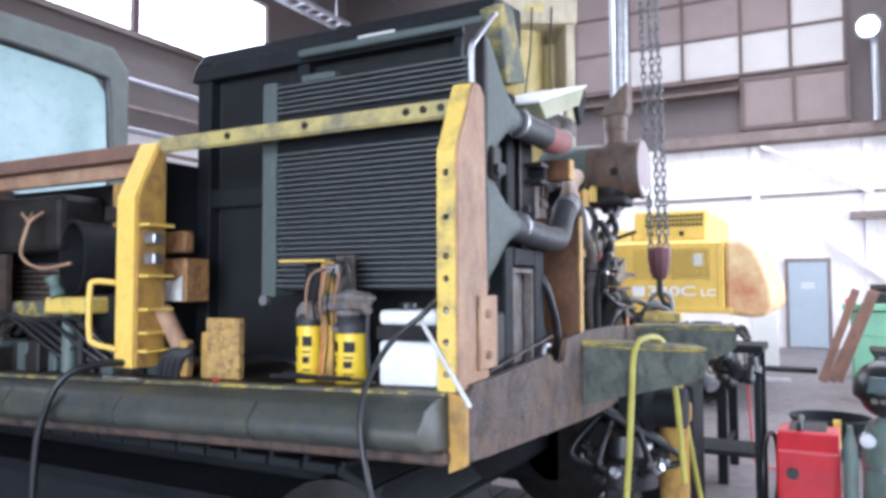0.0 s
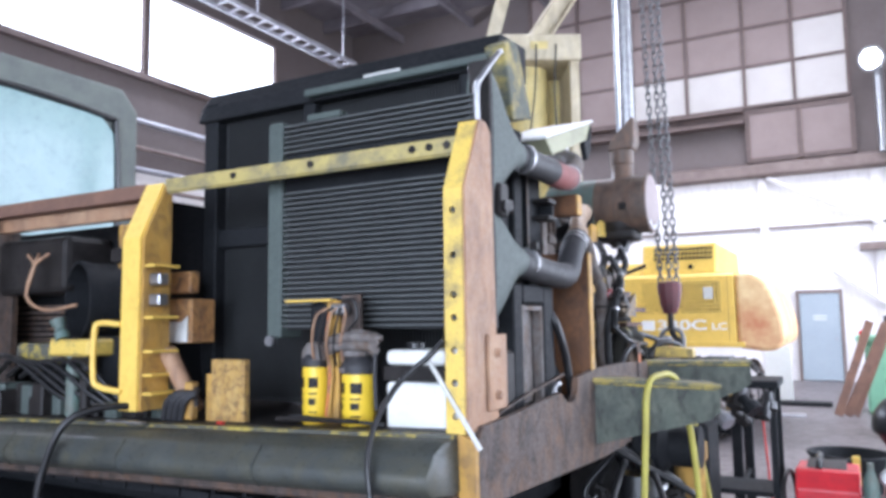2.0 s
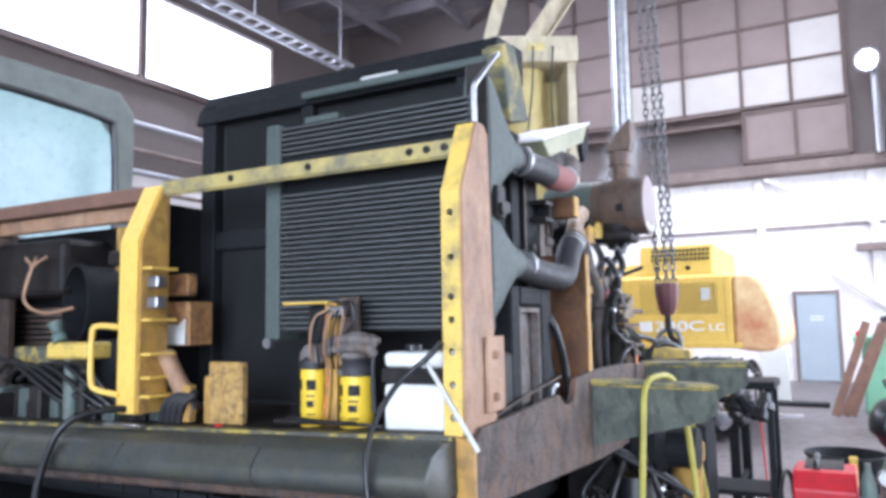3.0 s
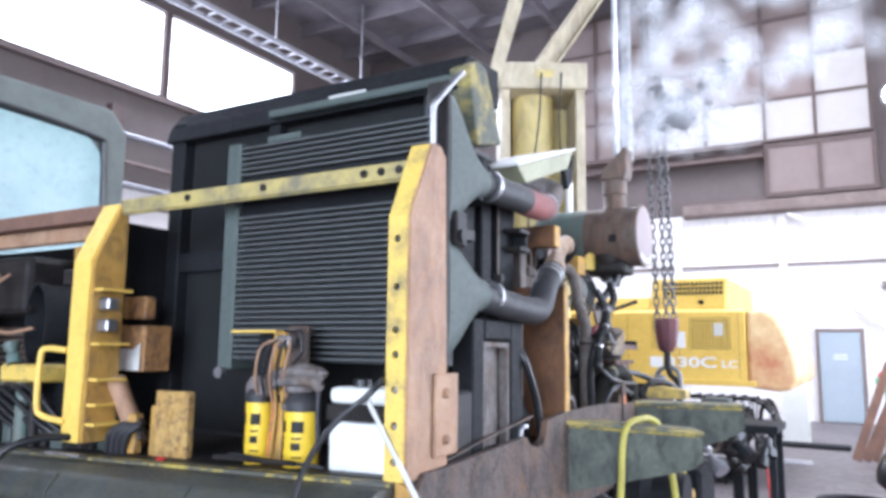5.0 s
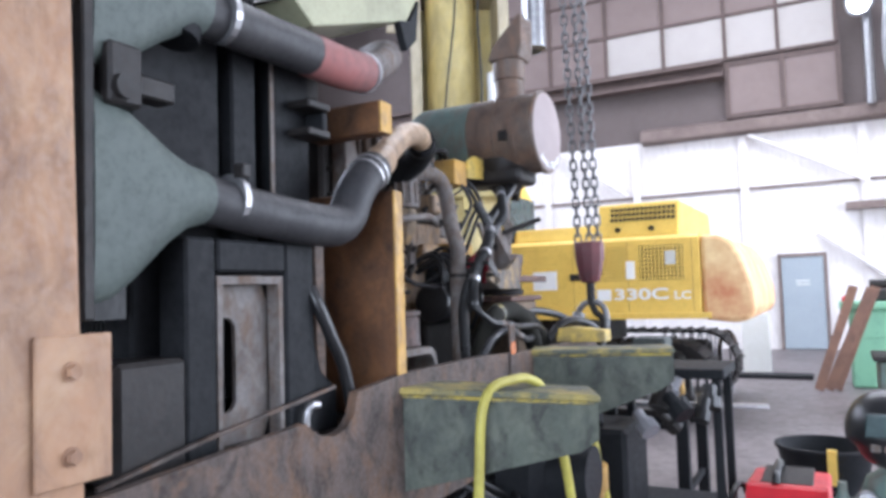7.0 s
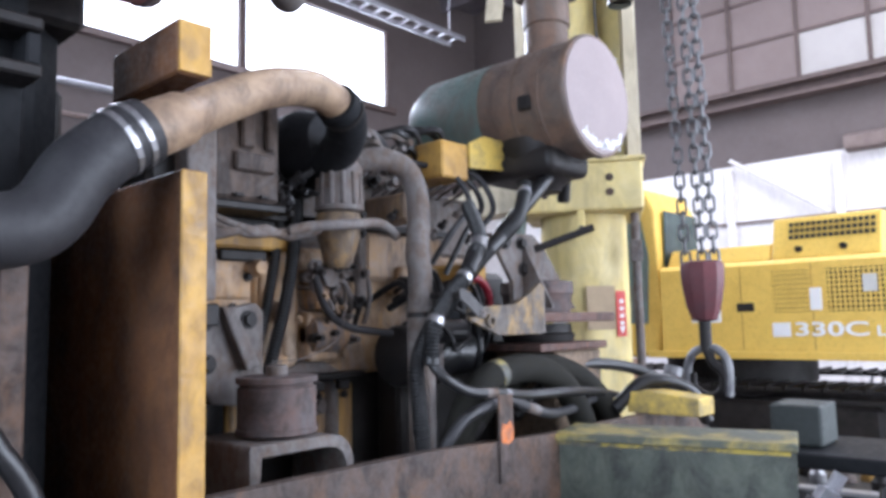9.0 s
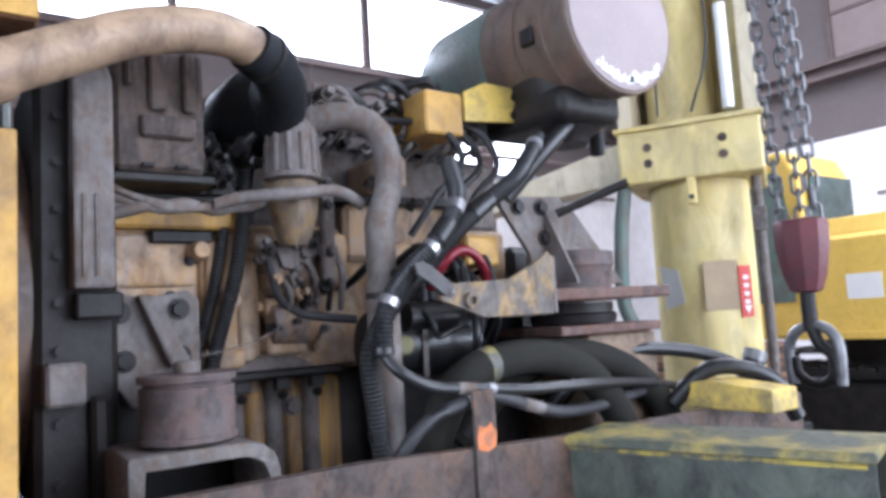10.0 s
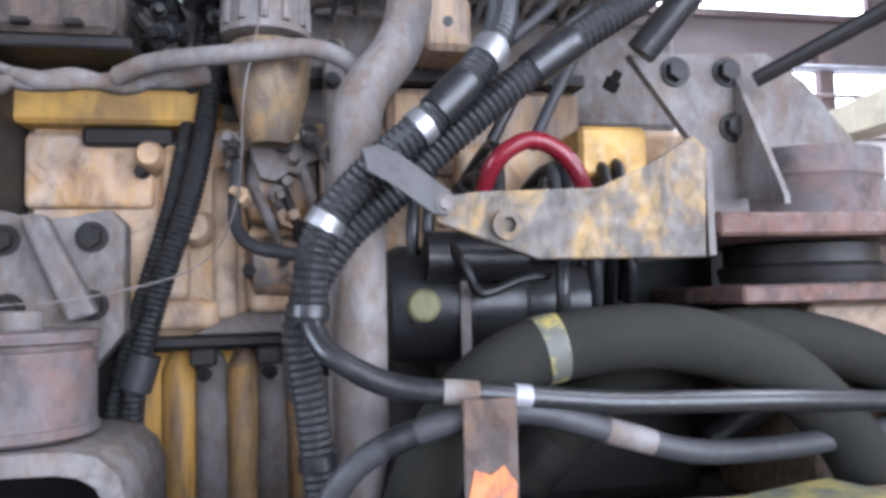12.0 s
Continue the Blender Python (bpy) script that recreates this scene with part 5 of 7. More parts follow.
def engine_fittings():
    """Connectors, sensor leads and short lines that fill the spaces on the engine's side."""
    rn = random.Random(31)
    e = thing("sensor_cluster", (-1.35, 3.6, 1.8), "dark connectors and sensor leads clustered on the engine side", "wiring")
    for k in range(14):
        y, z = 3.46 + 0.11 * rn.random(), 1.82 + 0.09 * rn.random()
        r = 0.008 + 0.006 * rn.random()
        part("connector", L((-1.36 + 0.05 * rn.random(), y, z), (0.7, rn.random() - 0.5, rn.random() - 0.3), [(0, r), (0.02, r), (0.021, r * 1.25), (0.032, r * 1.25), (0.034, r * 0.8), (0.06, r * 0.6)], 8), DARKMETAL if k % 2 else BLKRUB, e, "", 40)
    for k in range(16):
        y = 3.66 + 0.4 * rn.random()
        z = 2.0 + 0.1 * rn.random()
        part("lead", T([(-1.4, y, z), (-1.28 - 0.05 * rn.random(), y + 0.04, z + 0.03 * rn.random()), (-1.33, y + 0.12, z - 0.02), (-1.45, y + 0.2, z - 0.06)], 0.006 + 0.004 * rn.random(), 6, 5), (RUBBER, GREYDUST, BLKRUB)[k % 3], e, "", 60)
    for k in range(12):
        y, z = 3.78 + 0.32 * rn.random(), 1.56 + 0.12 * rn.random()
        part("lead", T([(-1.36, y, z), (-1.25, y + 0.03, z + 0.05), (-1.2, y + 0.02, z - 0.06), (-1.28, y + 0.05, z - 0.14)], 0.007 + 0.005 * rn.random(), 8, 5), BLKRUB if k % 3 else RUBBER, e, "", 60)
    for k in range(10):
        y, z = 3.72 + 0.34 * rn.random(), 1.92 + 0.12 * rn.random()
        part("cap_screw", bolt(bmesh.new(), (-1.3, y, z), (1, 0, 0.2), 0.011, 0.03), GREYDUST if k % 2 else DARKMETAL, e)
    for k in range(9):
        y, z = 3.58 + 0.16 * rn.random(), 1.52 + 0.2 * rn.random()
        part("stud", L((-1.34, y, z), (1, 0, 0), [(0, 0.012), (0.02, 0.012), (0.022, 0.007), (0.045, 0.007)], 8), DARKMETAL if k % 2 else GREYDUST, e)
    for k in range(12):
        y, z = 3.57 + 0.17 * rn.random(), 1.6 + 0.13 * rn.random()
        r = 0.008 + 0.007 * rn.random()
        part("union", L((-1.33 + 0.04 * rn.random(), y, z), (1, rn.random() - 0.5, rn.random() - 0.5), [(0, r), (0.012, r), (0.013, r * 1.35), (0.022, r * 1.35), (0.023, r * 0.7), (0.04, r * 0.6)], 6), (BLOCK, DARKMETAL, GREYDUST)[k % 3], e)
    for k in range(7):
        y = 3.82 + 0.05 * k
        part("cable_clip", L((-1.27 - 0.03 * rn.random(), y, 1.78 + 0.1 * rn.random()), (0.6, 0.3, 0.8), [(0, 0.012), (0.016, 0.012), (0.018, 0.007), (0.03, 0.007)], 8), (DARKMETAL, GREYDUST)[k % 2], e)
    part("mounting_rail", B(-1.4, -1.34, 3.46, 4.1, 1.812, 1.828), DARKMETAL, e)


engine_fittings()


def hoses():
    def hose(name, pts, r, mat, label, seg=14, ridge=0.0, cat="hose", steps=8, bands=(), grow=1.06):
        ob = solid(name, T(pts, r, seg, steps, ridge), mat, label, cat, smooth=60 if not ridge else 0)
        line = spline(pts, 24)
        for at, length, m, title in bands:
            i = min(len(line) - 2, int(at * (len(line) - 1)))
            k = i + 1
            while k < len(line) - 1 and (line[k] - line[i]).length < length:
                k += 1
            part("band", T(line[i:k + 1], (r + ridge) * grow, seg + 2, 1, smooth=False), m, ob, title, 60)
        return ob
    hose("wiring_loom", [(-1.4, 3.55, 2.0), (-1.35, 3.57, 1.92), (-1.33, 3.56, 1.84), (-1.325, 3.533, 1.66), (-1.32, 3.485, 1.5), (-1.32, 3.458, 1.38), (-1.32, 3.455, 1.2)], 0.0135, LOOM, "dusty corrugated wiring loom hanging beside the engine", 12, 0.0022)
    hose("wiring_loom", [(-1.4, 3.54, 1.99), (-1.37, 3.545, 1.92), (-1.36, 3.532, 1.82), (-1.355, 3.5, 1.64), (-1.35, 3.452, 1.467), (-1.34, 3.425, 1.34)], 0.011, LOOM, "dusty corrugated wiring loom hanging beside the engine", 12, 0.002)
    solid("loom_sleeve", C((-1.32, 3.459, 1.385), (-1.32, 3.472, 1.43), 0.021), RUBBER, "rubber sleeve round a wiring loom", "sleeve", smooth=40)
    hose("wiring_loom", [(-1.13, 4.2, 1.95), (-1.08, 4.11, 1.875), (-1.05, 4.038, 1.818), (-1.05, 3.936, 1.75), (-1.05, 3.828, 1.661), (-1.05, 3.773, 1.607), (-1.05, 3.714, 1.554), (-1.055, 3.675, 1.476), (-1.06, 3.685, 1.38), (-1.06, 3.698, 1.26)], 0.0165, LOOM, "corrugated black loom slanting across the engine", 14, 0.0024, steps=10, bands=((0.04, 0.02, DULLSTEEL, "dull metal band"), (0.3, 0.06, BLKRUB, "glossy black tape"), (0.93, 0.012, BLKRUB, "")))
    hose("wiring_loom", [(-1.1, 3.91, 1.86), (-1.04, 3.88, 1.765), (-1.02, 3.808, 1.68), (-1.02, 3.758, 1.637), (-1.02, 3.708, 1.583), (-1.02, 3.688, 1.541), (-1.02, 3.683, 1.475)], 0.0165, LOOM, "corrugated black loom slanting across the engine", 14, 0.0024, steps=10, bands=((0.18, 0.022, STEEL, "bright metal band"), (0.25, 0.05, BLKRUB, "glossy black tape"), (0.36, 0.014, STEEL, "bright metal band"), (0.69, 0.014, STEEL, "bright metal band"), (0.96, 0.01, BLKRUB, "")))
    hose("battery_cable", [(-1.02, 3.683, 1.485), (-1.005, 3.69, 1.462), (-0.99, 3.71, 1.44), (-0.98, 3.762, 1.415), (-0.968, 3.845, 1.406), (-0.98, 3.985, 1.39), (-0.985, 4.165, 1.383), (-1.05, 4.4, 1.36), (-1.1, 4.6, 1.33)], 0.0115, BLKRUB, "black battery cable with worn grey patches", cat="cable", bands=((0.45, 0.03, GREYDUST, "worn grey patch"), (0.53, 0.016, DULLSTEEL, "scuffed pale tape"), (0.3, 0.05, BLKRUB, "")), grow=1.04)
    hose("battery_cable", [(-1.03, 3.67, 1.24), (-0.99, 3.704, 1.32), (-0.98, 3.75, 1.361), (-0.968, 3.832, 1.386), (-0.975, 3.897, 1.385), (-0.98, 3.983, 1.359), (-0.985, 4.075, 1.336), (-1.03, 4.25, 1.33), (-1.1, 4.5, 1.34)], 0.0125, RUBBER, "black battery cable with worn grey patches", cat="cable", bands=((0.25, 0.03, BLKRUB, ""), (0.36, 0.02, DULLSTEEL, "bright scuffed patch"), (0.6, 0.05, GREYDUST, "worn grey patch")), grow=1.04)
    hose("cable_loop", [(-1.3, 3.59, 1.68), (-1.26, 3.592, 1.6), (-1.22, 3.615, 1.565), (-1.2, 3.66, 1.553), (-1.18, 3.72, 1.545)], 0.0085, RUBBER, "thin grey looped cable", 8, cat="cable")
    hose("grey_pipe", [(-1.22, 3.46, 1.77), (-1.2, 3.506, 1.782), (-1.19, 3.6, 1.793), (-1.19, 3.68, 1.803), (-1.19, 3.72, 1.795), (-1.19, 3.752, 1.775)], 0.012, GREYDUST, "dust-grey pipe running past the breather can", 12, cat="pipe")
    for k in range(4):
        rn = random.Random(20 + k)
        hose("taped_harness", [(-1.27, 3.27, 1.75 + 0.02 * k)] + [(-1.24 + 0.015 * rn.random(), 3.3 + 0.05 * i, 1.755 + 0.012 * rn.random() + 0.002 * i) for i in range(1, 5)] + [(-1.25, 3.56, 1.785)], lambda t, s=k: 0.0095 + 0.003 * math.sin(18 * t + s), GREYDUST, "knotted dusty wire harness taped in bundles", 8, cat="harness", steps=5)
    hose("red_cable", [(-1.16, 3.885, 1.6), (-1.12, 3.897, 1.65), (-1.11, 3.935, 1.676), (-1.11, 3.975, 1.663), (-1.115, 4.003, 1.625), (-1.13, 4.015, 1.56)], 0.0105, material("glossy_red_cable", (0.2, 0.01, 0.02), (0.14, 0.01, 0.018), (0.08, 0.012, 0.015), 0.3, bump=0.02), "glossy red battery cable arching over a bracket", cat="cable")
    hose("thick_hose", [(-1.08, 3.765, 1.19), (-1.05, 3.79, 1.29), (-1.04, 3.828, 1.372), (-1.04, 3.88, 1.42), (-1.04, 3.945, 1.442), (-1.04, 4.07, 1.447), (-1.04, 4.19, 1.41), (-1.04, 4.27, 1.338), (-1.04, 4.315, 1.26), (-1.04, 4.33, 1.19)], 0.036, material("dusty_olive_rubber", (0.015, 0.015, 0.0138), (0.027, 0.026, 0.021), (0.04, 0.035, 0.022), 0.8, spec=0.12, amount=0.4, scale=7, sharp=0.25), "thick dusty hydraulic hose arching over the deck", 20, bands=((0.41, 0.022, EDGEY, "rubbed yellow paint band"), (0.05, 0.04, BLKRUB, "")), grow=1.02)
    hose("thick_hose", [(-1.16, 3.93, 1.28), (-1.13, 4.04, 1.39), (-1.11, 4.2, 1.44), (-1.1, 4.37, 1.405), (-1.09, 4.49, 1.32), (-1.08, 4.55, 1.2)], 0.036, MATS["dusty_olive_rubber"], "thick dusty hydraulic hose arching over the deck", 20, bands=((0.03, 0.04, DARKMETAL, "dark crimped end"), (0.9, 0.04, DARKMETAL, "dark crimped end")), grow=1.05)
    hose("coil_hose", [(-1.05, 4.5, 1.3), (-1.0, 4.56, 1.37), (-0.95, 4.62, 1.38), (-0.9, 4.7, 1.34), (-0.88, 4.75, 1.25)], 0.02, BLKRUB, "black hose looped behind the beam")
    hose("coil_hose", [(-1.2, 4.2, 1.3), (-1.15, 4.4, 1.42), (-1.1, 4.62, 1.42), (-1.02, 4.75, 1.36), (-1.0, 4.8, 1.24)], 0.018, BLKRUB, "black hose looped behind the beam")
    s = solid("hose_strap", P([(3.733, 1.637), (3.749, 1.642), (3.77, 1.632), (3.818, 1.596), (3.822, 1.583), (3.813, 1.573), (3.799, 1.576), (3.759, 1.605), (3.738, 1.616)], "x", -0.983, -0.978, 0.001), material("dull_grey_strap", (0.07, 0.066, 0.066), (0.05, 0.047, 0.047), (0.03, 0.028, 0.028), 0.6, amount=0.4), "grey steel strap across the looms", "strap")
    part("strap_spacer", C((-1.02, 3.812, 1.586), (-0.983, 3.812, 1.586), 0.007, seg=10), DARKMETAL, s)
    part("strap_bolt", bolt(bmesh.new(), (-0.978, 3.811, 1.585), (1, 0, 0), 0.007, 0.007), GREYDUST, s)
    part("strap_foot", C((-1.075, 3.745, 1.627), (-0.983, 3.745, 1.627), 0.008, seg=10), DARKMETAL, s)
    for k in range(3):
        rn = random.Random(40 + k)
        y = 3.98 + 0.05 * k
        hose("fuel_line", [(-1.3, y - 0.1, 2.0), (-1.22, y, 1.95 + 0.04 * rn.random()), (-1.17, y + 0.02, 1.88), (-1.16, y - 0.06, 1.8), (-1.18, y - 0.12, 1.68 + 0.04 * rn.random())], 0.008, BLKRUB if k % 2 else RUBBER, "slim black fuel line between the engine fittings", 8, cat="fuel line")
    hose("starter_lead", [(-1.15, 3.84, 1.57), (-1.12, 3.86, 1.53), (-1.13, 3.88, 1.5), (-1.14, 3.93, 1.515), (-1.15, 3.97, 1.52)], 0.006, BLKRUB, "thin black lead beside the starter motor", 8, cat="lead")
    hose("starter_lead", [(-1.16, 3.86, 1.63), (-1.12, 3.88, 1.6), (-1.11, 3.92, 1.585), (-1.13, 3.95, 1.6), (-1.16, 3.97, 1.64)], 0.005, BLKRUB, "thin black lead beside the starter motor", 8, cat="lead")
    hose("starter_lead", [(-1.14, 3.985, 1.56), (-1.13, 3.98, 1.5), (-1.15, 3.985, 1.44), (-1.18, 3.99, 1.38)], 0.009, BLKRUB, "thin black lead beside the starter motor", 8, cat="lead")
    hose("vent_hose", [(-1.15, 4.1, 1.8), (-1.1, 4.2, 1.92), (-1.1, 4.3, 2.0), (-1.12, 4.38, 2.0), (-1.15, 4.42, 1.93)], 0.02, BLKRUB, "black rubber vent hose curling up")
    hose("fine_wire", [(-1.2, 3.66, 2.12), (-1.18, 3.645, 2.02), (-1.19, 3.64, 1.9), (-1.19, 3.61, 1.75), (-1.2, 3.6, 1.62), (-1.18, 3.56, 1.54), (-1.14, 3.45, 1.505), (-1.14, 3.36, 1.498)], 0.0011, GREYDUST, "fine pale wire hanging over the engine", 5, cat="wire")


hoses()


# ---- air cleaner, exhaust duct ----
def air_cleaner():
    a = thing("muffler", (-1.4, 4.31, 1.95), "rust-brown and teal exhaust silencer canister with a torn film end", "muffler")
    part("canister_front", L((-1.07, 4.55, 2.256), (-1, 0, 0), [(0, 0.205), (0.006, 0.208), (0.02, 0.208), (0.024, 0.2), (0.1, 0.2), (0.104, 0.203), (0.112, 0.203), (0.116, 0.2), (0.36, 0.197)], 48), RUSTCAN, a, "rust-brown front half", 30)
    part("canister_rear", L((-1.43, 4.55, 2.256), (-1, 0, 0), [(0, 0.199), (0.3, 0.198), (0.36, 0.17), (0.38, 0.1)], 48), TEAL, a, "faded teal rear half", 30)
    part("torn_cover", L((-1.069, 4.55, 2.256), (1, 0, 0), [(0, 0.196), (0.003, 0.196), (0.005, 0.19), (0.007, 0.02)], 40), material("pinkish_grey_film", (0.34, 0.28, 0.275), (0.26, 0.215, 0.215), (0.42, 0.38, 0.375), 0.6, amount=0.4, scale=6, sharp=0.3), a, "torn pinkish-grey cover film", 40)
    rn = random.Random(3)
    for k in range(26):
        ang = radians(-128 + 3.4 * k)
        rr = 0.183 - 0.012 * rn.random()
        y, z = 4.55 + rr * math.cos(ang), 2.256 + rr * math.sin(ang)
        w, h = 0.004 + 0.008 * rn.random(), 0.006 + 0.03 * rn.random() ** 2
        part("torn_edge", P([(y - w, z - 0.004), (y + w, z - 0.006), (y + w * rn.random(), z + h), (y - w * 0.5, z + h * 0.8)], "x", -1.0618, -1.0608), WHITEPAINT, a)
    part("clamp_band", L((-1.28, 4.55, 2.256), (-1, 0, 0), [(0, 0.2015), (0.012, 0.2015)], 48), RUSTCAN, a, "", 30)
    part("latch", B(-1.25, -1.2, 4.34, 4.36, 2.2, 2.25, 0.006), DARKMETAL, a)
    part("dust_cup", L((-1.3, 4.55, 2.08), (0, 0, -1), [(-0.05, 0.16), (0.02, 0.15), (0.06, 0.13), (0.1, 0.07), (0.12, 0.06)], 28), DARKMETAL, a, "", 40)
    part("saddle", B(-1.5, -1.16, 4.4, 4.64, 2.0, 2.09, 0.03, 3), DARKMETAL, a, "oily dark saddle under the silencer", 40)
    part("stand", B(-1.9, -1.7, 4.3, 4.4, 1.6, 2.06, 0.01), DARKMETAL, a)
    m = Matrix.Translation((-0.952, 4.31, 2.19)) @ Matrix.Scale(0.845, 4) @ Matrix.Translation((1.07, -4.55, -2.256))
    for ob in a.children:
        ob.data.transform(m)
    part("outlet", L((-1.115, 4.31, 2.33), (0, 0, 1), [(0, 0.075), (0.03, 0.066), (0.1, 0.064), (0.105, 0.07), (0.185, 0.07)], 24), RUSTCAN, a, "", 40)
    part("bracket", B(-1.36, -1.2, 3.93, 4.035, 1.95, 2.05, 0.005), GOLD, a, "ochre bracket box")
    part("bracket", P([(4.037, 1.985), (4.037, 2.055), (4.1, 2.085), (4.215, 2.083), (4.21, 2.0)], "x", -1.205, -1.195, 0.002), YELLOW, a, "worn yellow bracket plate")
    for y in (4.185, 4.19):
        part("bracket_bolt", bolt(bmesh.new(), (-1.195, y, 2.015 + 9.0 * (y - 4.185)), (1, 0, 0), 0.008, 0.008), DARKMETAL, a)
    part("scoop", P([(-1.187, 2.516), (-1.043, 2.516), (-1.026, 2.56), (-1.026, 2.7), (-1.04, 2.7), (-1.165, 2.58)], "y", 4.245, 4.375, 0.008), RUSTCAN, a)
    d = thing("exhaust_duct", (-1.275, 5.09, 2.7), "shiny steel extraction duct hanging from the roof", "duct")
    part("duct_pipe", C((-1.275, 5.09, 2.83), (-1.275, 5.09, ROOF - 0.62), 0.055, seg=24), STEEL, d, "", 40)
    part("duct_backing", C((-1.315, 5.14, 2.83), (-1.315, 5.14, ROOF - 0.62), 0.05, seg=20), material("dark_green_grey_duct", (0.08, 0.11, 0.12), (0.06, 0.08, 0.09), (0.04, 0.05, 0.06), 0.4), d, "", 40)
    c = thing("heat_shield", (-1.15, 3.0, 2.05), "pale olive tray-shaped cover over the charge air hoses", "heat shield")
    olive = material("pale_olive_sheet", (0.34, 0.34, 0.22), (0.26, 0.26, 0.17), (0.14, 0.14, 0.1), 0.45, amount=0.4)
    part("tray", P([(2.72, 2.24), (3.32, 2.442), (3.25, 2.345), (2.8, 2.19)], "x", -1.28, -1.0, 0.004), olive, c)
    # bright white stands in for sunlight catching the tray's rim
    part("tray_rim", P([(2.7, 2.236), (3.33, 2.448), (3.33, 2.458), (2.7, 2.248)], "x", -1.295, -0.99, 0.002), WHITEP, c, "white rim of the tray, sunlight put into its colour")
    part("end_bracket", P([(3.2, 2.33), (3.26, 2.345), (3.32, 2.43), (3.3, 2.3), (3.24, 2.25)], "x", -1.02, -0.995, 0.003), BLACK, c)
    part("tray_foot", B(-1.28, -1.14, 2.84, 3.0, 2.06, 2.23, 0.01), DARKMETAL, c)


air_cleaner()


# ---- small things on the deck beside the coolers ----
def fuel_filter(x, y, z, r, h):
    f = thing("fuel_filter", (x, y, z), "yellow spin-on fuel filter with black printing, hung on a bracket", "filter", "fuel filters")
    part("canister", L((x, y, z), (0, 0, 1), [(0, r * 0.8), (0.008, r * 0.95), (0.015, r), (h - 0.01, r), (h, r * 0.96)], 28), FILTERY, f, "", 35)
    part("filter_head", L((x, y, z + h), (0, 0, 1), [(0, r * 1.05), (0.02, r * 1.1), (0.03, r * 1.02), (0.05, r * 0.8), (0.06, r * 0.5)], 24), RUBBER, f, "", 40)
    for k, (dz, w, hh) in enumerate(((h * 0.66, 40, 0.035), (h * 0.55, 34, 0.006), (h * 0.38, 30, 0.022), (h * 0.25, 36, 0.005))):
        for a0 in (-58, 6):
            bm = bmesh.new()
            vs = []
            n = 5
            for i in range(n + 1):
                a = radians(-90 + a0 + w * i / n)
                rr = r + 0.0012
                vs.append((bm.verts.new((x + rr * math.cos(a), y + rr * math.sin(a), z + dz)), bm.verts.new((x + rr * math.cos(a), y + rr * math.sin(a), z + dz + hh))))
            for p, q in zip(vs, vs[1:]):
                bm.faces.new((p[0], q[0], q[1], p[1]))
            bmesh.ops.solidify(bm, geom=bm.faces[:], thickness=0.0006)
            part("print_bar", bm, INK, f)
    return f


fuel_filter(-1.62, 2.06, 1.17, 0.046, 0.205)
fuel_filter(-1.44, 2.06, 1.17, 0.056, 0.185)


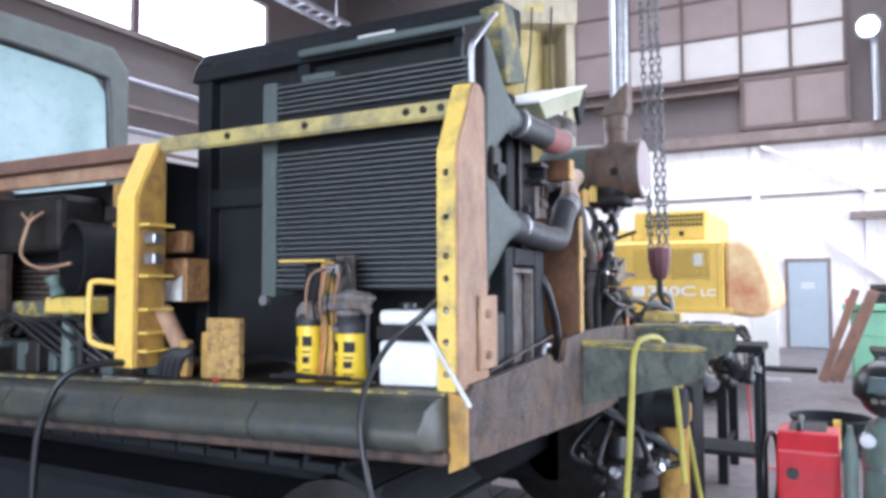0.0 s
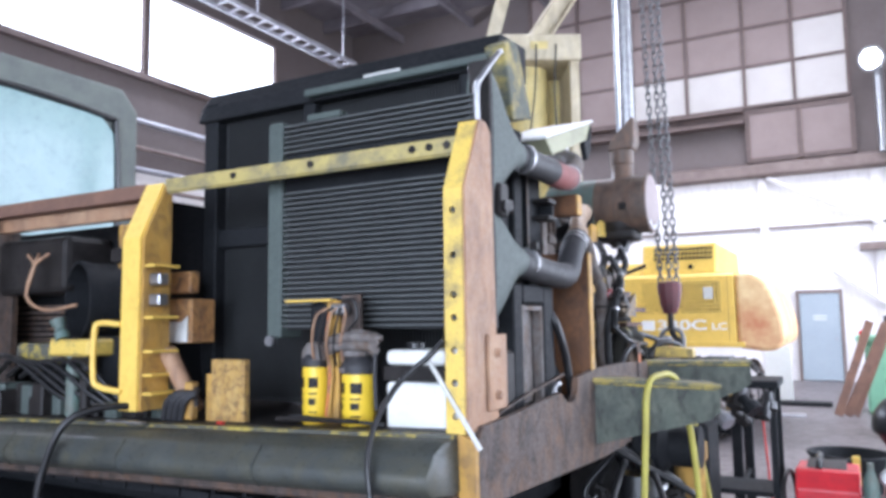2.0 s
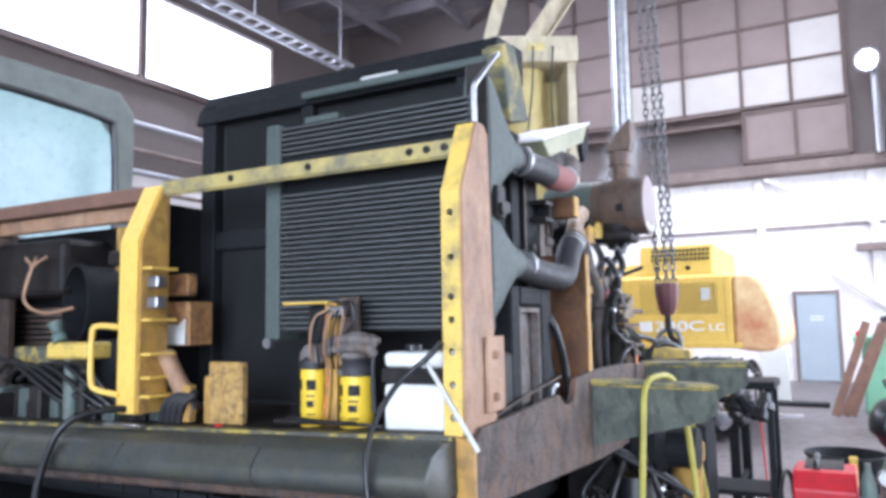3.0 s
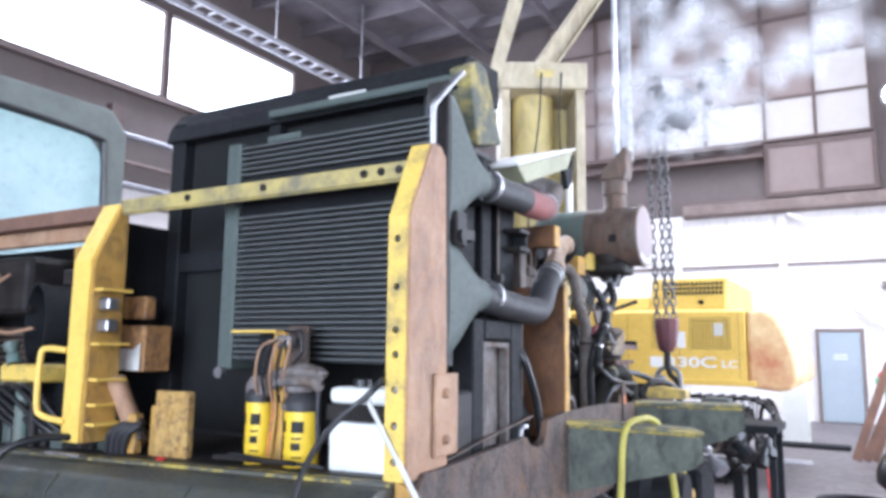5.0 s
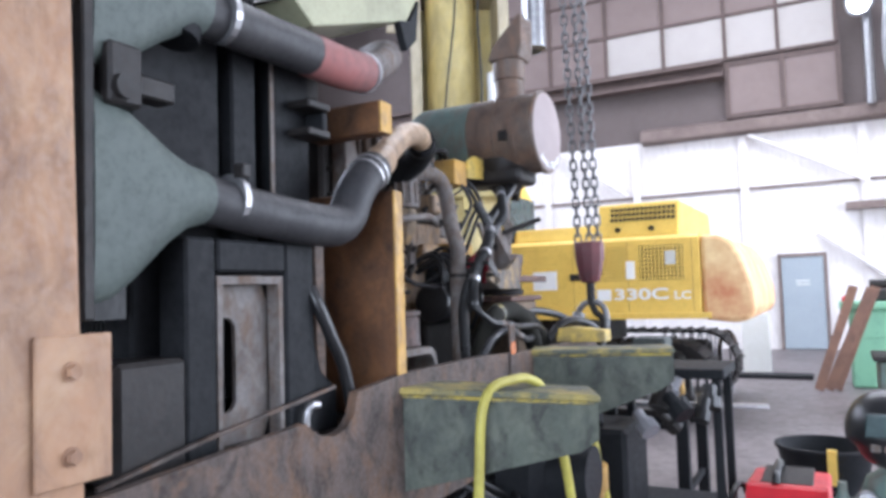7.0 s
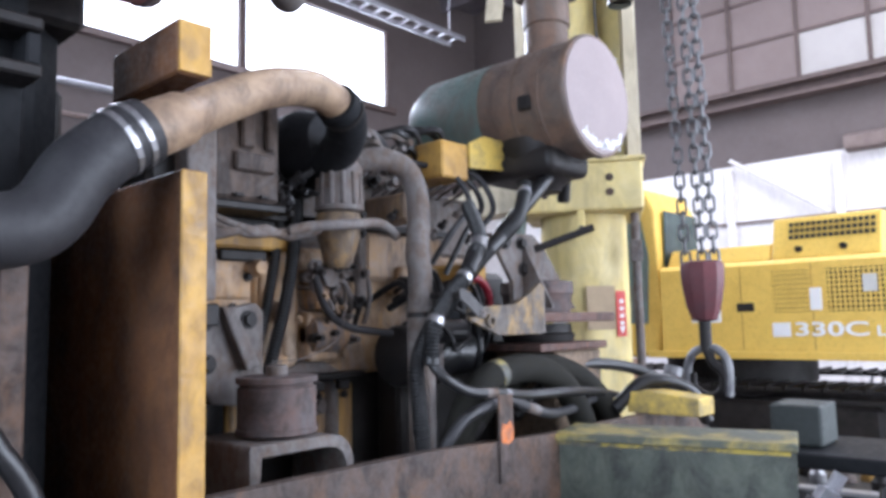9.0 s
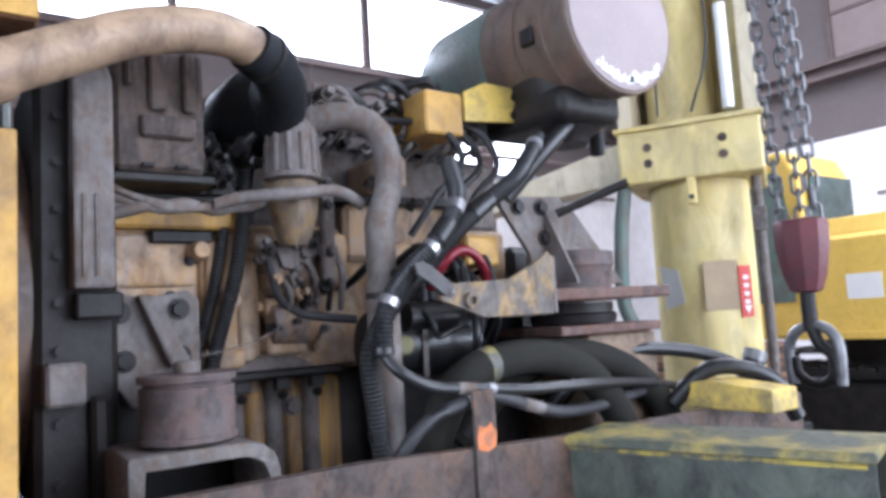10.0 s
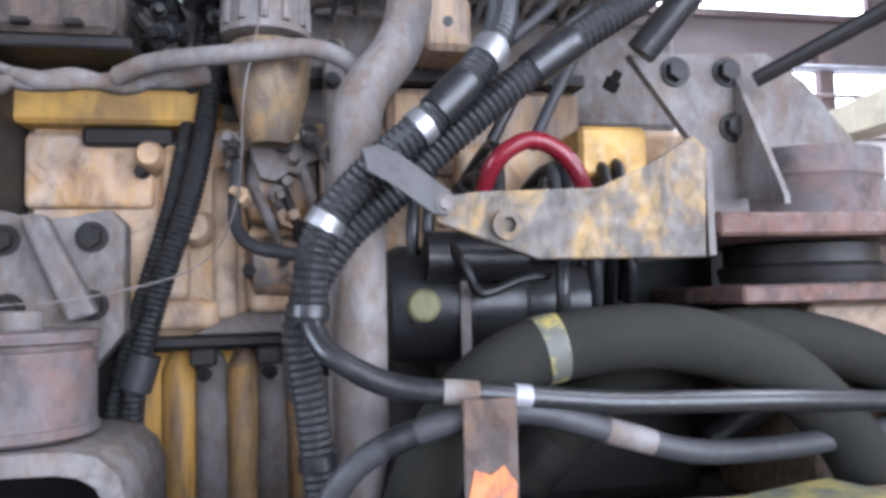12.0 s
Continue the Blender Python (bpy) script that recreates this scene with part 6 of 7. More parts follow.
def filter_bracket():
    b = thing("filter_bracket", (-1.55, 2.1, 1.17), "ochre bracket carrying the filter heads and their wiring", "bracket")
    part("upright", B(-1.565, -1.515, 2.05, 2.075, 1.17, 1.6, 0.003), GOLD, b)
    part("top_arm", B(-1.73, -1.53, 2.02, 2.06, 1.598, 1.606, 0.002), YCLEAN, b)
    part("back_plate", B(-1.52, -1.44, 2.07, 2.09, 1.46, 1.62, 0.004), RUST, b)
    part("valve_block", B(-1.535, -1.47, 2.02, 2.06, 1.55, 1.59, 0.008), STEEL, b)
    rn = random.Random(8)
    part("filter_head", L((-1.45, 2.06, 1.356), (0, 0, 1), [(0, 0.05), (0.003, 0.058), (0.02, 0.06), (0.024, 0.036), (0.05, 0.034), (0.06, 0.05), (0.09, 0.045)], 20), GREYDUST, b, "dusty grey filter head", 40)
    part("filter_head", P([(-1.655, 1.395), (-1.56, 1.395), (-1.56, 1.44), (-1.585, 1.46), (-1.63, 1.46), (-1.655, 1.43)], "y", 2.02, 2.1, 0.01), GREYDUST, b)
    for z in (1.445, 1.472):
        part("head_hose", T([(-1.545, 2.035, z - 0.015), (-1.5, 2.02, z), (-1.43, 2.015, z + 0.004), (-1.37, 2.02, z + 0.002), (-1.355, 2.04, z - 0.02)], 0.017, 12, 5, 0.001), GREYDUST, b, "", 60)
    part("drain_pipe", T([(-1.357, 2.035, 1.47), (-1.352, 2.03, 1.43), (-1.354, 2.03, 1.35), (-1.356, 2.04, 1.24)], 0.008, 8, 5), RUBBER, b, "", 60)
    for x in (-1.553, -1.542):
        part("sleeve_wire", T([(x + 0.01, 2.035, 1.56), (x, 2.03, 1.46), (x + 0.012, 2.035, 1.36), (x, 2.03, 1.21)], 0.005, 8, 5), FLAME if x < -1.55 else GOLD, b, "", 60)
    part("sill_tube", T([(-1.7, 2.0, 1.2), (-1.66, 1.995, 1.212), (-1.5, 1.99, 1.206), (-1.36, 1.995, 1.204), (-1.3, 2.0, 1.2)], 0.006, 8, 5), RUBBER, b, "", 60)
    for k in range(3):
        bm = bmesh.new()
        bmesh.ops.create_icosphere(bm, subdivisions=2, radius=0.04)
        for v in bm.verts:
            v.co = Vector((v.co.x * 1.25, v.co.y * 0.8, v.co.z * 0.55)) * (0.8 + 0.4 * noise.noise(v.co * 30 + Vector((k, 0, 0))))
        bmesh.ops.translate(bm, verts=bm.verts, vec=(-1.42 + 0.025 * k, 2.04 + 0.02 * rn.random(), 1.47 + 0.015 * rn.random()))
        part("grimy_rag", bm, GREYDUST, b, "grimy dark rag draped over the filter head" if k == 0 else "", 60)
    for k in range(5):
        x = -1.6 + 0.03 * k
        part("wire", T([(x, 2.03, 1.38), (x + 0.01, 2.0, 1.46), (x + 0.03, 2.0, 1.55), (-1.52 + 0.01 * k, 2.03, 1.58)], 0.004, 6, 5), BLKRUB if k % 2 else TAN, b)
    part("wire_loop", T([(-1.5, 2.05, 1.6), (-1.44, 2.03, 1.6), (-1.425, 2.03, 1.54), (-1.46, 2.03, 1.5)], 0.005, 8, 6), BLKRUB, b)
    part("dark_fitting", B(-1.66, -1.57, 2.07, 2.12, 1.42, 1.6, 0.02, 2), BLACK, b)


filter_bracket()


def coolant_bottle():
    b = thing("coolant_bottle", (-1.21, 2.1, 1.17), "white plastic coolant bottle with a dirty strap round it", "bottle")
    part("bottle_lower", B(-1.315, -1.09, 2.03, 2.2, 1.17, 1.335, 0.018, 3), WHITEP, b, "", 40)
    part("bottle_upper", B(-1.315, -1.09, 2.03, 2.2, 1.385, 1.435, 0.018, 3), WHITEP, b, "", 40)
    part("strap", B(-1.32, -1.085, 2.026, 2.204, 1.336, 1.384, 0.004), DARKMETAL, b)
    part("cap", L((-1.24, 2.1, 1.436), (0, 0, 1), [(0, 0.03), (0.02, 0.03), (0.022, 0.02)], 20), BLKRUB, b)
    solid("draped_cable", T([(-1.03, 1.91, 1.47), (-1.08, 1.9, 1.42), (-1.15, 1.84, 1.34), (-1.18, 1.76, 1.22), (-1.165, 1.715, 1.1), (-1.12, 1.71, 0.9), (-1.08, 1.75, 0.6), (-1.1, 1.7, 0.3), (-1.3, 1.6, 0.02), (-1.8, 1.5, 0.02)], 0.009, 10), BLKRUB, "black cable draped over the side sill", "cable", smooth=60)
    solid("draped_cable", T([(-2.4, 2.0, 1.21), (-2.46, 1.85, 1.22), (-2.52, 1.74, 1.17), (-2.58, 1.7, 1.0), (-2.6, 1.69, 0.8), (-2.62, 1.68, 0.3), (-2.7, 1.6, 0.02), (-3.2, 1.5, 0.02)], 0.014, 10), BLKRUB, "black cable draped over the side sill", "cable", smooth=60)
    solid("steel_rod", C((-1.085, 1.915, 1.41), (-0.925, 1.925, 1.16), 0.0075, seg=10), PAPER, "pale steel rod leaning on the corner post", "rod", smooth=40)
    solid("loose_bar", C((-1.68, 1.93, 1.21), (-1.36, 1.94, 1.215), 0.008, seg=8), DARKMETAL, "dark loose bar lying on the sill", "bar", smooth=40)
    solid("chrome_spanner", B(-2.46, -2.26, 1.86, 1.89, 1.165, 1.175, 0.004), STEEL, "chrome spanner lying on the sill", "spanner")
    solid("red_reflector", B(-1.99, -1.96, 1.96, 1.98, 1.165, 1.18, 0.004), RED, "small red cap on the deck", "cap")


coolant_bottle()


def intake_drum():
    d = thing("intake_drum", (-2.75, 2.2, 1.2), "black open-ended intake drum behind the second post", "drum")
    part("drum_shell", L((-3.02, 2.12, 1.64), (0.3, 0.95, 0), [(0.3, 0.0), (0.298, 0.15), (0.0, 0.165), (0.0, 0.178), (0.02, 0.178), (0.05, 0.17), (0.42, 0.165), (0.42, 0.0)], 40), BLACK, d, "", 30)
    part("drum_foot", B(-2.9, -2.6, 2.1, 2.3, 1.15, 1.48, 0.01), BLACK, d)
    part("hinge", B(-2.62, -2.5, 1.98, 2.03, 1.78, 1.84, 0.006), DARKMETAL, d)
    c = thing("control_valve", (-2.9, 2.0, 1.15), "yellow-green hydraulic control valve with hoses", "valve")
    part("valve_body", B(-3.0, -2.74, 1.98, 2.12, 1.4, 1.47, 0.01), YELLOW, c)
    part("valve_stem", C((-2.88, 2.02, 1.15), (-2.88, 2.02, 1.4), 0.03), TEAL, c, "", 40)
    part("valve_stem", C((-2.8, 2.02, 1.15), (-2.8, 2.02, 1.4), 0.022), DARKMETAL, c, "", 40)
    part("valve_knob", L((-2.93, 2.0, 1.47), (-0.5, 0, 1), [(0, 0.03), (0.03, 0.03), (0.05, 0.02), (0.09, 0.035)], 16), TEAL, c)
    part("yellow_block", B(-3.35, -3.02, 2.05, 2.2, 1.35, 1.45, 0.012), EDGEY, c)
    rn = random.Random(12)
    for k in range(16):
        x = -3.5 + 0.07 * k
        part("fitting", B(x, x + 0.05 + 0.03 * rn.random(), 2.0 + 0.08 * rn.random(), 2.2, 1.12, 1.2 + 0.1 * rn.random(), 0.008), DARKMETAL if k % 3 else TANK, c)
    for k in range(6):
        part("hose", T([(-3.6 + 0.1 * k, 2.05, 1.3), (-3.3 + 0.1 * k, 1.98, 1.36 + 0.04 * rn.random()), (-3.0 + 0.08 * k, 2.02, 1.24), (-2.85 + 0.07 * k, 2.08, 1.16)], 0.012, 8, 6), BLKRUB, c, "", 60)
    p = thing("side_louvre", (-3.3, 2.4, 1.2), "rust-brown louvred panel and dark pipework on the deck", "panel")
    for k in range(8):
        part("louvre", B(-3.9, -2.98, 2.36, 2.4, 1.42 + 0.028 * k, 1.438 + 0.028 * k, 0.002), RUST, p)
    part("panel", B(-3.95, -2.95, 2.41, 2.43, 1.2, 2.02, 0.004), BLACK, p)
    part("dark_tank", B(-3.7, -3.15, 2.15, 2.4, 1.68, 1.95, 0.03, 2), DARKMETAL, p)
    for k in range(3):
        part("yellow_line", T([(-3.2 - 0.08 * k, 2.1, 1.86), (-3.25, 2.06, 1.8), (-3.28, 2.05, 1.66), (-3.18, 2.08, 1.6), (-3.02, 2.12, 1.62)], 0.008, 8, 6), TAN, p, "", 60)
    pp = thing("suction_pipe", (-2.2, 2.05, 1.16), "brown pipe slanting down to hydraulic fittings on the deck", "pipe")
    part("pipe", C((-2.36, 2.06, 1.42), (-2.2, 2.06, 1.2), 0.035), TAN, pp, "", 40)
    for k in range(4):
        part("hose", T([(-2.3 + 0.03 * k, 2.0, 1.17), (-2.26 + 0.03 * k, 1.98, 1.24), (-2.2 + 0.02 * k, 2.0, 1.27), (-2.16, 2.03, 1.22 + 0.02 * k)], 0.013, 8, 5), RUBBER, pp, "", 60)
    part("fitting", B(-2.2, -2.16, 2.0, 2.04, 1.17, 1.31, 0.006), GOLD, pp)


intake_drum()


# ---- under the rear beams ----
def oily_parts():
    o = thing("swivel_manifold", (-0.95, 3.65, 0), "glossy oily hydraulic manifold with hoses under the frame", "manifold")
    part("stand", B(-1.0, -0.86, 3.55, 3.75, 0, 0.55, 0.02), BLKRUB, o)
    part("manifold_body", L((-0.92, 3.65, 0.52), (0, 0, 1), [(0, 0.1), (0.02, 0.16), (0.14, 0.16), (0.16, 0.1), (0.26, 0.09)], 24), BLKRUB, o, "", 35)
    rn = random.Random(5)
    for k in range(16):
        a = 2 * math.pi * k / 16
        x, y = -0.92 + 0.15 * math.cos(a), 3.65 + 0.15 * math.sin(a)
        part("port", L((x, y, 0.56 + 0.12 * rn.random()), (math.cos(a), math.sin(a), 0.4), [(0, 0.03), (0.04, 0.03), (0.045, 0.02), (0.07, 0.02)], 8), DARKMETAL if k % 3 else STEEL, o)
    for k in range(7):
        a = 2 * math.pi * k / 7
        part("hose", T([(-0.92 + 0.14 * math.cos(a), 3.65 + 0.14 * math.sin(a), 0.62), (-0.92 + 0.26 * math.cos(a), 3.65 + 0.26 * math.sin(a), 0.7), (-1.05 + 0.1 * k / 7, 3.5 + 0.05 * k, 0.95), (-1.1, 3.4 + 0.07 * k, 1.12)], 0.016, 8, 6), BLKRUB, o, "", 60)
    c = thing("hydraulic_cylinder", (-0.72, 3.95, 0), "ochre hydraulic cylinder standing under the beam", "cylinder")
    part("barrel", L((-0.74, 3.95, 0), (0, 0, 1), [(0, 0.06), (0.05, 0.075), (0.8, 0.075), (0.82, 0.09), (0.9, 0.09), (0.92, 0.05)], 24), GOLD, c, "", 40)
    part("rod", C((-0.74, 3.95, 0.9), (-0.74, 3.95, 1.08), 0.03), RUST, c, "", 40)
    part("counterweight_pin", L((-0.95, 3.8, 0.9), (1, 0, 0), [(0, 0.14), (0.12, 0.14), (0.16, 0.1), (0.3, 0.1)], 24), BLACK, c, "", 40)
    h = solid("yellow_air_hose", T([(-0.62, 3.56, 0.6), (-0.635, 3.48, 1.0), (-0.665, 3.41, 1.22), (-0.685, 3.34, 1.276), (-0.71, 3.25, 1.282), (-0.735, 3.185, 1.265), (-0.748, 3.15, 1.2), (-0.755, 3.14, 1.05), (-0.77, 3.14, 0.8), (-0.79, 3.15, 0.5), (-0.78, 3.15, 0.02)], 0.0135, 12), GREENHOSE, "yellow air hose hung over the box beam", "hose", smooth=60)
    solid("yellow_air_hose", T([(-0.72, 4.02, 1.0), (-0.7, 4.1, 0.75), (-0.66, 4.2, 0.4), (-0.62, 4.3, 0.1), (-0.5, 4.45, 0.02), (-0.2, 4.6, 0.02)], 0.0145, 12), GREENHOSE, "yellow air hose running down to the floor", "hose", smooth=60)
    solid("drip_tray", P([(-1.3, 4.2), (-0.35, 4.2), (-0.35, 5.0), (-1.3, 5.0)], "z", 0, 0.035, 0.008), FLOORDARK, "black oil drip tray on the floor", "tray")
    p = thing("parts_heap", (-0.85, 5.0, 0), "heap of oily dark hydraulic parts on a low stand", "parts heap")
    part("low_stand", B(-1.3, -0.75, 4.6, 5.0, 0, 0.9, 0.02), BLACK, p)
    for k in range(22):
        x, y = -1.3 + 0.85 * rn.random(), 4.45 + 0.6 * rn.random()
        r = 0.025 + 0.03 * rn.random()
        part("fitting", L((x, y, 0.9 + 0.12 * rn.random()), (rn.random() - 0.5, rn.random() - 0.5, 0.5), [(0, r), (0.05, r), (0.055, r * 0.6), (0.11, r * 0.6)], 10), (DARKMETAL, DULLSTEEL, BLKRUB, BLACK)[k % 4], p)
    part("grey_box", B(-0.86, -0.69, 5.22, 5.4, 1.12, 1.26, 0.012, 2), material("grey_green_gearbox", (0.05, 0.058, 0.055), (0.038, 0.045, 0.042), (0.03, 0.032, 0.03), 0.6), p, "grey-green square housing")
    part("box_table", B(-0.98, -0.4, 5.1, 5.55, 1.07, 1.119, 0.006), BLACK, p)
    for tx in (-0.95, -0.44):
        for ty in (5.13, 5.51):
            part("table_leg", B(tx - 0.02, tx + 0.02, ty - 0.02, ty + 0.02, 0, 1.069, 0.003), BLACK, p)
    part("table_shelf", B(-0.925, -0.465, 5.115, 5.525, 0.4, 0.43, 0.004), BLACK, p)
    part("rod_tip", C((-1.04, 4.62, 1.05), (-1.0, 4.78, 1.38), 0.028, seg=16), BLKRUB, p, "", 40)
    part("rod_cap", C((-1.0, 4.78, 1.38), (-0.997, 4.79, 1.405), 0.03, seg=16), CHAINM, p, "", 40)
    part("rod_band", C((-1.004, 4.765, 1.35), (-1.001, 4.775, 1.37), 0.035, seg=16), RED, p, "", 40)


oily_parts()


# ---- chain hoist ----
def hoist():
    X, Y = -1.05, 5.17
    h = thing("chain_hoist", (X, Y, 1.2), "maroon hook block of a chain hoist on three steel chains", "hoist")
    part("hook_block", L((X, Y, 1.55), (0, 0, 1), [(0, 0.03), (0.005, 0.045), (0.05, 0.062), (0.14, 0.078), (0.2, 0.08), (0.215, 0.076), (0.22, 0.06)], 10), MAROON, h, "", 25)
    part("swivel", C((X, Y, 1.44), (X, Y, 1.56), 0.022, seg=14), DARKMETAL, h, "", 40)
    part("hook", T([(X, Y, 1.46), (X + 0.02, Y, 1.4), (X + 0.06, Y, 1.36), (X + 0.05, Y, 1.3), (X, Y, 1.28), (X - 0.05, Y, 1.31), (X - 0.055, Y, 1.36)], lambda t: 0.02 - 0.008 * t, 12, 6), DARKMETAL, h, "", 60)
    part("shackle", T([(X - 0.07, Y, 1.28), (X - 0.075, Y, 1.38), (X - 0.04, Y, 1.44), (X + 0.03, Y, 1.45), (X + 0.075, Y, 1.4), (X + 0.075, Y, 1.28)], 0.016, 12, 6), CHAINM, h, "", 60)
    # links share one mesh, each second one turned by a right angle
    pts = []
    for k in range(16):
        a = 2 * math.pi * k / 16
        c, s = math.cos(a), math.sin(a)
        pts.append((0.016 * c, 0, 0.016 * s + (0.016 if s > 0 else -0.016)))
    bm = bmesh.new()
    rings = []
    for k, p in enumerate(pts):
        d = (Vector(pts[(k + 1) % 16]) - Vector(pts[k - 1])).normalized()
        side = Vector((0, 1, 0))
        out = d.cross(side)
        rings.append([bm.verts.new(Vector(p) + 0.006 * (math.cos(2 * math.pi * q / 6) * side + math.sin(2 * math.pi * q / 6) * out)) for q in range(6)])
    for k in range(16):
        a, b = rings[k], rings[(k + 1) % 16]
        for q in range(6):
            bm.faces.new((a[q], a[(q + 1) % 6], b[(q + 1) % 6], b[q]))
    first = part("link", bm, CHAINM, h, "", 60)
    inv = first.matrix_parent_inverse.copy()
    count = 0
    for cx, cy in ((-0.055, -0.01), (0.0, 0.012), (0.05, 0.0)):
        z, i = 1.78, 0
        while z < 4.9:
            ob = first if count == 0 else new("link", first.data)
            ob.parent, ob.matrix_parent_inverse = h, inv
            ob.matrix_basis = pose(X + cx - 0.025 * (z - 1.78), Y + cy, z, 0, 0, 90 * (i % 2) + 25)
            count += 1
            i += 1
            z += 0.05
        part("chain_upper", C((X + cx - 0.085, Y + cy, z), (X + cx - 0.22, Y + cy, ROOF - 0.6), 0.009, seg=6), DARKMETAL, h)


hoist()


# ---- crane column ----
def crane():
    x, y = -2.79, 7.18
    c = thing("crane_column", (x, y, 0), "yellow jib crane column with a bolted collar, papers stuck to it", "crane")
    Y2 = grimy("jib_crane_yellow", [(0.7, 0.57, 0.22), (0.6, 0.46, 0.14), (0.72, 0.62, 0.33), (0.26, 0.21, 0.11)], 0.5, 1.6, 0.4, 0.12, contrast=0.22)
    CREAM = grimy("cream_mast_paint", [(0.6, 0.53, 0.37), (0.5, 0.42, 0.27), (0.64, 0.58, 0.44), (0.3, 0.25, 0.18)], 0.5, 2.5, 0.4, 0.12, contrast=0.2)
    part("column_pipe", C((x, y, 0), (x, y, 2.3), 0.31, seg=48), Y2, c, "", 40)
    part("base_flange", C((x, y, 0), (x, y, 0.03), 0.45, seg=40), Y2, c, "", 40)
    part("collar", B(x - 0.42, x + 0.42, y - 0.42, y + 0.42, 2.3, 2.63, 0.012), Y2, c)
    part("collar_cap", B(x - 0.44, x + 0.44, y - 0.44, y + 0.44, 2.631, 2.66, 0.006), Y2, c)
    for dx in (-0.24, 0.2):
        for z in (2.42, 2.52):
            part("collar_bolt", bolt(bmesh.new(), (x + dx, y - 0.42, z), (0, -1, 0), 0.02, 0.018), RUST, c)
    part("collar_hook", B(x - 0.025, x + 0.025, y - 0.45, y - 0.38, 2.14, 2.299, 0.006), Y2, c)
    # eye not cut through: its dark inside is a black disc
    part("hook_eye", L((x, y - 0.452, 2.18), (0, -1, 0), [(0, 0.016), (0.002, 0.016)], 14), INK, c)
    part("inner_mast", C((x - 0.06, y + 0.02, 2.66), (x - 0.06, y + 0.02, 4.15), 0.22, seg=36), Y2, c, "", 40)
    for dx in (-0.42, 0.33):
        part("side_channel", B(x + dx, x + dx + 0.09, y - 0.36, y + 0.3, 2.661, 4.15, 0.006), CREAM, c)
    part("back_plate", B(x - 0.33, x + 0.33, y + 0.26, y + 0.28, 2.661, 4.15), Y2, c)
    part("top_box", B(x - 0.44, x + 0.44, y - 0.4, y + 0.36, 4.151, 4.42, 0.012), CREAM, c)
    part("name_plate", B(x - 0.08, x + 0.1, y - 0.406, y - 0.401, 4.26, 4.34), Y2, c)
    arm = Matrix.Translation((x + 0.1, y - 0.2, 4.43)) @ Matrix.Rotation(radians(-75), 4, "Z") @ Matrix.Rotation(radians(56), 4, "X")
    part("jib_arm", B(-0.13, 0.13, -0.1, 3.0, 0.0, 0.16, 0.01, m=arm), CREAM, c)
    part("jib_flange", B(-0.2, 0.2, -0.1, 3.0, -0.018, -0.002, m=arm), CREAM, c)
    part("jib_gusset", P([(x - 0.62, 3.7), (x - 0.5, 3.7), (x - 0.44, 4.2), (x - 0.1, 5.4), (x - 0.26, 5.4), (x - 0.52, 4.4)], "y", y - 0.45, y - 0.41, 0.004), CREAM, c)
    for ang, z0, z1, wd, mat, title in ((-35, 1.51, 1.79, 0.19, PAPER, "torn white paper"), (20, 1.49, 1.79, 0.2, material("tan_card", (0.4, 0.31, 0.2), (0.34, 0.26, 0.17), (0.25, 0.19, 0.13), 0.8), "tan card"), (50, 1.44, 1.755, 0.1, REDLABEL, "red vertical warning strip")):
        turn = Matrix.Translation((x, y, 0)) @ Matrix.Rotation(radians(ang), 4, "Z")
        k = 0.04 if mat is PAPER else 0.0
        sheet = P([(-wd / 2 + k, z0), (wd / 2, z0 + k), (wd / 2 - k, z1 - k), (-wd / 2, z1)], "y", -0.318, -0.314)
        bmesh.ops.transform(sheet, matrix=turn, verts=sheet.verts)
        part("notice", sheet, mat, c, title)
        if mat is REDLABEL:
            for q in range(4):
                bar = B(-0.02, 0.02, -0.322, -0.3185, z0 + 0.08 + 0.05 * q, z0 + 0.105 + 0.05 * q)
                bmesh.ops.transform(bar, matrix=turn, verts=bar.verts)
                part("label_bar", bar, WHITEPAINT, c)
            tip = P([(-0.03, z0 + 0.07), (0.03, z0 + 0.07), (0.0, z0 + 0.02)], "y", -0.322, -0.3185)
            bmesh.ops.transform(tip, matrix=turn, verts=tip.verts)
            part("label_arrow", tip, WHITEPAINT, c)
    part("collar_arm", P([(x - 0.425, 2.6), (x - 0.425, 2.34), (x - 1.75, 2.2), (x - 1.75, 2.25)], "y", y - 0.3, y - 0.05, 0.006), CREAM, c, "cream tapered arm on the collar")
    part("conduit", C((x + 0.36, y - 0.25, 0), (x + 0.36, y - 0.25, 2.29), 0.03, seg=14), GREYDUST, c, "", 40)
    part("conduit_box", B(x + 0.32, x + 0.4, y - 0.31, y - 0.285, 1.95, 2.1, 0.006), GREYDUST, c)
    for k, dx in enumerate((-0.02, 0.18)):
        part("cord", T([(x + dx, y - 0.42, 4.3), (x + dx - 0.03, y - 0.44, 3.8), (x + dx - 0.12 + 0.1 * k, y - 0.44, 3.1), (x + dx - 0.14, y - 0.43, 2.7)], 0.009, 6, 6), INK, c)
    part("white_tube", C((x + 0.25, y - 0.38, 2.7), (x + 0.25, y - 0.38, 3.35), 0.035, seg=14), WHITEPAINT, c, "", 40)
    part("green_hose", T([(x - 0.42, y - 0.3, 2.3), (x - 0.46, y - 0.32, 2.0), (x - 0.48, y - 0.32, 1.6), (x - 0.42, y - 0.33, 1.42), (x - 0.36, y - 0.33, 1.38)], 0.045, 12, 6), TEAL, c, "", 60)
    # the whole column stands turned towards the bay
    turn = Matrix.Translation((x, y, 0)) @ Matrix.Rotation(radians(30), 4, "Z") @ Matrix.Translation((-x, -y, 0))
